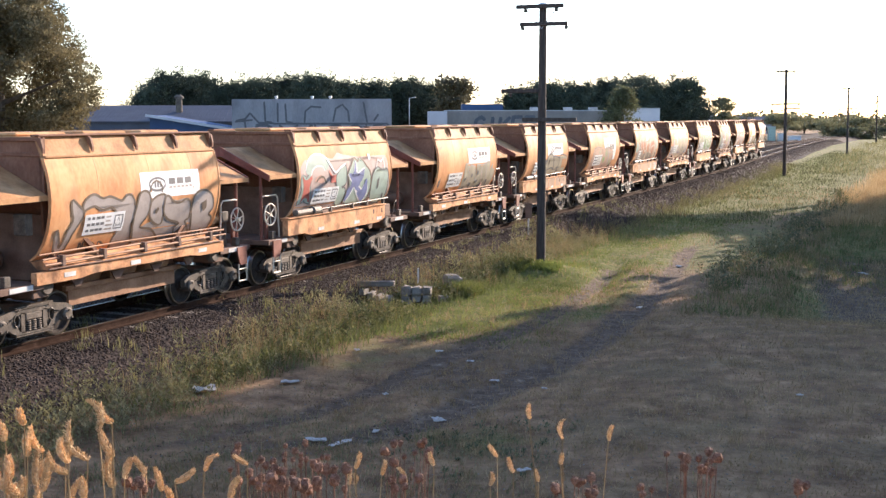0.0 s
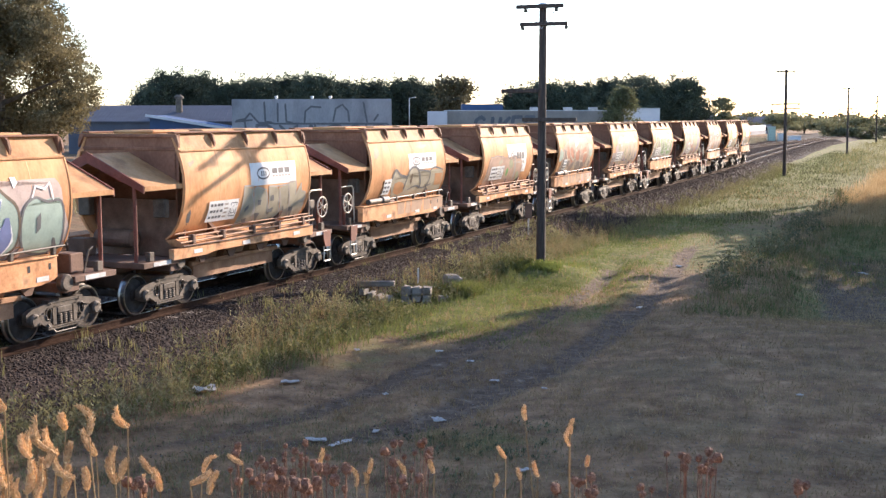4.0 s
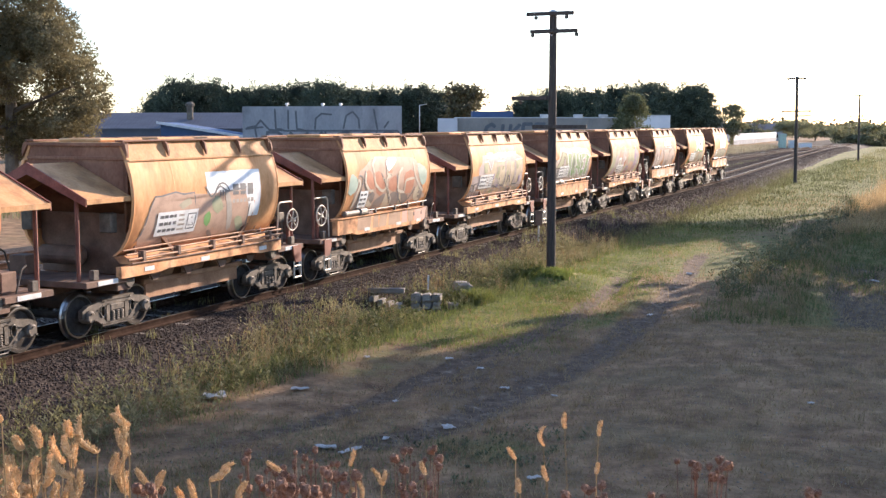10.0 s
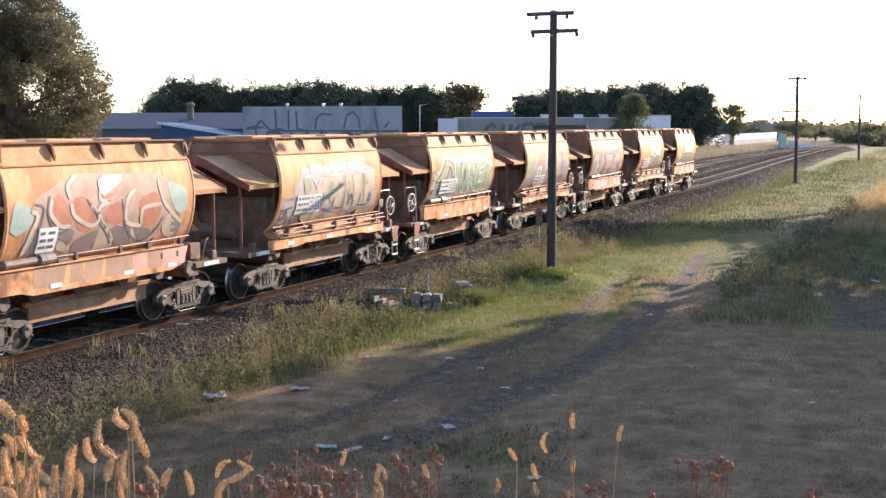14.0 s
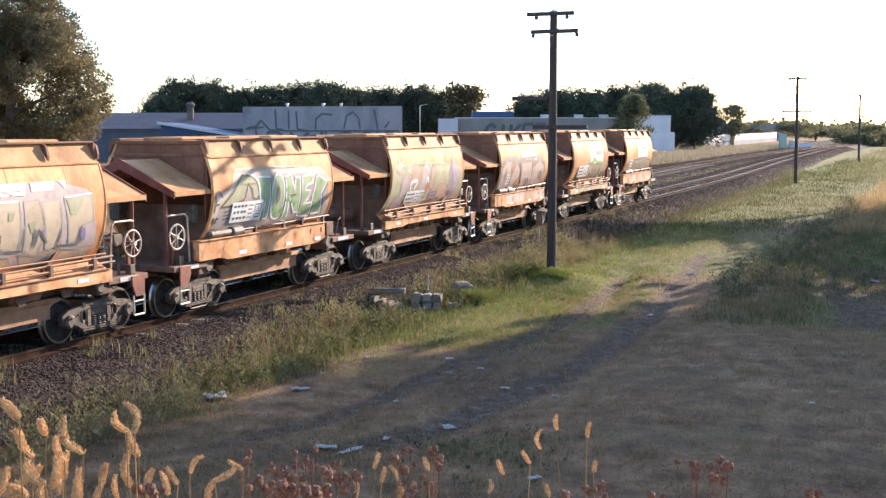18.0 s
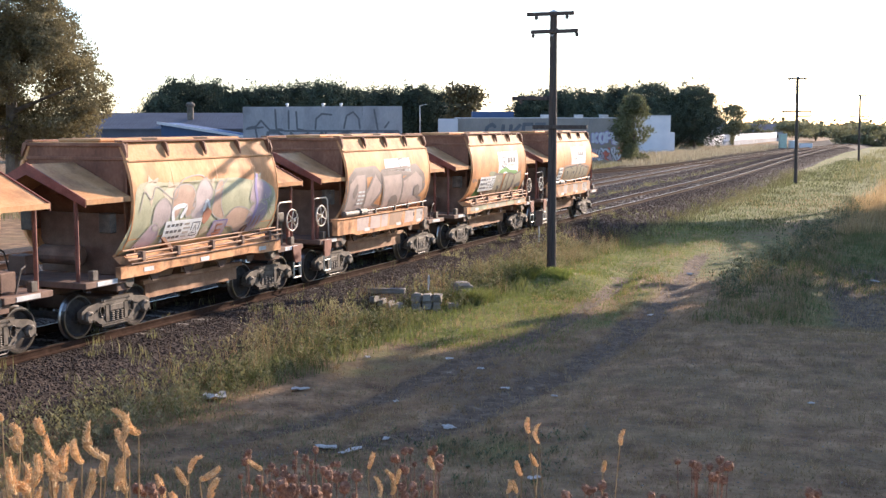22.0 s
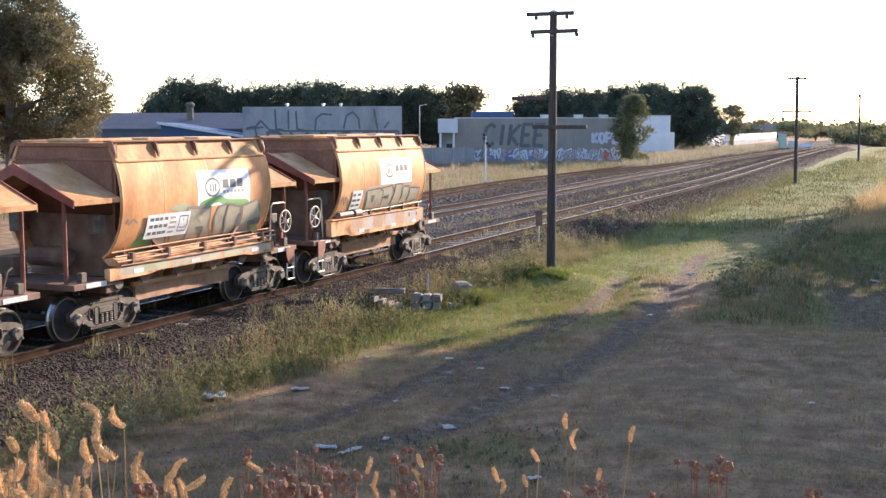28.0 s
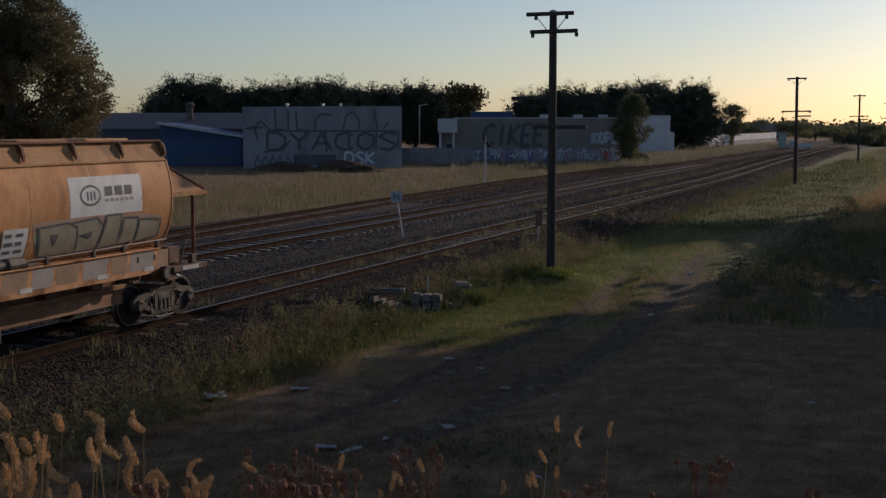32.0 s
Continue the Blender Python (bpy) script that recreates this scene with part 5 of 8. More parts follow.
tree("pine_tree", *along(828, 190), 10.9, round_crown(10.9, 5.2, 3, 14, 0.45), 3000, 0.3, "gum", "round-headed tree standing above the warehouse roof", 3)
wr_ = random.Random(4)
wb_ = [(wr_.uniform(-1, 1) * w_, wr_.uniform(-1, 1) * w_, z_, wr_.uniform(0.6, 0.95), wr_.uniform(0.6, 0.95), wr_.uniform(0.5, 0.8)) for z_, w_ in ((0.8, 0.9), (1.6, 1.3), (2.4, 1.45), (3.2, 1.5), (4.0, 1.5), (4.8, 1.45), (5.5, 1.3), (6.2, 1.0), (6.9, 0.6), (7.4, 0.3)) for _ in range(4)]
tree("wattle_tree", *along(1118, 137), 7.6, wb_, 15000, 0.12, "wattle", "bushy green tree against the warehouse wall", 4, 0.16, base=0.1)
# far trees and bushes carry the haze in their pale leaf colour
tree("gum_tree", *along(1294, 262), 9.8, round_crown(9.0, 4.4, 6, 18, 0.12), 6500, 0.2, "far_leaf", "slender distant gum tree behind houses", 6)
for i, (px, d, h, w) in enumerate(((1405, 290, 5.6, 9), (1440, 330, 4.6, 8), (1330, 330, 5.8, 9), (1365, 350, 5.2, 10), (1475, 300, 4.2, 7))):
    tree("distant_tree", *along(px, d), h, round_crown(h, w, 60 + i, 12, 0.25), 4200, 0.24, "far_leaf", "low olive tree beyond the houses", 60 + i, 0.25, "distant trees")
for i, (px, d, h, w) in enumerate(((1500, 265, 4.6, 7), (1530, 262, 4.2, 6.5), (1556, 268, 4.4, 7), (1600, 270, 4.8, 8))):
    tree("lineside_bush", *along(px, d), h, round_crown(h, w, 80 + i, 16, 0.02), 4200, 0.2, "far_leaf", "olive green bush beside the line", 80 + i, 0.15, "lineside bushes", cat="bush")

# big gum at the edge of the yard
GX, GY = along(22, 80)
rg_ = random.Random(12)
EDGE_Z, EDGE_R = (3.4, 4.2, 5.0, 5.9, 7.1, 8.4, 9.5, 10.6, 11.5, 13.4, 15.5, 17.2), (4.6, 5.9, 6.75, 7.0, 6.85, 6.45, 6.1, 5.8, 4.9, 3.8, 2.6, 0.8)
gb = []
for i in range(84):
    z = 3.9 + 13.0 * (i + 0.5) / 84
    a = i * 2.39996 + rg_.uniform(-0.35, 0.35)
    s_ = rg_.uniform(0.85, 1.65)
    rad = max(0.1, float(np.interp(z, EDGE_Z, EDGE_R)) + 0.25 - s_ * rg_.uniform(0.85, 1.35))
    gb.append((rad * math.cos(a), rad * math.sin(a), z, s_, s_, s_ * 0.66))
for i in range(34):
    z = rg_.uniform(3.4, 11.5)
    a, rad = rg_.uniform(0, 6.28), 0.6 * float(np.interp(z, EDGE_Z, EDGE_R)) * rg_.random() ** 0.5
    gb.append((rad * math.cos(a), rad * math.sin(a), z, 1.7, 1.7, 1.3))
rg_.shuffle(gb)
tree("gum_tree", GX, GY, 15.5, gb, 190000, 0.09, "gum_near", "large old gum tree with drooping grey-green crown", 12, 0.5, base=0.3)

# unseen trees, added beyond the edge of the view to throw shade over the field
for i in range(10):
    hh = 16.8 - 0.5 * (i % 3)
    tree("roadside_tree", 24.0 + 3.6 * i, 60.0 - 1.4 * (i % 2) - 1.1 * i, hh, round_crown(hh, 7.4, 100 + i, 34, 0.05), 7500, 0.5, "gum", "tall bushy tree out of view, added to shade the field", 100 + i, 0.35, "roadside trees", 0.8, 0.1)


def high_tree(x, y, lo, hi, w, seed):
    """An unseen shade tree with a bare stem and a high crown."""
    r = random.Random(seed)
    bl_ = [(r.uniform(-1, 1) * w, r.uniform(-1, 1) * w, r.uniform(lo, hi), r.uniform(0.9, 1.4), r.uniform(0.9, 1.4), r.uniform(0.4, 0.7)) for _ in range(26)]
    tree("roadside_tree", x, y, hi, bl_, 2600, 0.4, "gum", "tall gum with a bare stem and high crown, added out of view for shade", seed, 0.22, "roadside trees", 0.8, 0.7)


# more unseen trees, added for broken and low shade on the verge
tree("roadside_tree", 20.4, 62.5, 14.5, round_crown(14.5, 6.6, 170, 26, 0.3), 800, 0.4, "gum", "thin-crowned tree out of view, added to dapple the field with shade", 170, 0.25, "roadside trees", 0.8, 0.1)
high_tree(23.6, 110.0, 18.0, 20.5, 1.6, 150)
for i, (x, y, hh) in enumerate(((18.2, 66.5, 7.6), (17.8, 77.0, 8.8), (20.8, 70.5, 9.0))):
    tree("roadside_tree", x, y, hh, round_crown(hh, 4.6, 160 + i, 24, 0.06), 4200, 0.3, "gum", "low bushy tree out of view, added to shade the field", 160 + i, 0.2, "roadside trees", 0.8, 0.1)
# far woods on the horizon
rng = np.random.default_rng(9)
far_blobs = []
for i in range(90):
    px = 150 + 19 * i
    fx, fy = along(px, 520 + 60 * math.sin(i * 1.7))
    far_blobs.append((fx, fy, 1.6 + 1.2 * math.sin(i * 2.3), 7, 7, 2.8 + 1.0 * math.sin(i * 0.9)))
v, f = leaf_cloud(rng, far_blobs, 14000, 0.9, 0.7)
tagged(link_mesh("far_woods", mesh_np("far_woods", v, f), M["gum"]), "hazy line of distant woodland on the horizon", "woods", kind="stuff")


# ---- painted marks on the wagons ----
U, V = 2 * HALF, SLEN[-1]


def sc(*pts):
    return [(a * U, b * V) for a, b in pts]


def sm(pts, closed=False, n=4):
    """Points in metres of a smooth curve through the given shares of the side."""
    P = sc(*pts)
    m = len(P)
    out = []
    for i in range(m if closed else m - 1):
        a, b, c, d = (P[(i + j) % m] if closed else P[min(m - 1, max(0, i + j))] for j in (-1, 0, 1, 2))
        for k in range(n):
            t = k / n
            out.append(tuple(0.5 * (2 * b[q] + (c[q] - a[q]) * t + (2 * a[q] - 5 * b[q] + 4 * c[q] - d[q]) * t * t + (3 * b[q] - a[q] - 3 * c[q] + d[q]) * t ** 3) for q in (0, 1)))
    return out if closed else out + [P[-1]]


def data_panel(u0, u1, v0, v1, seed, wide=True):
    """White data plate with plain bars for its print and a boxed triangle."""
    x0, x1, y0, y1 = u0 * U, u1 * U, v0 * V, v1 * V
    out = [("fill", "s_white", 4, 0, rect(x0, x1, y0, y1))]
    w, h = x1 - x0, y1 - y0
    if wide:
        out += bars(x0 + 0.06 * w, x0 + 0.5 * w, y0 + 0.08 * h, y1 - 0.06 * h, 3, "s_dgrey", 5, seed, 4)
        out += bars(x0 + 0.52 * w, x0 + 0.72 * w, y0 + 0.1 * h, y1 - 0.1 * h, 4, "s_grey", 5, seed + 1)
        bx = rect(x0 + 0.75 * w, x0 + 0.95 * w, y0 + 0.18 * h, y1 - 0.18 * h)
        out.append(("line", "s_dgrey", 5, 0.03, bx + bx[:1]))
        a, b = x0 + 0.85 * w, y0 + 0.5 * h
        out.append(("line", "s_dgrey", 5, 0.035, [(a - 0.06 * w, b - 0.17 * h), (a, b + 0.2 * h), (a + 0.06 * w, b - 0.17 * h), (a - 0.06 * w, b - 0.17 * h)]))
    else:
        out += bars(x0 + 0.08 * w, x1 - 0.05 * w, y0 + 0.08 * h, y1 - 0.08 * h, 3, "s_dgrey", 5, seed, 2)
    return out


def owner_panel(u0, u1, v0, v1, seed):
    """White owner's panel with a plain ring and plain bars."""
    x0, x1, y0, y1 = u0 * U, u1 * U, v0 * V, v1 * V
    w, h = x1 - x0, y1 - y0
    out = [("fill", "s_white", 0, 0, rect(x0, x1, y0, y1))]
    ring = oval(x0 + 0.27 * w, y0 + 0.52 * h, 0.13 * w, 0.24 * h, 16)
    out.append(("line", "s_dgrey", 1, 0.045, ring + ring[:1]))
    out += [("fill", "s_dgrey", 1, 0, rect(x0 + (0.22 + 0.045 * i) * w, x0 + (0.245 + 0.045 * i) * w, y0 + 0.4 * h, y0 + 0.62 * h)) for i in range(3)]
    for i in range(3):
        out.append(("fill", "s_dgrey", 1, 0, rect(x0 + (0.46 + 0.14 * i) * w, x0 + (0.57 + 0.14 * i) * w, y0 + 0.48 * h, y0 + 0.72 * h)))
    out += [("fill", "s_grey", 1, 0, rect(x0 + (0.46 + 0.07 * i) * w, x0 + (0.51 + 0.07 * i) * w, y0 + 0.33 * h, y0 + 0.41 * h)) for i in range(6)]
    return out


def filled(color, edge, *pts, layer=1, ew=0.05, round_=True):
    p = sm(pts, True) if round_ else sc(*pts)
    return [("fill", color, layer, 0, p), ("line", edge, layer + 1, ew, p + p[:1])]


def area(color, layer, *pts, soft=False):
    return [("fill", color, layer, 0, sm(pts, True) if soft else sc(*pts))]


def stroke(color, layer, width, *pts, soft=False):
    return [("line", color, layer, width, sm(pts) if soft else sc(*pts))]


def raised(rows, n):
    return [(a, b, c + n, d, e) for a, b, c, d, e in rows]


def art(k):
    """The painted shapes on the side of wagon k that is seen."""
    if k == 0:
        return owner_panel(0.5, 0.88, 0.5, 0.85, 1) + data_panel(0.15, 0.27, 0.15, 0.42, 2, False)
    if k == 1:
        o = []
        o += owner_panel(0.48, 0.86, 0.55, 0.81, 1)
        o += raised(data_panel(0.17, 0.39, 0.26, 0.46, 1, True), 2)
        o += area("s_bubble", 0, (0.52, 0.01), (0.50, 0.27), (0.63, 0.35), (0.83, 0.35), (0.98, 0.26), (0.98, 0.01), (0.76, 0.01))
        o += filled("s_bubble", "s_black", (0.10, 0.61), (0.14, 0.54), (0.16, 0.50), (0.16, 0.44), (0.12, 0.28), (0.11, 0.08), (0.10, 0.01), (0.05, 0.15), (0.03, 0.30), (0.04, 0.34), (0.06, 0.25), (0.08, 0.15), (0.09, 0.31), (0.11, 0.42), (0.10, 0.50), layer=1, ew=0.05)
        o += filled("s_bubble", "s_black", (0.16, 0.50), (0.16, 0.57), (0.19, 0.63), (0.22, 0.64), (0.26, 0.60), (0.30, 0.61), (0.34, 0.58), (0.37, 0.56), (0.40, 0.61), (0.43, 0.59), (0.45, 0.49), (0.46, 0.41), (0.44, 0.31), (0.46, 0.18), (0.51, 0.03), (0.52, 0.01), (0.40, 0.01), (0.36, 0.15), (0.37, 0.31), (0.34, 0.45), (0.31, 0.50), (0.26, 0.49), (0.22, 0.53), (0.19, 0.52), layer=1, ew=0.05)
        o += filled("s_bubble", "s_black", (0.45, 0.38), (0.46, 0.52), (0.48, 0.62), (0.52, 0.62), (0.54, 0.53), (0.53, 0.39), (0.50, 0.27), (0.57, 0.23), (0.63, 0.13), (0.67, 0.01), (0.59, 0.01), (0.52, 0.01), (0.46, 0.24), layer=3, ew=0.05)
        o += filled("s_bubble", "s_black", (0.54, 0.49), (0.57, 0.56), (0.62, 0.58), (0.64, 0.53), (0.63, 0.40), (0.63, 0.27), (0.59, 0.28), (0.55, 0.36), layer=1, ew=0.05)
        o += filled("s_bubble", "s_black", (0.63, 0.40), (0.63, 0.53), (0.65, 0.56), (0.69, 0.49), (0.73, 0.48), (0.77, 0.51), (0.80, 0.46), (0.81, 0.30), (0.79, 0.26), (0.86, 0.08), (0.82, 0.01), (0.79, 0.01), (0.73, 0.19), (0.75, 0.25), (0.67, 0.31), layer=3, ew=0.05)
        o += filled("s_bubble", "s_black", (0.82, 0.36), (0.82, 0.50), (0.85, 0.57), (0.90, 0.58), (0.95, 0.52), (0.97, 0.39), (0.95, 0.31), (0.98, 0.25), (0.98, 0.03), (0.98, 0.01), (0.95, 0.12), (0.97, 0.01), (0.90, 0.01), (0.85, 0.18), layer=1, ew=0.05)
        o += area("s_black", 5, (0.88, 0.47), (0.91, 0.48), (0.92, 0.40), (0.90, 0.35), (0.88, 0.41))
        o += area("s_black", 5, (0.78, 0.17), (0.81, 0.18), (0.82, 0.09), (0.79, 0.08))
        o += area("s_black", 5, (0.57, 0.44), (0.59, 0.46), (0.60, 0.40), (0.58, 0.38))
        o += stroke("s_black", 2, 0.035, (0.53, 0.60), (0.55, 0.69), (0.58, 0.72), (0.61, 0.67), (0.61, 0.60), soft=True)
        o += stroke("s_black", 1, 0.04, (0.19, 0.10), (0.18, 0.18), (0.21, 0.10), (0.20, 0.19), (0.24, 0.12), (0.25, 0.16), (0.29, 0.09), (0.29, 0.16), (0.34, 0.08), soft=True)
        return o
    if k == 2:
        o = []
        o += area("s_mauve", 0, (0.01, 0.73), (0.06, 0.80), (0.17, 0.89), (0.27, 0.85), (0.33, 0.81), (0.39, 0.88), (0.47, 0.85), (0.55, 0.84), (0.72, 0.79), (0.81, 0.80), (0.94, 0.79), (0.96, 0.58), (0.98, 0.13), (0.43, 0.06), (0.01, 0.14), (0.01, 0.53), soft=True)
        o += stroke("s_white", 1, 0.36, (0.08, 0.64), (0.10, 0.74), (0.16, 0.81), (0.24, 0.79), (0.27, 0.69), soft=True)
        o += stroke("s_teal", 2, 0.27, (0.08, 0.64), (0.10, 0.74), (0.16, 0.81), (0.24, 0.79), (0.27, 0.69), soft=True)
        o += stroke("s_black", 3, 0.06, (0.16, 0.54), (0.19, 0.59), (0.23, 0.59), (0.26, 0.51), soft=True)
        o += area("s_pink", 2, (0.14, 0.52), (0.16, 0.60), (0.20, 0.62), (0.24, 0.59), (0.25, 0.51), soft=True)
        o += stroke("s_dgrey", 2, 0.26, (0.02, 0.62), (0.06, 0.54), (0.10, 0.62), (0.08, 0.51), (0.11, 0.30), (0.06, 0.37), (0.02, 0.29), (0.04, 0.45), (0.02, 0.62))
        o += stroke("s_teal", 3, 0.18, (0.02, 0.62), (0.06, 0.54), (0.10, 0.62), (0.08, 0.51), (0.11, 0.30), (0.06, 0.37), (0.02, 0.29), (0.04, 0.45), (0.02, 0.62))
        o += area("s_red", 4, (0.02, 0.63), (0.06, 0.56), (0.11, 0.63), (0.12, 0.57), (0.09, 0.51), (0.12, 0.29), (0.07, 0.37), (0.03, 0.30), (0.04, 0.45))
        o += filled("s_teal", "s_dgrey", (0.36, 0.59), (0.41, 0.69), (0.45, 0.73), (0.47, 0.68), (0.47, 0.48), (0.43, 0.44), (0.47, 0.41), (0.48, 0.28), (0.46, 0.16), (0.40, 0.21), (0.37, 0.36), (0.37, 0.45), layer=3, ew=0.05)
        o += area("s_red", 4, (0.28, 0.68), (0.32, 0.60), (0.36, 0.61), (0.36, 0.51), (0.31, 0.51))
        o += stroke("s_white", 5, 0.06, (0.27, 0.82), (0.31, 0.72), (0.35, 0.64), (0.41, 0.70), (0.46, 0.74), soft=True)
        o += filled("s_teal", "s_black", (0.49, 0.63), (0.56, 0.80), (0.60, 0.76), (0.63, 0.81), (0.69, 0.70), (0.74, 0.59), (0.76, 0.39), (0.75, 0.21), (0.68, 0.14), (0.51, 0.19), (0.48, 0.25), (0.51, 0.42), (0.48, 0.59), layer=3, ew=0.06)
        o += stroke("s_white", 5, 0.1, (0.57, 0.76), (0.58, 0.57), (0.67, 0.66), (0.61, 0.42), (0.66, 0.36), (0.70, 0.49), (0.73, 0.30), (0.70, 0.18), (0.63, 0.29), (0.56, 0.44), (0.52, 0.27), (0.49, 0.23), (0.54, 0.49), (0.49, 0.59), (0.55, 0.58), (0.57, 0.76))
        o += area("s_blue", 6, (0.57, 0.76), (0.58, 0.57), (0.67, 0.66), (0.66, 0.54), (0.61, 0.42), (0.66, 0.36), (0.69, 0.51), (0.71, 0.48), (0.73, 0.30), (0.70, 0.18), (0.63, 0.29), (0.56, 0.44), (0.52, 0.27), (0.49, 0.23), (0.49, 0.38), (0.54, 0.49), (0.49, 0.59), (0.54, 0.58))
        o += filled("s_teal", "s_dgrey", (0.82, 0.16), (0.77, 0.34), (0.77, 0.56), (0.82, 0.66), (0.88, 0.62), (0.95, 0.61), (0.97, 0.38), (0.98, 0.17), (0.96, 0.18), (0.93, 0.28), (0.94, 0.13), layer=3, ew=0.05)
        o += area("s_dgrey", 5, (0.83, 0.52), (0.85, 0.53), (0.86, 0.35), (0.84, 0.34))
        o += stroke("s_white", 5, 0.05, (0.81, 0.66), (0.83, 0.76), (0.87, 0.73), (0.90, 0.78), (0.91, 0.63))
        o += area("s_white", 3, (0.72, 0.85), (0.77, 0.84), (0.73, 0.75))
        o += raised(data_panel(0.13, 0.39, 0.26, 0.46, 2, True), 8)
        return o
    if k == 3:
        o = []
        o += owner_panel(0.48, 0.87, 0.57, 0.83, 3)
        o += raised(data_panel(0.17, 0.39, 0.21, 0.45, 3, True), 2)
        o += filled("s_khaki", "s_grey", (0.43, 0.04), (0.43, 0.29), (0.43, 0.58), (0.50, 0.57), (0.50, 0.46), (0.53, 0.34), (0.59, 0.01), layer=1, ew=0.045, round_=False)
        o += filled("s_khaki", "s_grey", (0.59, 0.01), (0.54, 0.21), (0.51, 0.53), (0.53, 0.56), (0.61, 0.51), (0.64, 0.34), (0.71, 0.02), layer=1, ew=0.045, round_=False)
        o += filled("s_khaki", "s_grey", (0.69, 0.03), (0.63, 0.55), (0.72, 0.54), (0.74, 0.34), (0.81, 0.02), layer=1, ew=0.045, round_=False)
        o += filled("s_khaki", "s_grey", (0.81, 0.04), (0.72, 0.54), (0.80, 0.55), (0.86, 0.11), layer=1, ew=0.045, round_=False)
        o += filled("s_khaki", "s_grey", (0.87, 0.09), (0.80, 0.57), (0.87, 0.58), (0.88, 0.41), (0.92, 0.55), (0.93, 0.45), (0.97, 0.43), (0.98, 0.08), layer=1, ew=0.045, round_=False)
        o += area("s_dgrey", 4, (0.46, 0.18), (0.50, 0.19), (0.52, 0.03))
        o += area("s_dgrey", 4, (0.55, 0.24), (0.59, 0.24), (0.60, 0.07))
        o += area("s_dgrey", 4, (0.66, 0.28), (0.70, 0.29), (0.70, 0.22), (0.67, 0.22))
        o += area("s_dgrey", 4, (0.84, 0.26), (0.88, 0.26), (0.91, 0.05))
        o += area("s_dgrey", 4, (0.45, 0.35), (0.48, 0.36), (0.49, 0.28), (0.46, 0.27))
        o += area("s_dgrey", 4, (0.55, 0.40), (0.58, 0.40), (0.58, 0.34), (0.56, 0.34))
        o += area("s_dgrey", 4, (0.66, 0.44), (0.68, 0.44), (0.69, 0.37), (0.66, 0.38))
        o += area("s_dgrey", 4, (0.77, 0.28), (0.79, 0.29), (0.81, 0.19))
        o += area("s_pink", 0, (0.35, 0.01), (0.39, 0.09), (0.38, 0.18), (0.41, 0.01))
        o += area("s_dust", 0, (0.04, 0.89), (0.08, 0.90), (0.05, 0.83), (0.02, 0.85), soft=True)
        o += area("s_dgrey", 0, (0.03, 0.35), (0.05, 0.37), (0.06, 0.21), (0.04, 0.22), soft=True)
        return o
    if k == 4:
        o = []
        o += owner_panel(0.47, 0.86, 0.57, 0.81, 4)
        o += raised(data_panel(0.16, 0.25, 0.24, 0.47, 4, False), 2)
        o += area("s_khaki", 1, (0.32, 0.13), (0.24, 0.42), (0.29, 0.59), (0.44, 0.46), (0.49, 0.58), (0.55, 0.61), (0.64, 0.54), (0.76, 0.52), (0.84, 0.57), (0.97, 0.53), (0.98, 0.19), (0.65, 0.12))
        o += area("s_rust", 2, (0.30, 0.40), (0.41, 0.39), (0.44, 0.22), (0.33, 0.22), soft=True)
        o += area("s_rust", 2, (0.85, 0.48), (0.96, 0.48), (0.97, 0.29), (0.87, 0.29))
        o += stroke("s_dgrey", 3, 0.075, (0.24, 0.41), (0.29, 0.59), (0.36, 0.51), (0.45, 0.46), (0.44, 0.38), (0.44, 0.28), soft=True)
        o += stroke("s_dgrey", 3, 0.07, (0.45, 0.46), (0.49, 0.58), (0.55, 0.61), (0.60, 0.56), (0.64, 0.43), (0.66, 0.31), (0.64, 0.28), soft=True)
        o += stroke("s_dgrey", 3, 0.06, (0.60, 0.56), (0.76, 0.52), (0.78, 0.43), (0.76, 0.31), (0.76, 0.14), (0.77, 0.25), (0.82, 0.18), soft=True)
        o += stroke("s_dgrey", 3, 0.05, (0.76, 0.52), (0.84, 0.58), (0.97, 0.53), soft=True)
        o += stroke("s_dgrey", 3, 0.05, (0.50, 0.27), (0.60, 0.32), (0.70, 0.27), (0.82, 0.32), soft=True)
        o += area("s_black", 3, (0.50, 0.44), (0.52, 0.53), (0.53, 0.42), (0.52, 0.35), soft=True)
        o += area("s_dgrey", 3, (0.53, 0.54), (0.58, 0.55), (0.57, 0.51), soft=True)
        o += area("s_dgrey", 3, (0.70, 0.31), (0.78, 0.32), (0.76, 0.27), soft=True)
        o += area("s_dust", 0, (0.05, 0.91), (0.10, 0.92), (0.09, 0.81), (0.04, 0.76), soft=True)
        o += area("s_dust", 0, (0.61, 0.93), (0.75, 0.94), (0.73, 0.88), (0.63, 0.87), soft=True)
        return o
    if k == 5:
        o = []
        o += owner_panel(0.46, 0.86, 0.32, 0.85, 5)
        o += area("s_blush", 1, (0.10, 0.01), (0.05, 0.22), (0.07, 0.42), (0.12, 0.64), (0.25, 0.67), (0.37, 0.65), (0.45, 0.59), (0.61, 0.61), (0.74, 0.61), (0.78, 0.40), (0.78, 0.18), (0.47, 0.01))
        o += stroke("s_dgrey", 2, 0.035, (0.04, 0.18), (0.06, 0.26), (0.09, 0.53), (0.12, 0.64), (0.16, 0.64), (0.25, 0.67), (0.30, 0.64), (0.37, 0.65), (0.38, 0.52))
        o += stroke("s_dgrey", 2, 0.04, (0.45, 0.70), (0.49, 0.59), (0.55, 0.69), (0.61, 0.63), (0.75, 0.66), soft=True)
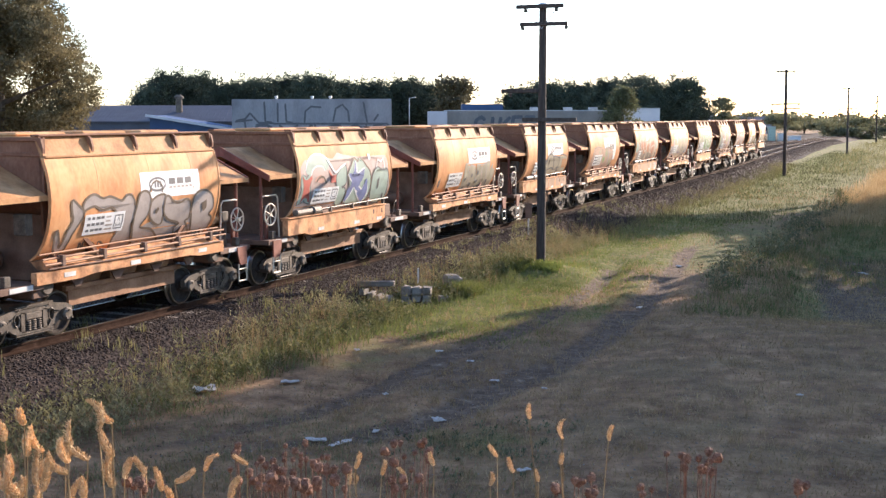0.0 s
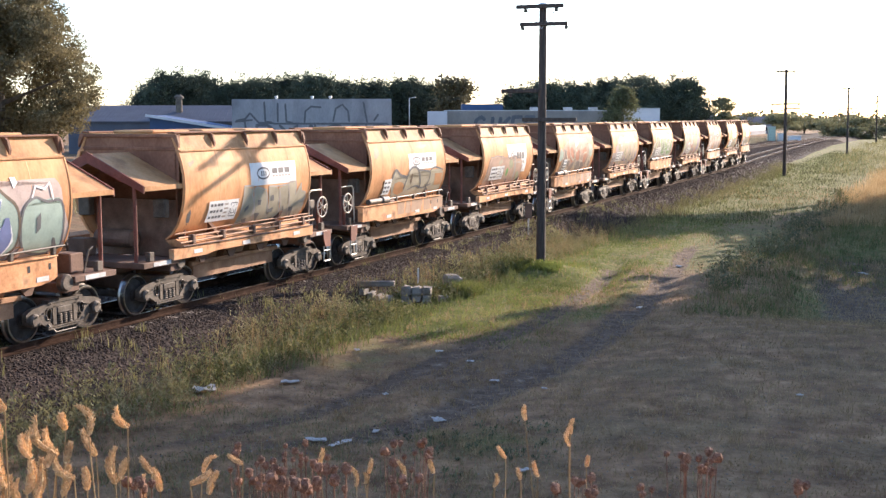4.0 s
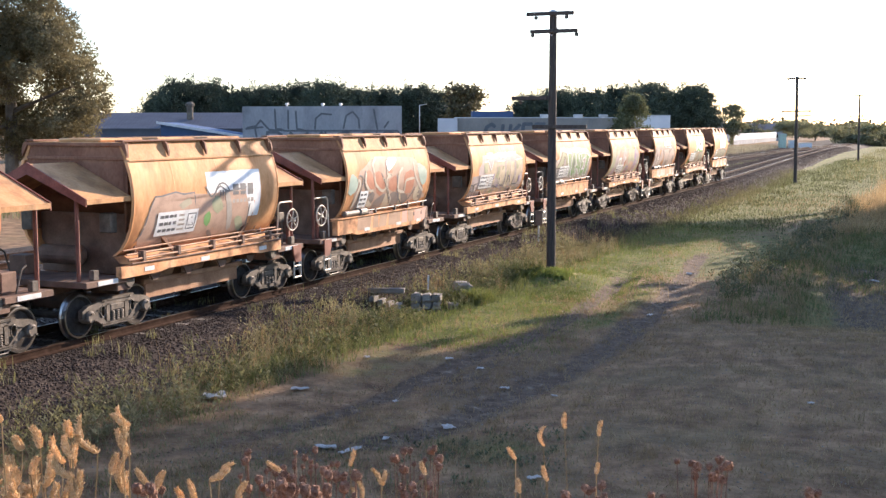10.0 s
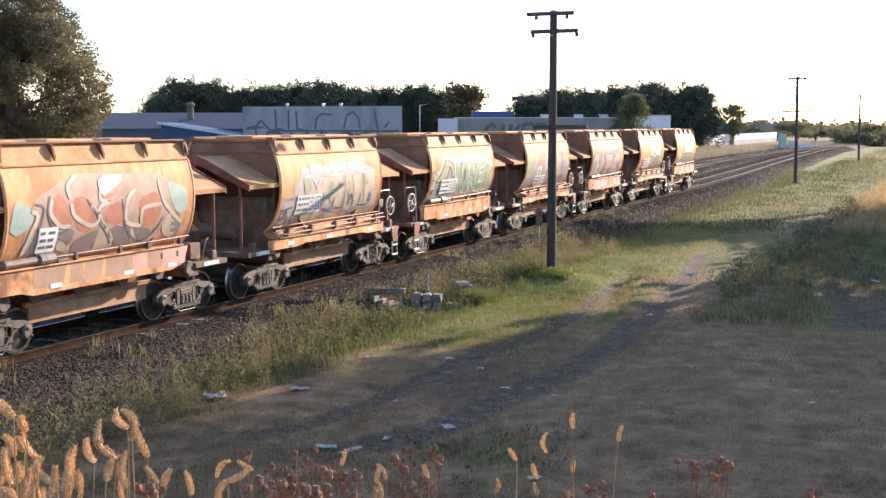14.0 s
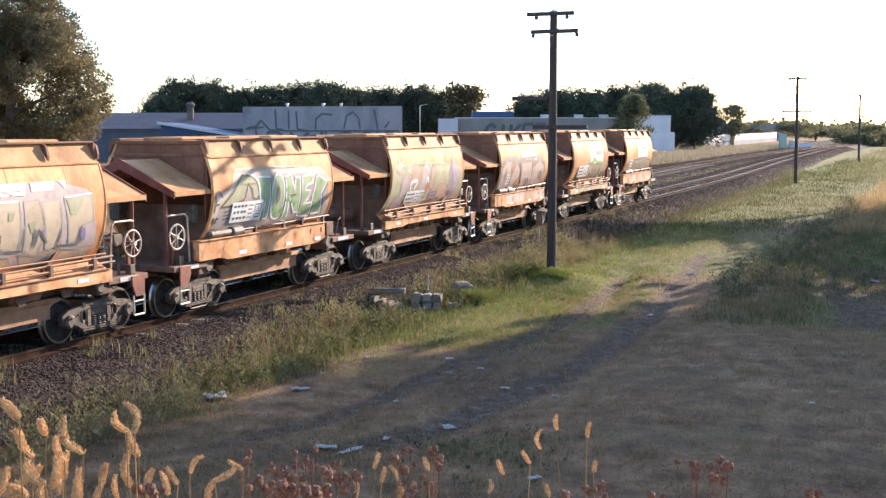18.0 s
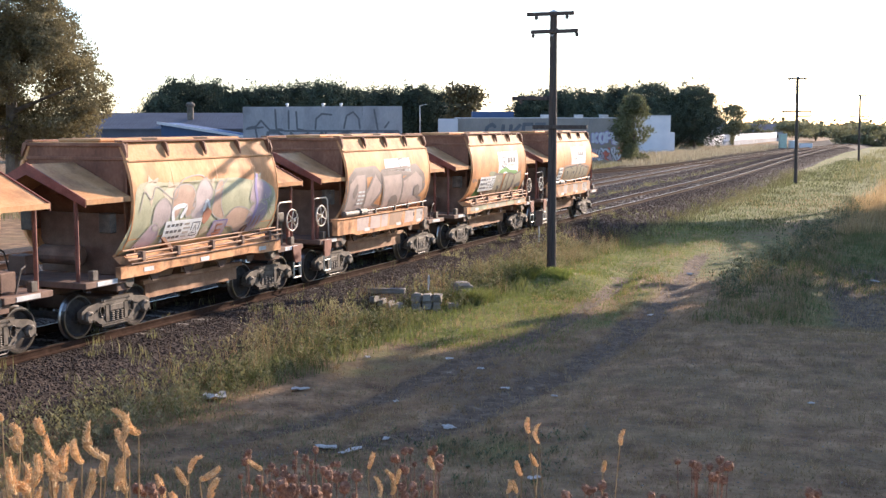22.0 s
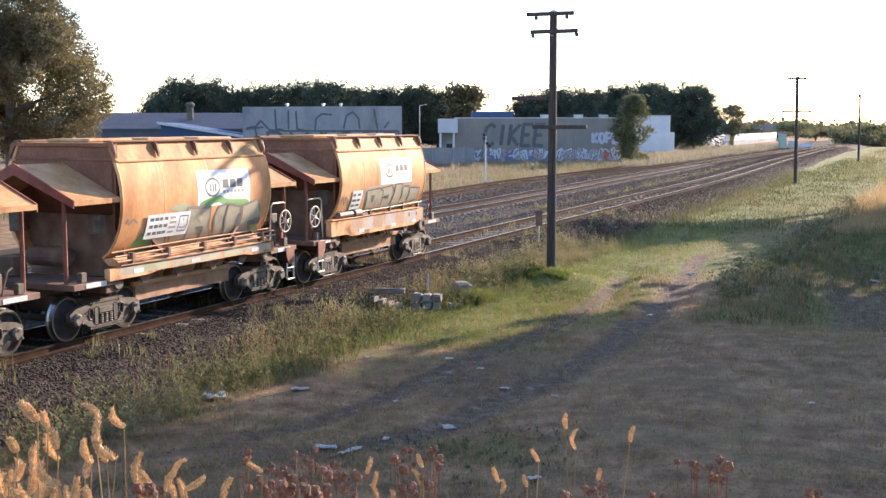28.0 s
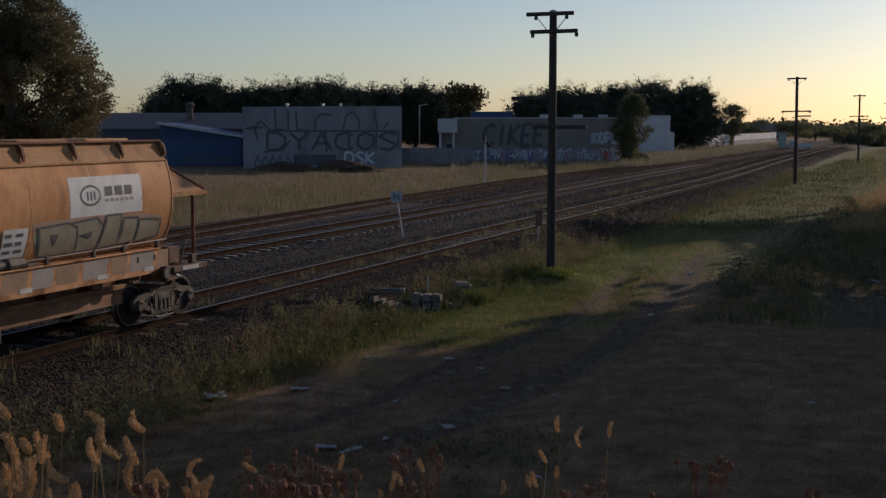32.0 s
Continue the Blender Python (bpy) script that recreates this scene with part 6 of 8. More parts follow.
        o += stroke("s_dgrey", 2, 0.04, (0.78, 0.47), (0.78, 0.32), (0.80, 0.14), (0.87, 0.06), (0.88, 0.18), soft=True)
        o += area("s_sage", 2, (0.49, 0.53), (0.54, 0.59), (0.58, 0.44), (0.53, 0.40), soft=True)
        o += area("s_sage", 2, (0.68, 0.32), (0.73, 0.33), (0.77, 0.15), (0.73, 0.16), soft=True)
        o += area("s_leaf", 2, (0.45, 0.39), (0.49, 0.43), (0.50, 0.28), (0.47, 0.27), soft=True)
        o += area("s_khaki", 2, (0.27, 0.54), (0.34, 0.60), (0.35, 0.51), (0.28, 0.49), soft=True)
        o += area("s_sage", 2, (0.30, 0.53), (0.34, 0.53), (0.33, 0.49), soft=True)
        o += area("s_grey", 2, (0.59, 0.59), (0.62, 0.60), (0.67, 0.21), (0.64, 0.21), soft=True)
        o += area("s_taupe", 2, (0.22, 0.15), (0.27, 0.16), (0.28, 0.07), soft=True)
        o += area("s_taupe", 2, (0.50, 0.19), (0.53, 0.20), (0.59, 0.02), soft=True)
        o += raised(data_panel(0.14, 0.40, 0.23, 0.48, 5, True), 2)
        return o
    if k == 6:
        o = []
        o += area("s_teal", 1, (0.03, 0.69), (0.08, 0.67), (0.11, 0.57), (0.07, 0.43), (0.01, 0.42), (0.01, 0.53), soft=True)
        o += area("s_blush", 0, (0.09, 0.22), (0.11, 0.67), (0.20, 0.79), (0.31, 0.91), (0.46, 0.89), (0.60, 0.88), (0.82, 0.85), (0.89, 0.42), (0.96, 0.23), (0.36, 0.16), soft=True)
        o += area("s_teal", 1, (0.84, 0.78), (0.95, 0.69), (0.95, 0.49), (0.90, 0.45), (0.85, 0.61), soft=True)
        o += area("s_rose", 1, (0.20, 0.70), (0.24, 0.74), (0.28, 0.62), (0.30, 0.49), (0.27, 0.41), (0.22, 0.46), (0.19, 0.60), soft=True)
        o += area("s_rose", 1, (0.30, 0.67), (0.36, 0.70), (0.41, 0.56), (0.42, 0.42), (0.38, 0.36), (0.32, 0.44), soft=True)
        o += area("s_rose", 1, (0.47, 0.57), (0.56, 0.63), (0.59, 0.43), (0.52, 0.40), (0.48, 0.43), soft=True)
        o += area("s_rose", 1, (0.66, 0.63), (0.77, 0.69), (0.79, 0.49), (0.75, 0.33), (0.68, 0.37), soft=True)
        o += area("s_rose", 1, (0.46, 0.70), (0.51, 0.71), (0.52, 0.67), (0.47, 0.65), soft=True)
        o += area("s_taupe", 2, (0.22, 0.40), (0.31, 0.42), (0.30, 0.26), (0.26, 0.32), soft=True)
        o += area("s_taupe", 2, (0.33, 0.30), (0.44, 0.39), (0.41, 0.17), (0.33, 0.17), soft=True)
        o += area("s_taupe", 2, (0.48, 0.38), (0.61, 0.38), (0.63, 0.19), (0.54, 0.19), soft=True)
        o += area("s_taupe", 2, (0.64, 0.37), (0.75, 0.30), (0.71, 0.17), soft=True)
        o += area("s_taupe", 2, (0.86, 0.45), (0.92, 0.42), (0.93, 0.20), (0.89, 0.18), soft=True)
        o += area("s_sand", 2, (0.25, 0.21), (0.24, 0.32), (0.29, 0.29), (0.32, 0.19), soft=True)
        o += area("s_sand", 2, (0.44, 0.15), (0.45, 0.39), (0.52, 0.20), (0.50, 0.14), soft=True)
        o += area("s_sand", 2, (0.65, 0.16), (0.62, 0.38), (0.69, 0.17), soft=True)
        o += area("s_sand", 2, (0.81, 0.31), (0.85, 0.48), (0.90, 0.29), (0.89, 0.18), soft=True)
        o += stroke("s_cream", 3, 0.085, (0.10, 0.61), (0.13, 0.57), (0.10, 0.40), (0.08, 0.22), soft=True)
        o += stroke("s_cream", 3, 0.085, (0.20, 0.70), (0.19, 0.58), (0.24, 0.46), (0.29, 0.45), soft=True)
        o += stroke("s_cream", 3, 0.085, (0.29, 0.65), (0.31, 0.53), (0.40, 0.43), (0.44, 0.51), (0.39, 0.61), soft=True)
        o += stroke("s_cream", 3, 0.085, (0.46, 0.85), (0.44, 0.67), (0.49, 0.64), (0.44, 0.60), (0.44, 0.49), (0.53, 0.25), (0.50, 0.14), soft=True)
        o += stroke("s_cream", 3, 0.085, (0.64, 0.73), (0.59, 0.64), (0.59, 0.43), (0.68, 0.37), soft=True)
        o += stroke("s_cream", 3, 0.085, (0.78, 0.81), (0.80, 0.61), (0.87, 0.45), (0.93, 0.36), soft=True)
        o += stroke("s_cream", 3, 0.085, (0.68, 0.39), (0.68, 0.54), (0.79, 0.57), soft=True)
        o += stroke("s_cream", 3, 0.085, (0.33, 0.90), (0.28, 0.80), (0.29, 0.69), soft=True)
        o += stroke("s_dgrey", 3, 0.045, (0.12, 0.67), (0.16, 0.62), (0.13, 0.39), (0.11, 0.19), soft=True)
        o += stroke("s_dgrey", 3, 0.045, (0.19, 0.73), (0.18, 0.56), (0.23, 0.39), (0.28, 0.43), soft=True)
        o += stroke("s_dgrey", 3, 0.045, (0.37, 0.68), (0.43, 0.51), (0.48, 0.38), (0.56, 0.18), soft=True)
        o += stroke("s_dgrey", 3, 0.045, (0.56, 0.65), (0.59, 0.38), (0.68, 0.21), (0.76, 0.27), (0.81, 0.44), soft=True)
        o += area("s_white", 4, (0.45, 0.87), (0.57, 0.88), (0.55, 0.80), (0.49, 0.73), (0.46, 0.69), (0.44, 0.76), soft=True)
        o += raised(data_panel(0.14, 0.23, 0.23, 0.46, 6, False), 2)
        return o
    if k == 7:
        o = []
        o += area("s_lilac2", 0, (0.01, 0.10), (0.01, 0.28), (0.01, 0.51), (0.07, 0.50), (0.07, 0.44), (0.11, 0.44), (0.11, 0.65), (0.16, 0.65), (0.18, 0.84), (0.26, 0.84), (0.45, 0.85), (0.62, 0.86), (0.75, 0.86), (0.80, 0.83), (0.93, 0.76), (0.94, 0.56), (0.98, 0.17), (0.63, 0.01), (0.10, 0.01))
        o += area("s_white", 3, (0.26, 0.85), (0.37, 0.86), (0.35, 0.77), (0.26, 0.77))
        o += area("s_white", 3, (0.45, 0.86), (0.62, 0.86), (0.61, 0.77), (0.55, 0.78), (0.51, 0.75), (0.45, 0.77))
        o += area("s_white", 3, (0.64, 0.86), (0.75, 0.86), (0.74, 0.78), (0.64, 0.78))
        o += area("s_white", 3, (0.77, 0.86), (0.81, 0.86), (0.80, 0.79))
        o += filled("s_sand", "s_grey", (0.19, 0.69), (0.26, 0.72), (0.31, 0.54), (0.37, 0.71), (0.44, 0.69), (0.43, 0.45), (0.41, 0.26), (0.33, 0.52), (0.28, 0.48), (0.21, 0.52), layer=1, ew=0.04, round_=False)
        o += filled("s_sand", "s_grey", (0.44, 0.70), (0.58, 0.71), (0.59, 0.47), (0.59, 0.27), (0.51, 0.31), (0.44, 0.43), layer=1, ew=0.04, round_=False)
        o += filled("s_sand", "s_grey", (0.60, 0.70), (0.67, 0.71), (0.71, 0.40), (0.68, 0.19), (0.62, 0.26), layer=1, ew=0.04, round_=False)
        o += filled("s_sand", "s_grey", (0.68, 0.69), (0.77, 0.69), (0.78, 0.48), (0.79, 0.25), (0.72, 0.26), layer=1, ew=0.04, round_=False)
        o += filled("s_sand", "s_grey", (0.79, 0.70), (0.93, 0.72), (0.94, 0.48), (0.89, 0.45), (0.90, 0.28), (0.83, 0.29), layer=1, ew=0.04, round_=False)
        o += filled("s_sand", "s_grey", (0.22, 0.03), (0.19, 0.25), (0.28, 0.25), (0.33, 0.03), layer=1, ew=0.04, round_=False)
        o += filled("s_sand", "s_grey", (0.36, 0.02), (0.32, 0.26), (0.41, 0.26), (0.47, 0.01), layer=1, ew=0.04, round_=False)
        o += filled("s_sand", "s_grey", (0.48, 0.02), (0.45, 0.25), (0.56, 0.23), (0.62, 0.01), layer=1, ew=0.04, round_=False)
        o += filled("s_sand", "s_grey", (0.65, 0.01), (0.60, 0.24), (0.72, 0.18), (0.77, 0.01), layer=1, ew=0.04, round_=False)
        o += filled("s_sand", "s_grey", (0.78, 0.01), (0.74, 0.26), (0.90, 0.22), (0.94, 0.01), layer=1, ew=0.04, round_=False)
        o += area("s_sage", 3, (0.19, 0.69), (0.26, 0.68), (0.26, 0.53), (0.20, 0.53))
        o += area("s_sage", 3, (0.40, 0.41), (0.45, 0.54), (0.46, 0.63), (0.49, 0.60), (0.47, 0.40))
        o += area("s_sage", 3, (0.53, 0.62), (0.56, 0.62), (0.55, 0.55), (0.53, 0.55))
        o += area("s_sage", 3, (0.62, 0.51), (0.66, 0.53), (0.64, 0.41))
        o += area("s_sage", 3, (0.80, 0.69), (0.89, 0.69), (0.85, 0.55), (0.82, 0.55))
        o += area("s_sage", 3, (0.35, 0.20), (0.42, 0.22), (0.45, 0.08))
        o += area("s_sage", 3, (0.74, 0.03), (0.74, 0.14), (0.85, 0.02))
        o += area("s_sage", 3, (0.87, 0.13), (0.94, 0.18), (0.98, 0.01))
        o += area("s_sage", 3, (0.21, 0.16), (0.25, 0.20), (0.28, 0.04))
        o += area("s_violet", 4, (0.36, 0.49), (0.39, 0.50), (0.39, 0.40), (0.37, 0.40))
        o += area("s_violet", 4, (0.46, 0.30), (0.50, 0.29), (0.50, 0.24), (0.47, 0.25))
        o += area("s_violet", 4, (0.67, 0.45), (0.70, 0.46), (0.70, 0.37))
        o += area("s_violet", 4, (0.87, 0.42), (0.90, 0.42), (0.91, 0.30), (0.89, 0.31))
        o += stroke("s_dgrey", 4, 0.05, (0.40, 0.29), (0.50, 0.24), (0.50, 0.44))
        o += stroke("s_dgrey", 4, 0.05, (0.53, 0.28), (0.61, 0.27), (0.60, 0.47))
        o += stroke("s_dgrey", 4, 0.05, (0.65, 0.46), (0.66, 0.28), (0.67, 0.45), (0.72, 0.32))
        o += stroke("s_dgrey", 4, 0.05, (0.78, 0.43), (0.77, 0.28), (0.87, 0.26), (0.88, 0.44))
        o += stroke("s_dgrey", 4, 0.05, (0.03, 0.14), (0.01, 0.34), (0.05, 0.33), (0.07, 0.23), (0.02, 0.24))
        o += stroke("s_dgrey", 4, 0.05, (0.11, 0.36), (0.06, 0.35), (0.10, 0.08))
        o += stroke("s_dgrey", 4, 0.05, (0.07, 0.23), (0.10, 0.23))
        o += stroke("s_dgrey", 4, 0.05, (0.01, 0.11), (0.01, 0.21), (0.02, 0.12))
        o += stroke("s_dgrey", 4, 0.05, (0.14, 0.10), (0.12, 0.24))
        o += stroke("s_white", 3, 0.04, (0.21, 0.71), (0.27, 0.72), (0.32, 0.57), (0.37, 0.72))
        o += stroke("s_white", 3, 0.04, (0.44, 0.71), (0.58, 0.71))
        o += stroke("s_white", 3, 0.04, (0.79, 0.71), (0.93, 0.73))
        o += raised(data_panel(0.14, 0.37, 0.26, 0.50, 7, True), 2)
        return o
    if k == 8:
        o = []
        o += area("s_cream", 0, (0.01, 0.30), (0.01, 0.55), (0.03, 0.63), (0.12, 0.66), (0.17, 0.86), (0.29, 0.84), (0.46, 0.87), (0.60, 0.87), (0.85, 0.85), (0.96, 0.71), (0.95, 0.62), (0.33, 0.65), (0.32, 0.18), soft=True)
        o += area("s_bubble", 1, (0.01, 0.21), (0.05, 0.46), (0.17, 0.73), (0.22, 0.81), (0.29, 0.80), (0.34, 0.71), (0.44, 0.77), (0.49, 0.80), (0.56, 0.76), (0.68, 0.75), (0.81, 0.76), (0.88, 0.76), (0.95, 0.64), (0.96, 0.44), (0.98, 0.17), (0.66, 0.18), (0.32, 0.18))
        o += stroke("s_white", 3, 0.05, (0.21, 0.79), (0.28, 0.79), (0.33, 0.71), (0.34, 0.55), soft=True)
        o += filled("s_sage", "s_black", (0.05, 0.46), (0.13, 0.60), (0.21, 0.79), (0.28, 0.78), (0.32, 0.71), (0.34, 0.56), (0.32, 0.51), (0.29, 0.53), (0.28, 0.63), (0.25, 0.69), (0.22, 0.52), (0.12, 0.46), layer=2, ew=0.05, round_=False)
        o += filled("s_grgreen", "s_white", (0.33, 0.76), (0.43, 0.75), (0.43, 0.26), (0.40, 0.26), (0.39, 0.51), (0.37, 0.29), (0.37, 0.25), (0.35, 0.49), layer=3, ew=0.05, round_=False)
        o += filled("s_grgreen", "s_white", (0.44, 0.54), (0.47, 0.73), (0.51, 0.78), (0.54, 0.70), (0.55, 0.52), (0.54, 0.29), (0.51, 0.24), (0.46, 0.31), layer=3, ew=0.05)
        o += filled("s_grgreen", "s_white", (0.56, 0.74), (0.61, 0.76), (0.64, 0.55), (0.65, 0.73), (0.69, 0.72), (0.69, 0.30), (0.66, 0.29), (0.59, 0.51), (0.61, 0.19), (0.57, 0.21), (0.57, 0.47), layer=3, ew=0.05, round_=False)
        o += filled("s_grgreen", "s_white", (0.71, 0.73), (0.82, 0.74), (0.80, 0.64), (0.75, 0.62), (0.73, 0.56), (0.78, 0.55), (0.77, 0.46), (0.73, 0.39), (0.81, 0.40), (0.81, 0.22), (0.70, 0.24), (0.70, 0.45), layer=3, ew=0.05, round_=False)
        o += filled("s_grgreen", "s_white", (0.84, 0.70), (0.87, 0.72), (0.94, 0.64), (0.89, 0.51), (0.91, 0.25), (0.84, 0.24), (0.81, 0.27), (0.81, 0.47), layer=3, ew=0.05, round_=False)
        o += stroke("s_dgrey", 5, 0.05, (0.43, 0.74), (0.44, 0.25))
        o += stroke("s_dgrey", 5, 0.05, (0.56, 0.52), (0.55, 0.28), (0.52, 0.21))
        o += stroke("s_dgrey", 5, 0.05, (0.70, 0.71), (0.70, 0.29))
        o += stroke("s_dgrey", 5, 0.05, (0.82, 0.39), (0.82, 0.20))
        o += stroke("s_dgrey", 5, 0.05, (0.95, 0.63), (0.90, 0.49), (0.93, 0.23))
        o += area("s_dgrey", 5, (0.48, 0.53), (0.49, 0.64), (0.51, 0.60), (0.51, 0.48), (0.49, 0.42), soft=True)
        for i, (a, b) in enumerate(((0.37, 0.65), (0.37, 0.36), (0.47, 0.36), (0.50, 0.30), (0.55, 0.34), (0.58, 0.58), (0.58, 0.46), (0.62, 0.44), (0.66, 0.41), (0.67, 0.66), (0.74, 0.32), (0.77, 0.33), (0.84, 0.37), (0.84, 0.51), (0.85, 0.63), (0.89, 0.64))):
            o.append(("fill", "s_green", 5, 0, oval(a * U, b * V, 0.1, 0.085, 9, 0.25, i)))
        o += stroke("s_dgrey", 2, 0.05, (0.01, 0.40), (0.01, 0.51), (0.01, 0.52), soft=True)
        o += stroke("s_dgrey", 2, 0.05, (0.01, 0.51), (0.02, 0.55), soft=True)
        o += stroke("s_dgrey", 2, 0.05, (0.01, 0.50), (0.04, 0.49), soft=True)
        o += stroke("s_dgrey", 2, 0.05, (0.01, 0.28), (0.01, 0.34), (0.01, 0.30), (0.01, 0.35), (0.03, 0.27), soft=True)
        o += stroke("s_dgrey", 2, 0.05, (0.04, 0.28), (0.03, 0.34), (0.05, 0.33), soft=True)
        o += stroke("s_dgrey", 2, 0.05, (0.08, 0.40), (0.12, 0.41), soft=True)
        o += stroke("s_dgrey", 2, 0.05, (0.08, 0.36), (0.12, 0.37), soft=True)
        o += stroke("s_dgrey", 2, 0.05, (0.08, 0.32), (0.12, 0.33), soft=True)
        o += stroke("s_dgrey", 2, 0.05, (0.01, 0.55), (0.01, 0.61), (0.03, 0.63), (0.06, 0.57), soft=True)
        o += raised(data_panel(0.13, 0.37, 0.27, 0.50, 8, True), 6)
        return o
    if k == 10:
        o = []
        o += area("s_white", 0, (0.43, 0.87), (0.74, 0.87), (0.74, 0.67), (0.42, 0.68))
        o += stroke("s_dgrey", 1, 0.06, (0.62, 0.73), (0.59, 0.84), (0.66, 0.87), soft=True)
        o += stroke("s_taupe", 0, 0.3, (0.01, 0.17), (0.01, 0.58), (0.09, 0.71), (0.20, 0.71), (0.30, 0.72), (0.38, 0.60), (0.39, 0.67), (0.62, 0.68), (0.81, 0.71), (0.90, 0.58), (0.93, 0.38))
        o += filled("s_mauve", "s_taupe", (0.01, 0.17), (0.01, 0.58), (0.09, 0.70), (0.19, 0.70), (0.20, 0.51), (0.21, 0.10), layer=3, ew=0.1, round_=False)
        o += filled("s_mauve", "s_taupe", (0.22, 0.10), (0.21, 0.43), (0.30, 0.70), (0.38, 0.54), (0.38, 0.42), (0.31, 0.25), (0.42, 0.19), (0.45, 0.05), layer=1, ew=0.1, round_=False)
        o += filled("s_mauve", "s_taupe", (0.46, 0.07), (0.38, 0.66), (0.62, 0.67), (0.64, 0.50), (0.65, 0.20), (0.59, 0.08), layer=3, ew=0.1, round_=False)
        o += filled("s_mauve", "s_taupe", (0.66, 0.20), (0.64, 0.56), (0.81, 0.69), (0.90, 0.58), (0.92, 0.38), (0.86, 0.29), (0.93, 0.24), (0.95, 0.16), (0.79, 0.16), layer=1, ew=0.1, round_=False)
        o += area("s_taupe", 5, (0.80, 0.35), (0.82, 0.48), (0.87, 0.43), (0.86, 0.30), soft=True)
        o += area("s_taupe", 5, (0.06, 0.43), (0.09, 0.56), (0.11, 0.53), (0.09, 0.36), soft=True)
        o += area("s_taupe", 5, (0.52, 0.16), (0.52, 0.33), (0.58, 0.35), (0.63, 0.20), soft=True)
        o += bars(0.12 * U, 0.20 * U, 0.27 * V, 0.48 * V, 4, "s_white", 7, 10, 2)
        return o
    if k == 11:
        o = []
        o += owner_panel(0.46, 0.84, 0.49, 0.87, 11)
        o += area("s_green", 0, (0.12, 0.02), (0.10, 0.18), (0.13, 0.28), (0.20, 0.23), (0.19, 0.15), (0.23, 0.01), soft=True)
        o += area("s_leaf", 0, (0.18, 0.06), (0.15, 0.22), (0.19, 0.24), (0.22, 0.08), soft=True)
        o += area("s_sage", 1, (0.28, 0.51), (0.33, 0.55), (0.44, 0.52), (0.42, 0.45), (0.30, 0.46), soft=True)
        o += stroke("s_green", 1, 0.16, (0.47, 0.50), (0.60, 0.56), (0.67, 0.51), (0.83, 0.49), soft=True)
        o += filled("s_khaki", "s_taupe", (0.25, 0.01), (0.19, 0.24), (0.28, 0.24), (0.33, 0.01), layer=3, ew=0.06, round_=False)
        o += filled("s_khaki", "s_taupe", (0.35, 0.01), (0.31, 0.23), (0.38, 0.43), (0.39, 0.50), (0.44, 0.02), layer=1, ew=0.06, round_=False)
        o += filled("s_khaki", "s_taupe", (0.44, 0.04), (0.39, 0.50), (0.55, 0.48), (0.56, 0.27), (0.64, 0.03), layer=3, ew=0.06, round_=False)
        o += filled("s_khaki", "s_taupe", (0.64, 0.03), (0.59, 0.36), (0.61, 0.47), (0.67, 0.50), (0.67, 0.29), (0.71, 0.06), layer=1, ew=0.06, round_=False)
        o += filled("s_khaki", "s_taupe", (0.71, 0.06), (0.67, 0.35), (0.68, 0.49), (0.77, 0.45), (0.80, 0.11), layer=3, ew=0.06, round_=False)
        o += filled("s_khaki", "s_taupe", (0.81, 0.09), (0.79, 0.46), (0.90, 0.51), (0.93, 0.40), (0.94, 0.29), (0.86, 0.25), (0.93, 0.06), layer=1, ew=0.06, round_=False)
        o += area("s_dgrey", 5, (0.47, 0.28), (0.52, 0.28), (0.53, 0.22), (0.54, 0.10), (0.53, 0.08), (0.50, 0.23))
        o += area("s_dgrey", 5, (0.77, 0.11), (0.76, 0.37), (0.78, 0.35), (0.80, 0.09))
        o += area("s_dgrey", 5, (0.87, 0.26), (0.95, 0.29), (0.96, 0.21), (0.88, 0.22))
        o += area("s_leaf", 5, (0.89, 0.15), (0.95, 0.20), (0.98, 0.07), (0.98, 0.01), (0.96, 0.01), soft=True)
        o += area("s_sand", 5, (0.47, 0.41), (0.51, 0.38), (0.51, 0.33), (0.47, 0.35), soft=True)
        o += stroke("s_taupe", 0, 0.04, (0.02, 0.40), (0.03, 0.45), (0.04, 0.39), (0.06, 0.44), (0.09, 0.40), soft=True)
        o += raised(data_panel(0.14, 0.41, 0.22, 0.47, 11, True), 6)
        return o
    if k == 12:
        o = []
        o += owner_panel(0.43, 0.82, 0.52, 0.88, 12)
        o += raised(data_panel(0.12, 0.23, 0.22, 0.48, 12, False), 2)
        o += area("s_blush", 0, (0.26, 0.43), (0.25, 0.51), (0.42, 0.52), (0.93, 0.50), (0.94, 0.41))
        o += area("s_sage", 0, (0.30, 0.16), (0.26, 0.40), (0.92, 0.36), (0.93, 0.22))
        o += filled("s_khaki", "s_dgrey", (0.31, 0.18), (0.28, 0.46), (0.42, 0.48), (0.47, 0.43), (0.49, 0.17), layer=3, ew=0.05, round_=False)
        o += filled("s_khaki", "s_dgrey", (0.49, 0.17), (0.43, 0.47), (0.57, 0.50), (0.61, 0.41), (0.60, 0.17), layer=1, ew=0.05, round_=False)
        o += filled("s_khaki", "s_dgrey", (0.60, 0.17), (0.62, 0.51), (0.70, 0.51), (0.71, 0.20), layer=3, ew=0.05, round_=False)
        o += filled("s_khaki", "s_dgrey", (0.71, 0.20), (0.72, 0.47), (0.80, 0.46), (0.81, 0.20), layer=1, ew=0.05, round_=False)
        o += filled("s_khaki", "s_dgrey", (0.81, 0.20), (0.81, 0.44), (0.94, 0.42), (0.94, 0.24), layer=3, ew=0.05, round_=False)
        o += area("s_dgrey", 5, (0.34, 0.38), (0.38, 0.39), (0.37, 0.27))
        o += area("s_dgrey", 5, (0.49, 0.36), (0.55, 0.38), (0.55, 0.31))
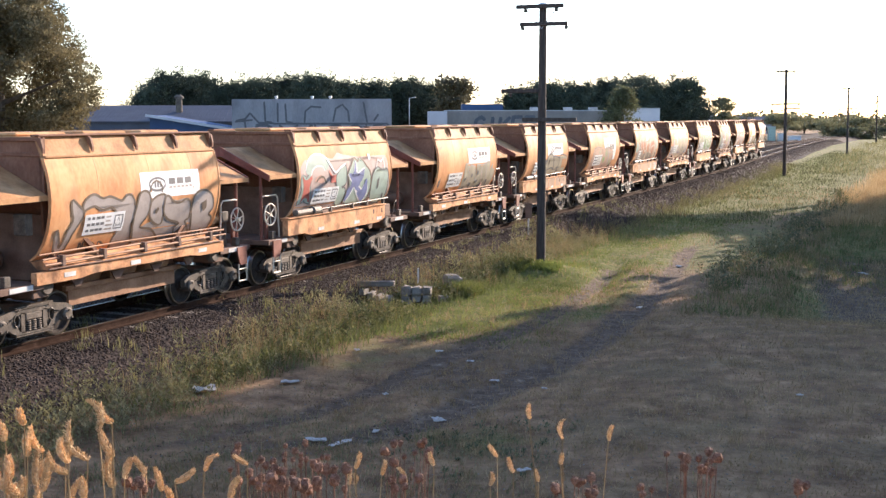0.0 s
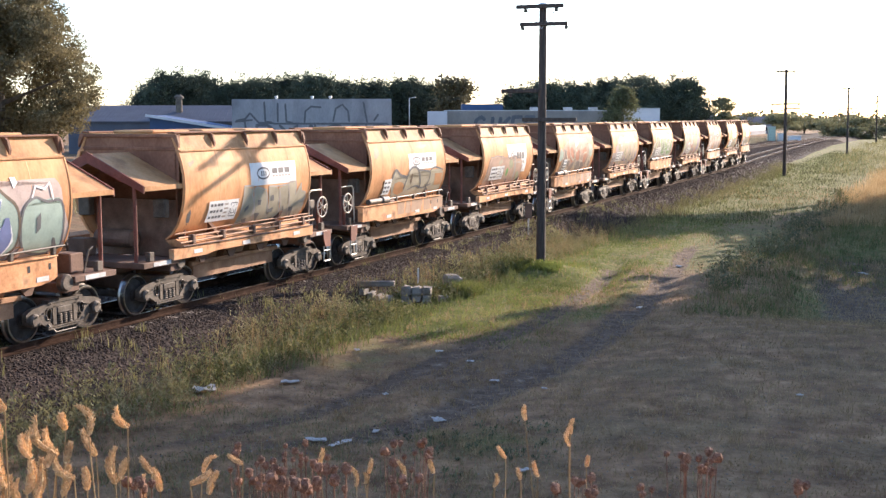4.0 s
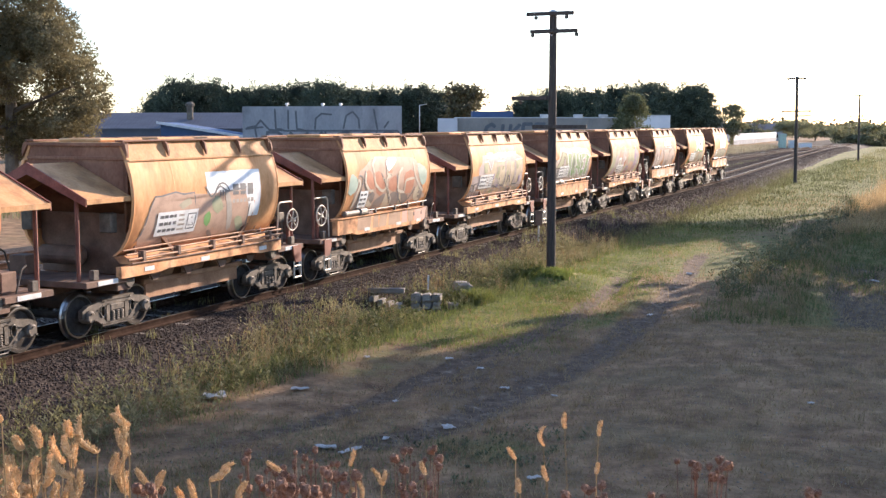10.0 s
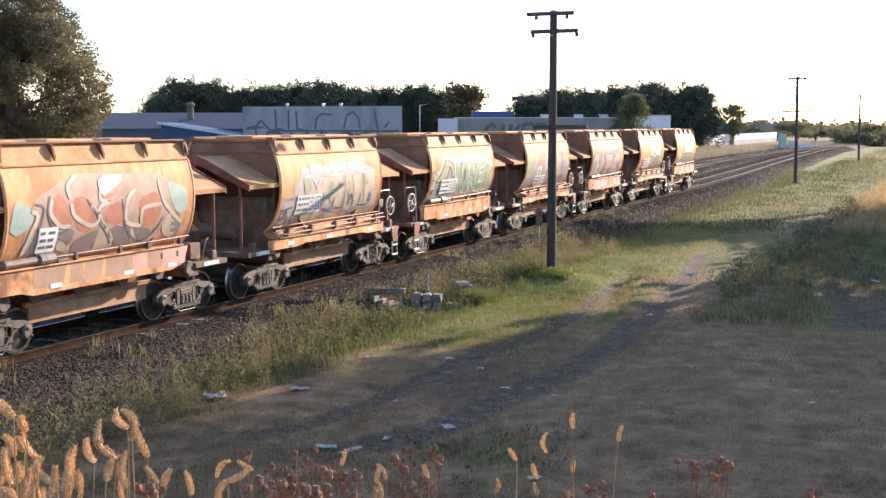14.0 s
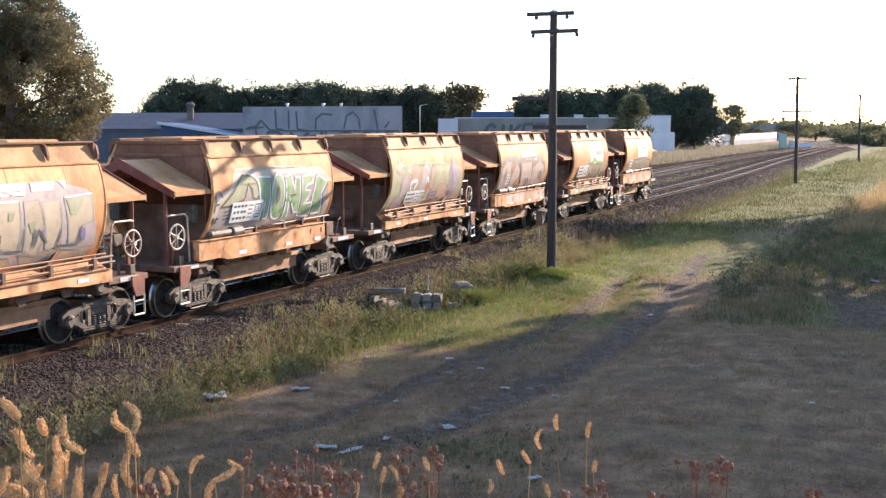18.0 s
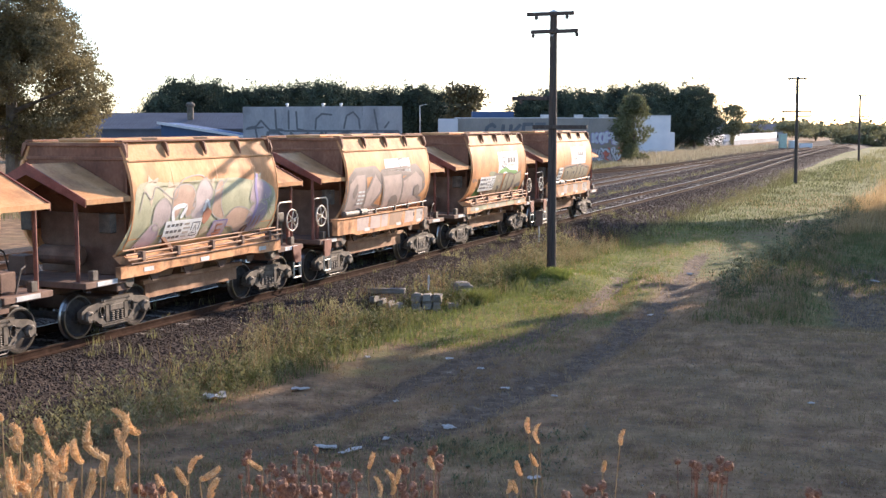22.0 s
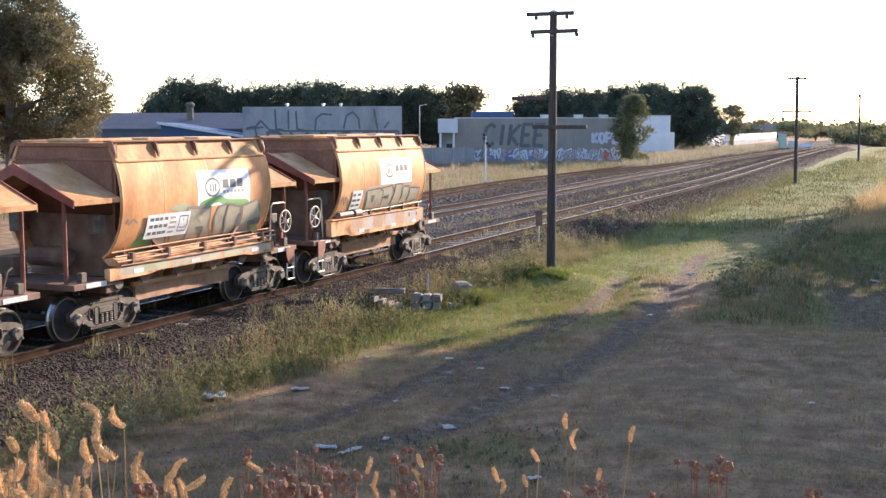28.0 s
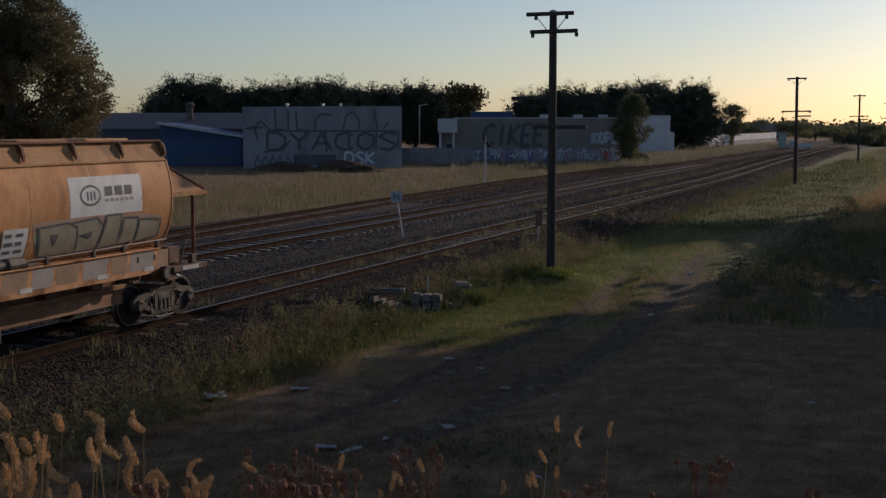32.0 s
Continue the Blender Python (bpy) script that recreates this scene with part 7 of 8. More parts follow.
        o += area("s_dgrey", 5, (0.70, 0.36), (0.72, 0.39), (0.72, 0.26))
        o += stroke("s_dgrey", 1, 0.03, (0.01, 0.31), (0.02, 0.41), (0.05, 0.30), (0.06, 0.41), (0.09, 0.30), soft=True)
        o += stroke("s_dgrey", 1, 0.03, (0.09, 0.38), (0.09, 0.26), soft=True)
        return o
    if k == 9:
        o = [("fill", "s_palesage", 0, 0, sm(((0.0, 0.0), (0.0, 0.5), (0.02, 0.74), (0.1, 0.8), (0.3, 0.74), (0.5, 0.76), (0.75, 0.74), (0.95, 0.66), (0.995, 0.4), (0.995, 0.0), (0.5, 0.0)), True))]
        for a, b, t in ((0.1, 0.06, 0.84), (0.22, 0.07, 0.78), (0.47, 0.06, 0.8), (0.83, 0.05, 0.82)):
            o.append(("fill", "s_sand", 1, 0, sc((a - b, t - 0.06), (a - b * 0.3, t - 0.2), (a, t - 0.3), (a + b * 0.3, t - 0.16), (a + b, t), (a + b * 0.25, t - 0.06), (a, t + 0.02), (a - b * 0.3, t - 0.08))))
        for c, p in (("s_lilac2", ((0.13, 0.3), (0.12, 0.52), (0.18, 0.62), (0.23, 0.5), (0.2, 0.36))), ("s_blush", ((0.23, 0.42), (0.24, 0.66), (0.3, 0.74), (0.37, 0.7), (0.38, 0.5), (0.33, 0.4), (0.3, 0.56), (0.27, 0.42))),
                     ("s_lilac2", ((0.36, 0.42), (0.39, 0.66), (0.45, 0.78), (0.5, 0.66), (0.46, 0.46), (0.42, 0.36))), ("s_blush", ((0.5, 0.46), (0.53, 0.7), (0.58, 0.74), (0.56, 0.52), (0.6, 0.34), (0.54, 0.36))),
                     ("s_blush", ((0.6, 0.28), (0.66, 0.44), (0.76, 0.42), (0.82, 0.3), (0.74, 0.12), (0.68, 0.22))), ("s_lilac", ((0.04, 0.1), (0.1, 0.34), (0.15, 0.36), (0.17, 0.2), (0.12, 0.08))),
                     ("s_lilac", ((0.78, 0.24), (0.8, 0.44), (0.9, 0.5), (0.93, 0.36), (0.88, 0.16), (0.82, 0.12))), ("s_lilac", ((0.78, 0.5), (0.82, 0.72), (0.9, 0.7), (0.95, 0.56), (0.88, 0.48)))):
            o += filled(c, "s_grey", *p, layer=2, ew=0.035)
        o += filled("s_lilac", "s_violet", (0.52, 0.12), (0.53, 0.32), (0.63, 0.32), (0.62, 0.12), layer=4, ew=0.04, round_=False)
        o += [("line", "s_rose", 6, 0.07, sc((0.6, 0.27), (0.56, 0.27), (0.56, 0.2), (0.6, 0.2), (0.6, 0.16), (0.55, 0.16)))]
        o += [("fill", "s_rose", 4, 0, sm(((0.44, 0.34), (0.45, 0.48), (0.5, 0.44), (0.47, 0.3)), True)), ("fill", "s_sand", 4, 0, oval(0.48 * U, 0.22 * V, 0.17, 0.13, 9, 0.25, 3))]
        o += [("line", "s_white", 4, 0.1, sm(((0.25, 0.36), (0.24, 0.5), (0.32, 0.52), (0.29, 0.4)))), ("line", "s_white", 4, 0.08, sm(((0.44, 0.44), (0.46, 0.56), (0.48, 0.48))))]
        o += [("line", "s_violet", 4, 0.1, sm(((0.81, 0.2), (0.84, 0.44), (0.82, 0.66), (0.84, 0.8))))]
        o += [("line", "s_rose", 5, 0.05, sc((0.81 + 0.03 * i, 0.18), (0.82 + 0.03 * i, 0.32))) for i in range(3)]
        for m in range(9):
            q = 2 * math.pi * m / 9
            o.append(("line", "s_cream", 3, 0.05, [(0.93 * U + 0.12 * math.cos(q), 0.42 * V + 0.12 * math.sin(q)), (0.93 * U + 0.34 * math.cos(q), 0.42 * V + 0.34 * math.sin(q))]))
        o += [("line", "s_dgrey", 4, 0.022, sc((0.84 + 0.022 * i, 0.06), (0.86 + 0.022 * i, 0.15), (0.855 + 0.022 * i, 0.07))) for i in range(5)]
        o += [("line", "s_grey", 3, 0.03, sm(((0.03, 0.5), (0.06, 0.7), (0.1, 0.62), (0.14, 0.74), (0.24, 0.6), (0.3, 0.78), (0.44, 0.82), (0.52, 0.64), (0.62, 0.78))))]
        return o + [(a, b, c + 2, d, e) for a, b, c, d, e in data_panel(0.2, 0.44, 0.14, 0.38, 16)]
    return []


LOOKS = ("weathered orange hopper wagon at the front with sloping canopies", "orange hopper wagon with grey bubble graffiti", "orange hopper wagon with red star and teal graffiti",
         "orange hopper wagon with white panel and grey block graffiti", "orange hopper wagon with white panel and line drawing", "orange hopper wagon with large white panel and faint graffiti",
         "orange hopper wagon with flame-like pink and teal graffiti", "hopper wagon with pale lilac and cream block graffiti", "orange hopper wagon with green and white graffiti",
         "hopper wagon with multicoloured graffiti on sage green", "orange hopper wagon with big grey outlined graffiti", "orange hopper wagon with green swoosh and grey blocks",
         "last orange hopper wagon with white panel and grey blocks")
for k, w in enumerate(WAGONS):
    side = 1 if k % 2 == 0 else -1
    w["label"] = LOOKS[k]
    sheet = [o for o in w.children if o.name.split(".")[0] == "side_sheet"][0 if side > 0 else 1]
    marks(sheet, lambda a, b, lift, sd=side: on_shell(sd, a, max(0.02, min(V - 0.02, b)), lift), art(k))
    if k == 11:
        rows = [("fill", c, 0, 0, rect(y, y + d, 1.2, 1.35)) for y, d, c in ((-2.9, 0.7, "s_khaki"), (-2.2, 0.9, "s_sage"), (-1.2, 0.8, "s_khaki"), (-0.3, 1.0, "s_khaki"), (0.8, 0.8, "s_sage"), (1.7, 1.1, "s_khaki"))]
        marks([o for o in w.children if o.name.split(".")[0] == "side_sill"][0], lambda a, b, lift: Vector((-1.448 - lift, -a, b)), rows, "sill_paint")
    if k in (4, 6, 10, 12):
        # paint that runs down over the deep sill
        rr = random.Random(k)
        y = -2.2 if k != 4 else -1.0
        rows = []
        while y < 2.2:
            d = rr.uniform(0.4, 1.1)
            rows.append(("fill", rr.choice({6: ("s_dust", "s_sage", "s_pink", "s_dust"), 10: ("s_dust", "s_bubble", "s_dust", "s_mauve")}.get(k, ("s_dust", "s_bubble", "s_dust"))), 0, 0, [(y, 1.24), (y + d * rr.uniform(0.7, 0.95), 1.24), (y + d * 0.95, 1.6), (y + rr.uniform(0, 0.12), 1.6)]))
            y += d
        marks([o for o in w.children if o.name.split(".")[0] == "box_sill"][0], lambda a, b, lift: Vector((1.458 + lift, a, b)), rows, "sill_paint")


# ---- grasses and weeds ----
def blades(name, label, mat, n, area, height, width, seed, keep=None, lean=0.35, clump=0.0, cat="grass"):
    """Bent, tapered blades over an area of the ground, as one piece of greenery."""
    r = np.random.default_rng(seed)
    x0, x1, y0, y1 = area
    if clump:
        m = max(4, n // 14)
        cx, cy = r.uniform(x0, x1, m), r.uniform(y0, y1, m)
        own = r.integers(0, m, n)
        x, y = cx[own] + r.normal(0, clump, n), cy[own] + r.normal(0, clump, n)
        hs = r.uniform(0.55, 1.3, m)[own]
    else:
        x, y = r.uniform(x0, x1, n), r.uniform(y0, y1, n)
        hs = np.ones(n)
    if keep is not None:
        ok = keep(x, y) > r.random(n)
        x, y, hs = x[ok], y[ok], hs[ok]
    n = len(x)
    z = ground_z(x, y) - 0.01
    h = r.uniform(*height, n) * hs
    a = r.uniform(0, 2 * np.pi, n)
    la, ll = r.uniform(0, 2 * np.pi, n), h * lean * r.uniform(0.2, 1.3, n)
    wx, wy = np.cos(a) * width / 2, np.sin(a) * width / 2
    dx, dy = np.cos(la) * ll, np.sin(la) * ll
    P = []
    for f, k, w in ((0, 0, 1.0), (0.55, 0.3, 0.8), (1.0, 1.0, 0.15)):
        for s in (-1, 1):
            P.append(np.stack([x + dx * k + s * wx * w, y + dy * k + s * wy * w, z + h * f], -1))
    vs = np.stack(P, 1).reshape(-1, 3)
    b = np.arange(n)[:, None] * 6
    fs = np.concatenate([b + np.array([0, 1, 3, 2]), b + np.array([2, 3, 5, 4])])
    ob = link_mesh(name, mesh_np(name, vs, fs), M[mat])
    return tagged(ob, label, cat, kind="stuff")


def bd(y):
    return np.interp(y, BEND_Y, BEND_X)


def near_path(x, y):
    a = (1 - sstep(np.abs(x - rut_near(y)), 0.2, 0.6)) * (1 - sstep(y, 42, 50))
    b = (1 - sstep(np.abs(x - rut_far(y)), 0.15, 0.5)) * (1 - sstep(y, 37, 41))
    return 1 - 0.8 * np.maximum(a, b)


def leafy(name, label, mat, n, area, height, size, seed, keep=None, leaves=22, clump=0.3, cat="weeds"):
    """Low branching weeds: short leaves set round each plant's stem, as one piece of greenery."""
    r = np.random.default_rng(seed)
    x0, x1, y0, y1 = area
    m = max(4, n // 6)
    own = r.integers(0, m, n)
    x = r.uniform(x0, x1, m)[own] + r.normal(0, clump, n)
    y = r.uniform(y0, y1, m)[own] + r.normal(0, clump, n)
    h = r.uniform(*height, n) * r.uniform(0.6, 1.25, m)[own]
    if keep is not None:
        ok = keep(x, y) > r.random(n)
        x, y, h = x[ok], y[ok], h[ok]
    k = len(x)
    f = r.random((k, leaves)) ** 0.8
    a = r.uniform(0, 6.28, (k, leaves))
    rad = h[:, None] * (0.5 - 0.38 * f) * r.uniform(0.2, 1.0, (k, leaves))
    lean = r.normal(0, 0.12, (2, k, 1)) * h[:, None] * f
    px, py = x[:, None] + rad * np.cos(a) + lean[0], y[:, None] + rad * np.sin(a) + lean[1]
    pz = (ground_z(x, y) - 0.01)[:, None] + h[:, None] * (0.05 + 0.95 * f)
    s = size * r.uniform(0.6, 1.3, (k, leaves))
    up = r.uniform(0.2, 1.3, (k, leaves))
    c = np.stack([px, py, pz], -1)
    d = np.stack([np.cos(a), np.sin(a), up], -1) * s[..., None]
    w = np.stack([-np.sin(a), np.cos(a), r.uniform(-0.4, 0.4, (k, leaves))], -1) * s[..., None] * 0.3
    vs = np.stack([c, c + d * 0.5 + w, c + d * 1.1, c + d * 0.5 - w], 2).reshape(-1, 3)
    fs = np.arange(k * leaves)[:, None] * 4 + np.arange(4)
    ob = link_mesh(name, mesh_np(name, vs, fs), M[mat])
    return tagged(ob, label, cat, kind="stuff")


bare = lambda x, y: 1 - np.exp(-((x - 4.0) / 0.6) ** 4 - ((y - 28.3) / 0.9) ** 4)
band = lambda x, y: (1 - np.abs(x - 3.75 + 0.4 * sstep(y, 17, 26) - 0.35 * rumple(x, y)) / 1.35).clip(0, 1) ** 0.8 * bare(x, y)
blades("trackside_weeds", "tall grey-green weeds along the ballast edge", "grass_weed", 34000, (1.2, 5.4, 12, 46), (0.08, 0.34), 0.007, 1, band, 0.6, 0.1)
leafy("leafy_trackside_weeds", "leafy grey-green weeds on the ballast slope", "grass_weed", 3400, (1.6, 5.0, 13, 46), (0.15, 0.55), 0.05, 51, band)
leafy("fresh_leafy_weeds", "fresh green leafy weeds along the slope foot", "bush", 1700, (2.6, 5.2, 18, 36), (0.15, 0.5), 0.055, 52, lambda x, y: (1 - np.abs(x - 3.9 - 0.3 * rumple(x, y)) / 0.9).clip(0, 1) * bare(x, y))
hedge = lambda x, y: (1 - np.abs(x - 10.55 - 0.036 * (y - 36) - 0.3 * rumple(1.5 * x, 1.5 * y)) / 0.95).clip(0, 1) ** 0.7
leafy("hollow_leafy_weeds", "tall leafy weeds on the edge of the hollow", "wattle", 1500, (9.4, 13.4, 33, 76), (0.2, 0.7), 0.07, 53, hedge, 26)
leafy("hollow_pale_weeds", "pale flowering weeds along the hollow", "grass_dry", 420, (9.6, 13.2, 33, 60), (0.25, 0.65), 0.05, 54, hedge, 16)
blades("trackside_weed_stems", "dry pale stems among the trackside weeds", "grass_dry", 7500, (1.2, 5.0, 17, 48), (0.25, 0.7), 0.0065, 2, band, 0.4, 0.09)
blades("low_trackside_weeds", "low leafy weeds on the ballast slope", "bush", 14000, (1.4, 5.2, 16, 44), (0.06, 0.24), 0.014, 19, band, 0.9, 0.12)
blades("green_weeds", "fresh green weeds below the ballast edge", "bush", 9000, (3.0, 5.4, 19, 34), (0.08, 0.34), 0.016, 3, lambda x, y: (1 - np.abs(x - 4.2) / 1.1).clip(0, 1) * bare(x, y), 0.5, 0.14)
blades("ballast_weeds", "sparse weeds growing through the ballast", "grass_weed", 2600, (-1.6, 2.4, 12, 60), (0.1, 0.3), 0.014, 4, None, 0.4, 0.1)
blades("green_grass", "short lush green grass beside the line", "grass_green", 90000, (3.6, 10.5, 24, 58), (0.04, 0.13), 0.013, 5, lambda x, y: sstep(x, 3.2, 4.6) * (1 - sstep(x + 0.6 * rumple(1.7 * x, 1.7 * y), 6.8, 9.4)) * near_path(x, y) * (0.35 + 0.65 * sstep(rumple(2.3 * x, 2.3 * y), -0.6, 0.5)), 0.6, 0.2)
blades("far_verge_weeds", "dull rough grass beside the far line", "grass_verge", 26000, (3.0, 15, 56, 180), (0.08, 0.24), 0.026, 61, lambda x, y: sstep(x - bd(y), 3, 4.5) * (1 - sstep(x - bd(y) + rumple(x, y), 9, 13)), 0.6, 0.4)
blades("far_green_grass", "green verge grass beside the far line", "grass_verge", 15000, (3.0, 14, 56, 170), (0.06, 0.17), 0.03, 6, lambda x, y: sstep(x - bd(y), 3, 4.5) * (1 - sstep(x - bd(y) + rumple(x, y), 7, 12)), 0.6)
blades("dry_grass", "short dry brown grass on the trodden field", "grass_dry", 110000, (5, 18, 12, 34), (0.025, 0.085), 0.011, 7, lambda x, y: near_path(x, y) * 0.75 * sstep(x, 5, 7), 0.9, 0.2)
blades("dry_tufts", "dry straw tufts scattered on the field", "grass_dry", 9000, (4.5, 18, 12, 32), (0.06, 0.2), 0.008, 20, None, 0.8, 0.05)
blades("field_grass", "short mixed green grass on the trodden field", "grass_weed", 9000, (4, 18, 11, 34), (0.02, 0.08), 0.011, 8, lambda x, y: near_path(x, y) * sstep(rumple(x, y), -0.3, 0.7), 0.8, 0.22)
leafy("bank_leafy_weeds", "low dull leafy weeds at the foot of the bank", "wattle", 420, (8.2, 12.2, 13.5, 18.5), (0.04, 0.16), 0.035, 55, lambda x, y: np.exp(-(((x - 10.3) / 1.3) ** 2 + ((y - 16.4) / 1.3) ** 2)), 18)
blades("bank_grass", "rough grass on the foot of the bank", "grass_weed", 16000, (3.6, 14, 6, 17), (0.03, 0.13), 0.012, 9, lambda x, y: 1 - sstep(x + 0.6 * rumple(x, y), 10.6, 12.2), 0.6, 0.18)
hollow = lambda x, y: sstep(x + 0.5 * rumple(x, y), 10.3, 11.3) * (1 - sstep(x + 0.5 * rumple(y, x), 12.6, 14.0) * (1 - sstep(y, 38, 44)))
blades("hollow_weeds", "rough green weeds in the hollow", "grass_verge", 20000, (9.9, 16.5, 29.8, 60), (0.08, 0.28), 0.016, 10, hollow, 0.6, 0.16)
blades("hollow_dry_weeds", "dry stalks standing in the hollow weeds", "grass_dry", 6000, (9.8, 16.5, 30.5, 54), (0.12, 0.42), 0.01, 11, hollow, 0.4, 0.12)
blades("hollow_low_grass", "low dull grass on the floor of the hollow", "grass_dry", 12000, (11.5, 17, 30, 46), (0.03, 0.12), 0.014, 18, None, 0.8, 0.2)
blades("golden_grass", "tall golden dry grass on the far field", "grass_dry", 30000, (9.5, 18, 56, 125), (0.25, 0.65), 0.022, 12, lambda x, y: sstep(x + 0.8 * rumple(x, y), 10.8, 13.5), 0.35, 0.35)
blades("verge_dry_grass", "patchy straw grass on the verge", "grass_dry", 8000, (4, 13, 34, 90), (0.05, 0.2), 0.016, 13, lambda x, y: sstep(rumple(x, y), 0.0, 0.8) * near_path(x, y), 0.5, 0.3)
blades("far_trackside_weeds", "rough weeds along the far ballast edge", "grass_weed", 22000, (1.5, 6.5, 44, 130), (0.12, 0.42), 0.02, 31, lambda x, y: (1 - np.abs(x - bd(y) - 3.6 - 0.4 * rumple(x, y)) / 1.5).clip(0, 1), 0.5, 0.25)
blades("far_field_grass", "dull grass over the distant field", "grass_far", 34000, (1, 45, 105, 320), (0.2, 0.6), 0.06, 62, lambda x, y: sstep(x - bd(y), 6.5, 9.5), 0.4, 0.8)
left_ok = lambda x, y: 1 - sstep(x, -16.0, -14.2)
blades("yard_grass", "rank dry grass in front of the buildings", "grass_straw", 24000, (-48, -14, 45, 128), (0.15, 0.6), 0.028, 14, lambda x, y: left_ok(x, y) * (0.25 + 0.75 * sstep(rumple(0.9 * x, 0.9 * y), -0.2, 0.6)), 0.5, 0.35)
blades("yard_weeds", "dull green weeds in front of the buildings", "grass_weed", 52000, (-50, -13.5, 45, 135), (0.15, 0.65), 0.03, 15, lambda x, y: left_ok(x, y) * sstep(rumple(0.6 * x, 0.6 * y), -0.9, 0.3), 0.35, 0.5)
blades("far_yard_grass", "dry grass along the far sidings", "grass_straw", 30000, (-34, -8, 118, 240), (0.2, 0.75), 0.05, 16, lambda x, y: 1 - sstep(x, -13.5, -10), 0.35, 0.7)
blades("between_tracks_grass", "low weeds between the two lines", "grass_weed", 3500, (-5.2, -2.0, 48, 150), (0.08, 0.3), 0.03, 17, lambda x, y: 1 - (np.abs(x - bd(y) + 3.6) / 0.9).clip(0, 1), 0.5, 0.3)


# ---- loose ballast stones ----
def stones(name, label, n, area, size, seed, keep=None, mat="ballast"):
    r = np.random.default_rng(seed)
    x, y = r.uniform(area[0], area[1], n), r.uniform(area[2], area[3], n)
    if keep is not None:
        ok = keep(x, y) > r.random(n)
        x, y = x[ok], y[ok]
    n = len(x)
    z = ground_z(x, y)
    base = np.array([(1, 0, 0), (0, 1, 0), (-1, 0, 0), (0, -1, 0), (0, 0, 0.8), (0, 0, -0.8)])
    s = r.uniform(*size, n)[:, None, None] / 2
    v = base[None] * r.uniform(0.6, 1.25, (n, 6, 3)) * s
    a = r.uniform(0, 6.28, n)
    c, q = np.cos(a)[:, None], np.sin(a)[:, None]
    v = np.stack([v[..., 0] * c - v[..., 1] * q, v[..., 0] * q + v[..., 1] * c, v[..., 2]], -1)
    v += np.stack([x, y, z], -1)[:, None]
    f = np.array([(0, 1, 4), (1, 2, 4), (2, 3, 4), (3, 0, 4), (1, 0, 5), (2, 1, 5), (3, 2, 5), (0, 3, 5)])
    fs = (np.arange(n)[:, None, None] * 6 + f[None]).reshape(-1, 3)
    tagged(link_mesh(name, mesh_np(name, v.reshape(-1, 3), fs), M[mat]), label, "stones", kind="stuff")


stones("near_ballast_stones", "dark crushed rock ballast on the near shoulder", 26000, (0.9, 3.6, 12, 42), (0.03, 0.075), 21, lambda x, y: 1 - sstep(x, 2.7, 3.5))
stones("far_ballast_stones", "dark crushed rock on the far shoulder", 26000, (0.9, 4.0, 41, 110), (0.05, 0.11), 26, lambda x, y: (1 - sstep(x - bd(y), 3.0, 3.9)) * (1 - sstep(y, 62, 108)))
stones("between_rail_stones", "dark crushed rock between the rails", 16000, (-2.6, 0.9, 14, 60), (0.035, 0.08), 22)
stones("second_line_stones", "blue-grey ballast under the second line", 26000, (-9.5, -2.6, 24, 90), (0.05, 0.11), 23, None, "grey_ballast")
stones("field_pebbles", "small pale pebbles and crumbs over the field", 5000, (4, 18, 12, 34), (0.015, 0.045), 25, None, "stone")
stones("rut_clods", "brown clods of earth along the wheel ruts", 6500, (4, 12, 14, 48), (0.02, 0.055), 28, lambda x, y: np.maximum(1 - sstep(np.abs(x - rut_near(y)), 0.1, 0.9), 1 - sstep(np.abs(x - rut_far(y)), 0.1, 0.7)), "soil")
stones("path_stones", "pale pebbles on the dirt track", 2600, (4, 12, 14, 48), (0.02, 0.06), 24, lambda x, y: 1 - sstep(np.abs(x - rut_near(y)), 0.2, 0.9), "stone")

stones("distant_ballast_stones", "dark crushed rock under the distant lines", 70000, (-18, 4.5, 60, 240), (0.1, 0.22), 27, lambda x, y: sstep(x - bd(y), -15.5, -14.5) * (1 - sstep(x - bd(y), 2.6, 3.6)))


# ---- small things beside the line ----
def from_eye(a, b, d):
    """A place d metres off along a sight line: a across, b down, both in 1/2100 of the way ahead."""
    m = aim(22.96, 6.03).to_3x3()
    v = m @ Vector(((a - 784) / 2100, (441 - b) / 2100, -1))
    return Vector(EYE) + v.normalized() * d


# signal with small lamp heads
sg = thing("railway_signal", pose(-15.9, 84.6, gz(-15.9, 84.6) - 0.05, 0, 0, FACE), "white railway signal post with small dark lamp heads", "signal")
part("post", pipe([(0, 0, 0), (0, 0, 3.7)], 0.06, 10), M["white_paint"], sg)
part("base", boxes((-0.2, 0.2, -0.2, 0.2, 0, 0.35), bev=0.03), M["white_paint"], sg)
for x, z in ((-0.12, 3.55), (-0.12, 3.85), (0.14, 3.2), (0.3, 3.0)):
    part("lamp_head", lathe([(0.1, -0.14), (0.13, -0.1), (0.13, 0.1), (0.09, 0.14)], "x", 12), M["black"], sg).matrix_basis = pose(x, -0.08, z, 0, 0, 90)
part("lamp_bracket", pipe([(-0.12, 0, 3.6), (0.3, 0, 3.05)], 0.025, 6), M["galv"], sg)

# letter board on a leaning post
nb = thing("letter_board", pose(-3.55, 43.1, gz(-3.55, 43.1), 0, -9, FACE - 6), "small pale board with dark letter N on a leaning post", "sign")
part("post", pipe([(0, 0, 0), (0, 0, 1.75)], 0.035, 8), M["galv"], nb)
bd_ = part("board", boxes((-0.22, 0.22, -0.06, -0.035, 1.45, 1.88), bev=0.008), M["sign_blue"], nb, "faded pale square board")
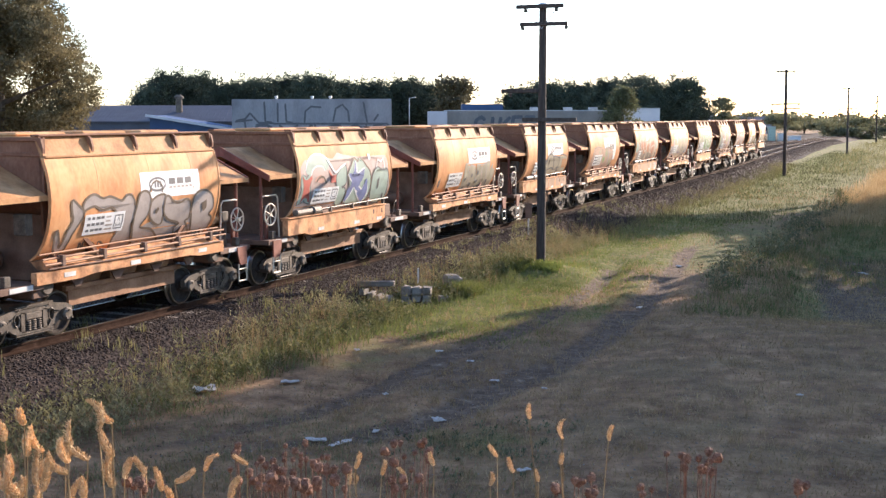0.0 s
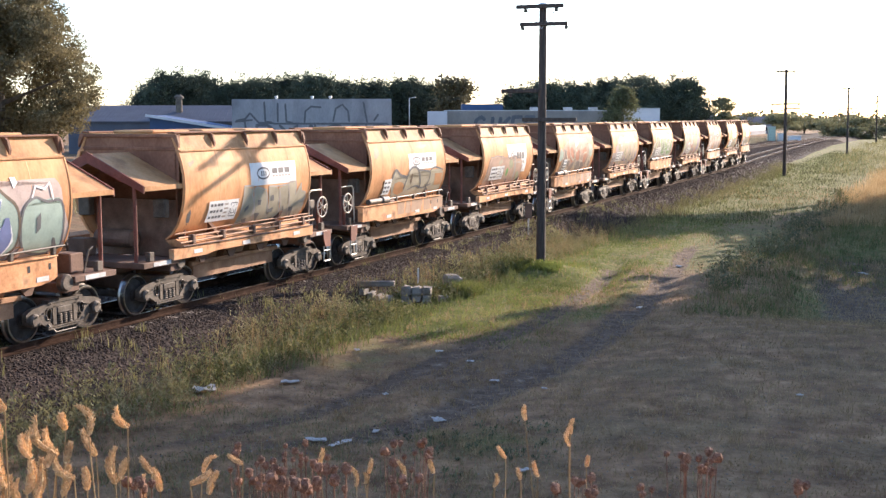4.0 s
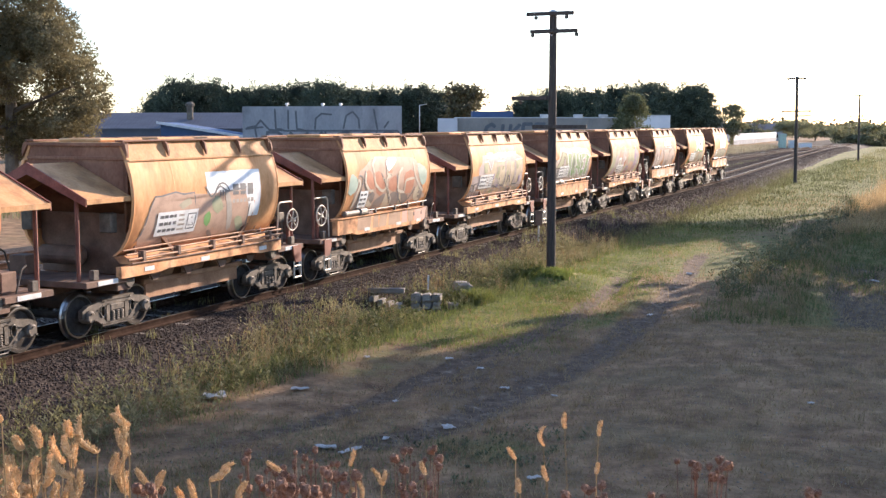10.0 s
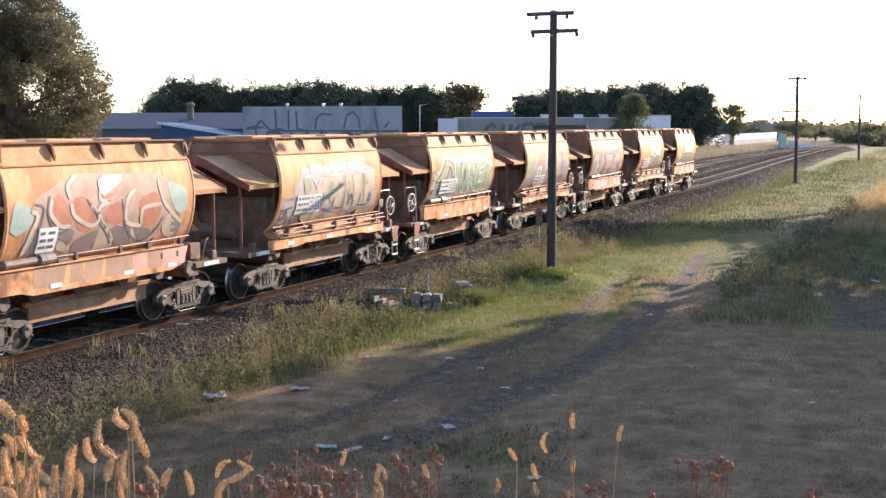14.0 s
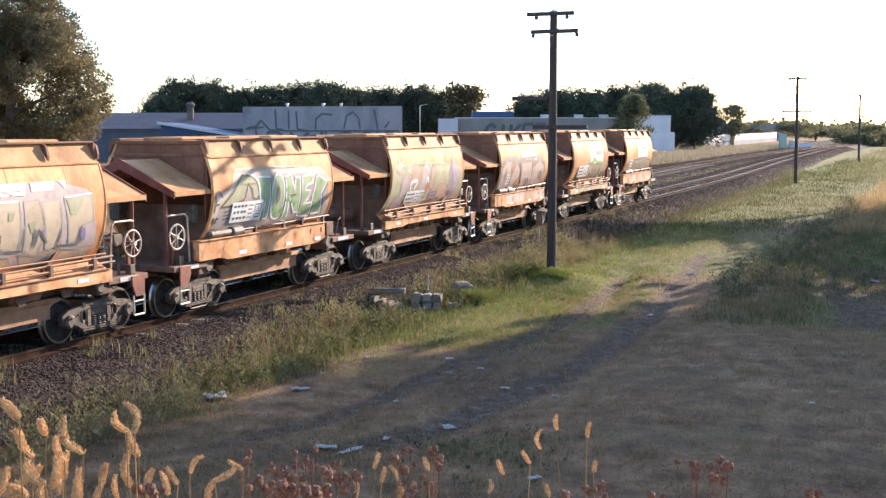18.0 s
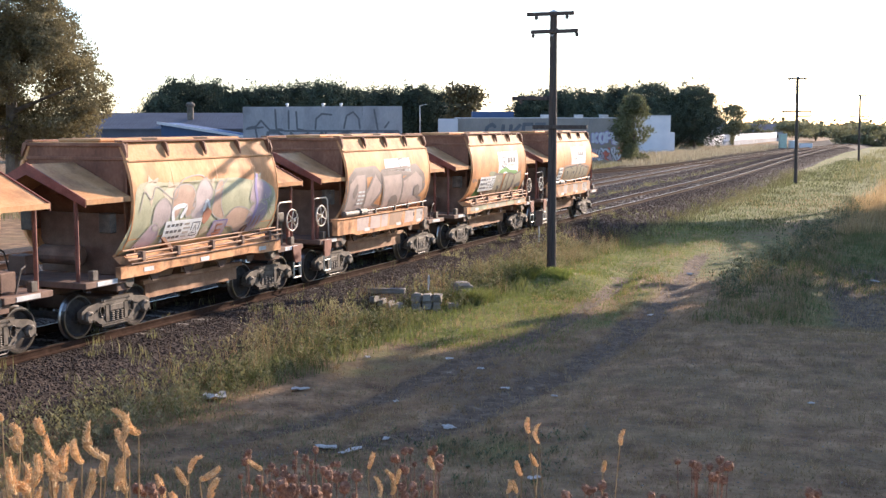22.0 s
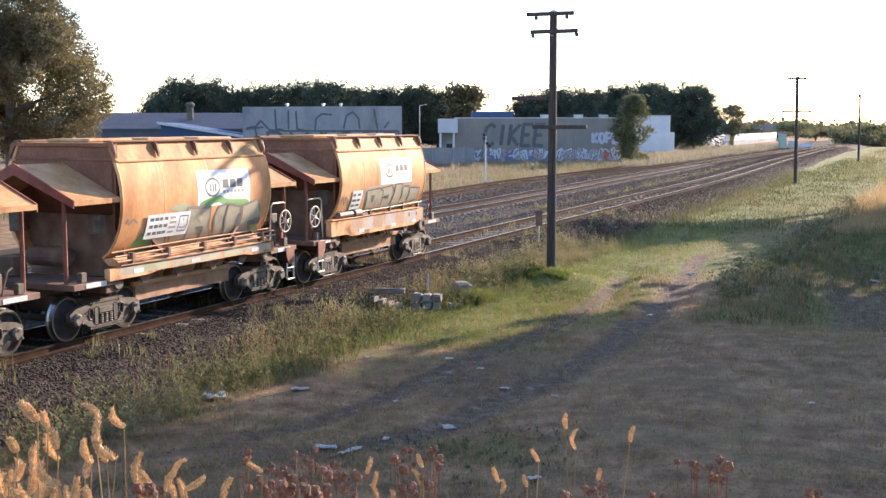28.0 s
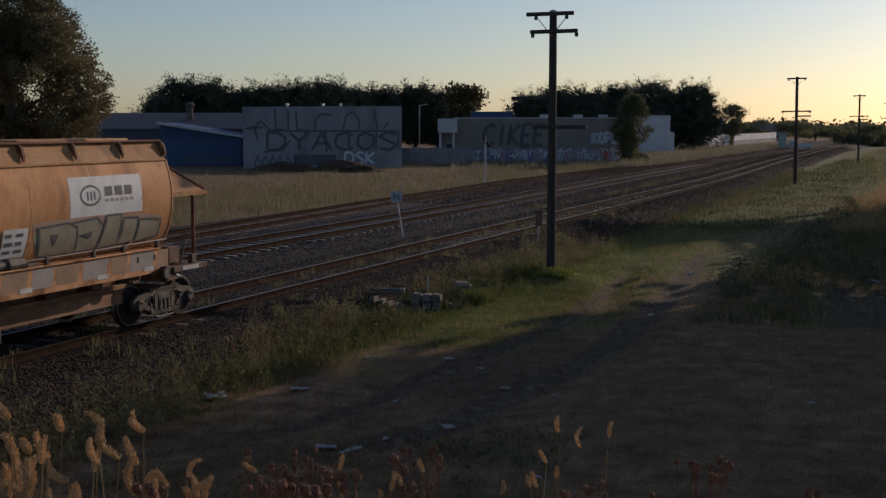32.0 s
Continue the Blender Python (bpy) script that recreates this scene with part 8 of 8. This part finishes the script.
marks(bd_, lambda a, b, lift: Vector((a, -0.06 - lift, b)), word("N", -0.13, 0.13, 1.53, 1.8, "s_black", 0.06, 0), "letter")
# low blue marker by the running line
mk = thing("line_marker", pose(2.1, 43.3, gz(2.1, 43.3), 0, 0, FACE), "low grey marker plate on a short post", "marker")
part("post", pipe([(0, 0, 0), (0, 0, 1.05)], 0.03, 8), M["galv"], mk)
part("plate", boxes((-0.13, 0.13, -0.05, -0.032, 0.62, 1.2), bev=0.008), M["wagon_dark"], mk)
part("bracket", boxes((-0.18, 0.18, -0.03, 0.03, 1.1, 1.16), bev=0.008), M["bogie"], mk)


# concrete lumps
def lump(x, y, w, d, h, rz, z=0.0, mat="stone", label="broken pale concrete block lying in the weeds", seed=0):
    r = random.Random(seed)
    bm = boxes((-w / 2, w / 2, -d / 2, d / 2, 0, h), bev=min(w, d, h) * 0.16)
    for v in bm.verts:
        v.co += Vector((r.uniform(-1, 1), r.uniform(-1, 1), r.uniform(-1, 1))) * min(w, d, h) * 0.13
    ob = part("concrete_block", bm, M[mat])
    ob.matrix_basis = pose(x, y, gz(x, y) - 0.03 + z, r.uniform(-4, 4), r.uniform(-4, 4), rz)
    return tagged(ob, label, "block", "concrete rubble")


# two courses of old blocks, a row of broken pieces, a fallen beam and a boulder
RUBBLE = [(3.78 + 0.24 * j + 0.02 * q, 28.75 + 0.1 * j, 0.25, 0.42, 0.22, 23 + 5 * j - 3 * q, 0.05 + 0.225 * q) for q in (0, 1) for j in (-1, 0, 1)]
RUBBLE += [(2.72 + 0.19 * j, 27.75 + 0.08 * j, 0.13, 0.42, 0.16, 5 + 6 * (j % 2), 0.14) for j in range(4)]
RUBBLE += [(2.62, 28.7, 1.0, 0.22, 0.14, 18, 0.2), (3.9, 31.0, 0.5, 0.42, 0.38, 40, 0.12), (4.32, 29.3, 0.26, 0.22, 0.18, 50, 0.02)]
for i, (x, y, w, d, h, rz, z) in enumerate(RUBBLE):
    lump(x, y, w, d, h, rz, z, seed=i)
st = lathe([(0.02, 0), (0.03, 0.3), (0.02, 0.42)], "z", 6)
part_ob = part("stake", st, M["white_paint"])
part_ob.matrix_basis = pose(3.68, 29.1, gz(3.68, 29.1) + 0.5, 8, 5, 0)
tagged(part_ob, "short white stake stuck in the rubble", "stake")
# green clump behind the rubble and tuft at the pole
for i, (x, y, rr_, hh) in enumerate(((4.5, 30.6, 0.42, 0.46), (5.5, 34.9, 0.4, 0.2), (4.5, 34.7, 0.5, 0.24))):
    blades("grass_tuft", "thick green grass tuft on the verge", "grass_green", 900, (x - rr_, x + rr_, y - rr_, y + rr_), (0.15, hh), 0.014, 40 + i, None, 0.7)


# litter
def scrap(x, y, w, d, seed, label):
    r = random.Random(seed)
    bm = bmesh.new()
    n = 5
    vs = [[bm.verts.new((w * (i / (n - 1) - 0.5) * r.uniform(0.85, 1.1), d * (j / (n - 1) - 0.5) * r.uniform(0.85, 1.1), 0.02 + r.uniform(0, 0.25) * min(w, d))) for j in range(n)] for i in range(n)]
    for i in range(n - 1):
        for j in range(n - 1):
            bm.faces.new((vs[i][j], vs[i + 1][j], vs[i + 1][j + 1], vs[i][j + 1]))
    g = bmesh.ops.extrude_face_region(bm, geom=bm.faces[:])
    for v in g["geom"]:
        if isinstance(v, bmesh.types.BMVert):
            v.co.z += 0.012
    bmesh.ops.recalc_face_normals(bm, faces=bm.faces)
    ob = part("litter", bm, M["litter"])
    ob.matrix_basis = pose(x, y, gz(x, y), 0, 0, r.uniform(0, 360))
    tagged(ob, label, "litter", "scattered litter")


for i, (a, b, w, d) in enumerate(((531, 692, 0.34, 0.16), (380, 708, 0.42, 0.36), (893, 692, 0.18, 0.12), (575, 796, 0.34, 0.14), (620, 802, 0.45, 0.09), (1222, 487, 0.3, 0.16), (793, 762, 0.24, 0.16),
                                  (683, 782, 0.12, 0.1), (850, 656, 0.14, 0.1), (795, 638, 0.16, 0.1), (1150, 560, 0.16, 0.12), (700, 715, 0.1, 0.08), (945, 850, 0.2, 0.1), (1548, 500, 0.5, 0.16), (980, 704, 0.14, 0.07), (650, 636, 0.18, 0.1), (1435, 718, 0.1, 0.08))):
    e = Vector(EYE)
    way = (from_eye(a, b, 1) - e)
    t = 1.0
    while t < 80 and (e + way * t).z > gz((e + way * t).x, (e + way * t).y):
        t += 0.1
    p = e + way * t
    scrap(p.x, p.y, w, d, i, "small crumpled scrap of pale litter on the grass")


# ---- plants on the bank, close by ----
STALKS = []


def seed_head(p, q, r):
    """A furry spike from p to q."""
    bm = bmesh.new()
    rg = random.Random(int(p.x * 1e4) % 9973)
    n, m = 16, 8
    axis = (q - p)
    qt = axis.to_track_quat("Z", "Y").to_matrix()
    rings = []
    bow = qt @ Vector((rg.uniform(-1, 1), rg.uniform(-1, 1), 0)) * axis.length * 0.2
    for i in range(n + 1):
        f = i / n
        w = 0.62 * r * max(0.12, math.sin(math.pi * min(1, 0.12 + f * 0.9)) ** 0.5)
        c = p + axis * f + bow * math.sin(math.pi * f)
        rings.append([bm.verts.new(c + qt @ Vector((math.cos(2 * math.pi * j / m), math.sin(2 * math.pi * j / m), 0)) * w * rg.uniform(0.74, 1.22)) for j in range(m)])
    for ra, rb in zip(rings, rings[1:]):
        for j in range(m):
            k = (j + 1) % m
            bm.faces.new((ra[j], ra[k], rb[k], rb[j]))
    bm.faces.new(rings[0][::-1])
    bm.faces.new(rings[-1])
    # overlapping spikelets
    for i in range(260):
        f = rg.uniform(0.0, 0.98)
        a = i * 2.4
        out = qt @ Vector((math.cos(a), math.sin(a), 0))
        w = r * max(0.3, math.sin(math.pi * min(1, 0.12 + f * 0.9)) ** 0.5)
        c = p + axis * f + bow * math.sin(math.pi * f) + out * w * 0.8
        d = (out * 0.75 + axis.normalized() * rg.uniform(0.7, 1.2)).normalized()
        s = d.cross(out).normalized() * r * 0.13
        u = d.cross(s).normalized() * r * 0.16
        m1 = c + d * r * 0.22
        tipv = bm.verts.new(c + d * r * rg.uniform(0.6, 1.25))
        low = bm.verts.new(c)
        ring = [bm.verts.new(m1 + k) for k in (s, u, -s, -u)]
        for j in range(4):
            bm.faces.new((ring[j], ring[(j + 1) % 4], tipv))
            bm.faces.new((ring[(j + 1) % 4], ring[j], low))
    return bm


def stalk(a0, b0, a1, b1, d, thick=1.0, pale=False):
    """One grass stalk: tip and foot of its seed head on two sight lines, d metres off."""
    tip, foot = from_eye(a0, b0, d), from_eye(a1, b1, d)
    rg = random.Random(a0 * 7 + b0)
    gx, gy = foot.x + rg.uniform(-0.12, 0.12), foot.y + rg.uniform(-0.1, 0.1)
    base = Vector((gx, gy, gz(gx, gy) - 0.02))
    t = thing("grass_stalk", Matrix.Translation(base), "golden dry grass stalk with furry seed head" if not pale else "thin pale grass stalk with slim seed head", "grass stalk", "stalks on the bank")
    tp, ft = tip - base, foot - base
    mid = ft * 0.55 + Vector((rg.uniform(-0.03, 0.03), 0, 0.05))
    part("stem", pipe([Vector((0, 0, 0)), mid, ft * 0.97 + Vector((0, 0, 0.0)), ft], 0.0016, 5), M["grass_dry"], t)
    part("seed_head", seed_head(ft, tp, (0.0088 if not pale else 0.006) * thick), M["seed"], t)
    if rg.random() < 0.6:
        bm = bmesh.new()
        s = ft * rg.uniform(0.25, 0.6)
        w = Vector((rg.uniform(-0.12, 0.12), rg.uniform(-0.12, 0.12), 0.12))
        n = Vector((0.003, 0.003, 0))
        bm.faces.new([bm.verts.new(v) for v in (s - n, s + n, s + w * 0.6 + n, s + w * 0.6 - n)])
        bm.faces.new([bm.verts.new(v) for v in (s + w * 0.6 - n, s + w * 0.6 + n, s + w - Vector((0, 0, 0.03)))])
        part("leaf", bm, M["grass_dry"], t)
    STALKS.append((t, base, rg.uniform(0, 6.28), rg.uniform(0.8, 1.3)))


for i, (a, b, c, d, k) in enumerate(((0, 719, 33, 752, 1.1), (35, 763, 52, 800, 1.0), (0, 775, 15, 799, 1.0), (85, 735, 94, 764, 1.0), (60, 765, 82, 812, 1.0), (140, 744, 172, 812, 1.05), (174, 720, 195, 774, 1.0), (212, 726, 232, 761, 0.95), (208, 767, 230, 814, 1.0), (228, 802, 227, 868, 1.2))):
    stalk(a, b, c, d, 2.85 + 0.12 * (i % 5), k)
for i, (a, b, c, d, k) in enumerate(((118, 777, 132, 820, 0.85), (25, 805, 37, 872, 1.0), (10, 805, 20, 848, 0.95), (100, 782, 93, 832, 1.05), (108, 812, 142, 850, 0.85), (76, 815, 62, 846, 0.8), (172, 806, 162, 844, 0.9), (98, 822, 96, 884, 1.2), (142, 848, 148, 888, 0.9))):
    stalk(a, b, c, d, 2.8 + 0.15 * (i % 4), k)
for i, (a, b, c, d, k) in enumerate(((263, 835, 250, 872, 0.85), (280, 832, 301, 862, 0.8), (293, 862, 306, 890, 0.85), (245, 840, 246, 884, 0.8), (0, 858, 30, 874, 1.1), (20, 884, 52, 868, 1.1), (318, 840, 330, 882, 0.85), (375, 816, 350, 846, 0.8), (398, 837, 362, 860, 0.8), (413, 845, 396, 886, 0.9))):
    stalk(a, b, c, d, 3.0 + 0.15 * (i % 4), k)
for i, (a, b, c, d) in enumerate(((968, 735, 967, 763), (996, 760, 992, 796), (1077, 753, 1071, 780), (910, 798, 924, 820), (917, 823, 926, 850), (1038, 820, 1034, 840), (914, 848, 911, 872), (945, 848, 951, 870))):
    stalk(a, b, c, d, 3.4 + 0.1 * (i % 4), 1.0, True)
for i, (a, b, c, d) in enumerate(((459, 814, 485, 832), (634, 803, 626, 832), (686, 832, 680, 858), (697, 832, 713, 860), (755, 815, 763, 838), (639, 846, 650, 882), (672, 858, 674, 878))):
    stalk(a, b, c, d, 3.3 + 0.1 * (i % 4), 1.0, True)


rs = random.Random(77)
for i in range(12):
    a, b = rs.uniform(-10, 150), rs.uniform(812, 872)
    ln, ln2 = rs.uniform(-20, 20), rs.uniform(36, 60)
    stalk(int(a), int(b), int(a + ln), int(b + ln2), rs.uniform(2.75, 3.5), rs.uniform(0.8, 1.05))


def burr(r, seed):
    """A round prickly seed head."""
    rg = random.Random(seed)
    bm = bmesh.new()
    bmesh.ops.create_icosphere(bm, subdivisions=2, radius=r)
    for v in bm.verts:
        v.co *= rg.uniform(0.75, 1.2)
        v.co.z *= 1.15
    for _ in range(40):
        d = Vector((rg.gauss(0, 1), rg.gauss(0, 1), rg.gauss(0, 1))).normalized()
        s = d.orthogonal().normalized() * r * 0.08
        bm.faces.new([bm.verts.new(q) for q in (d * r * 0.9 - s, d * r * 0.9 + s, d * r * rg.uniform(1.25, 1.5))])
    me = bpy.data.meshes.new("seed_head")
    bm.to_mesh(me)
    bm.free()
    me.materials.append(M["dock"])
    return me


BURRS = [burr(0.02, i) for i in range(6)]


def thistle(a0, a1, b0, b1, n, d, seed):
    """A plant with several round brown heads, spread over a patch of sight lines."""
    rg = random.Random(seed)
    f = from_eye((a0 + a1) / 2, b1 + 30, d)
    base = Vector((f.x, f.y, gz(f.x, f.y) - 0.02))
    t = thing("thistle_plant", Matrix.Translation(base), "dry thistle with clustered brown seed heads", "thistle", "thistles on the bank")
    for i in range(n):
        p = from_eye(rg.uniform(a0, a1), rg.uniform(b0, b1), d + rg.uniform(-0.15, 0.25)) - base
        st_ = part("stem", pipe([Vector((rg.uniform(-0.04, 0.04), rg.uniform(-0.04, 0.04), 0)), p * 0.6 + Vector((0, 0, -0.04)), p], 0.0013, 5), M["dock"], t)
        h = new("seed_head", BURRS[rg.randrange(6)])
        h.parent = st_
        s = rg.uniform(0.34, 0.68)
        h.matrix_basis = Matrix.Translation(p) @ Matrix.Diagonal((s, s, s, 1))


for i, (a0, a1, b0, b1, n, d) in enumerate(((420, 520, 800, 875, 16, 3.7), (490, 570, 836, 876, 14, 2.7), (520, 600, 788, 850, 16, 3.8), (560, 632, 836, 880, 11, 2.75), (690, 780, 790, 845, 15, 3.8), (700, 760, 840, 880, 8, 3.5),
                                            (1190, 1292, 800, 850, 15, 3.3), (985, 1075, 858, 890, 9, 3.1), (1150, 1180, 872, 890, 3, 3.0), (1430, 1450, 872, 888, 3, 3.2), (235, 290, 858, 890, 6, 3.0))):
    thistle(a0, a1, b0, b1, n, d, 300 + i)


# ---- sleepers, last of the setting ----
for (trk, fun), (y0, y1) in zip(TRACKS, ((12, 120), (20, 130), (28, 100))):
    sleepers(trk, fun, y0, y1, 0.68)


# ---- movement ----
def motions():
    for t, base, ph, sp in STALKS:
        walk(t, [(s, Matrix.Translation(base) @ pose(0, 0, 0, 1.6 * math.sin(1.3 * sp * s + ph), 2.2 * math.sin(1.7 * sp * s + 2 * ph) + 0.9 * math.sin(4.3 * s + ph), 0)) for s in np.arange(0, 32.01, 0.4)])
    for k, w in enumerate(WAGONS):
        walk(w, [(t, wagon_pose(k, t)) for t in np.arange(0, 32.01, 0.5)])
        axles = [o for o in w.children if o.name.split(".")[0] == "axle"]
        turn = -1 if k % 2 else 1
        for ax in axles:
            at = ax.matrix_basis.translation.copy()
            walk(ax, [(f * 4 / 30, pose(*at, turn * math.degrees(travelled(f * 4 / 30) / 0.43))) for f in range(0, 241)])


motions()
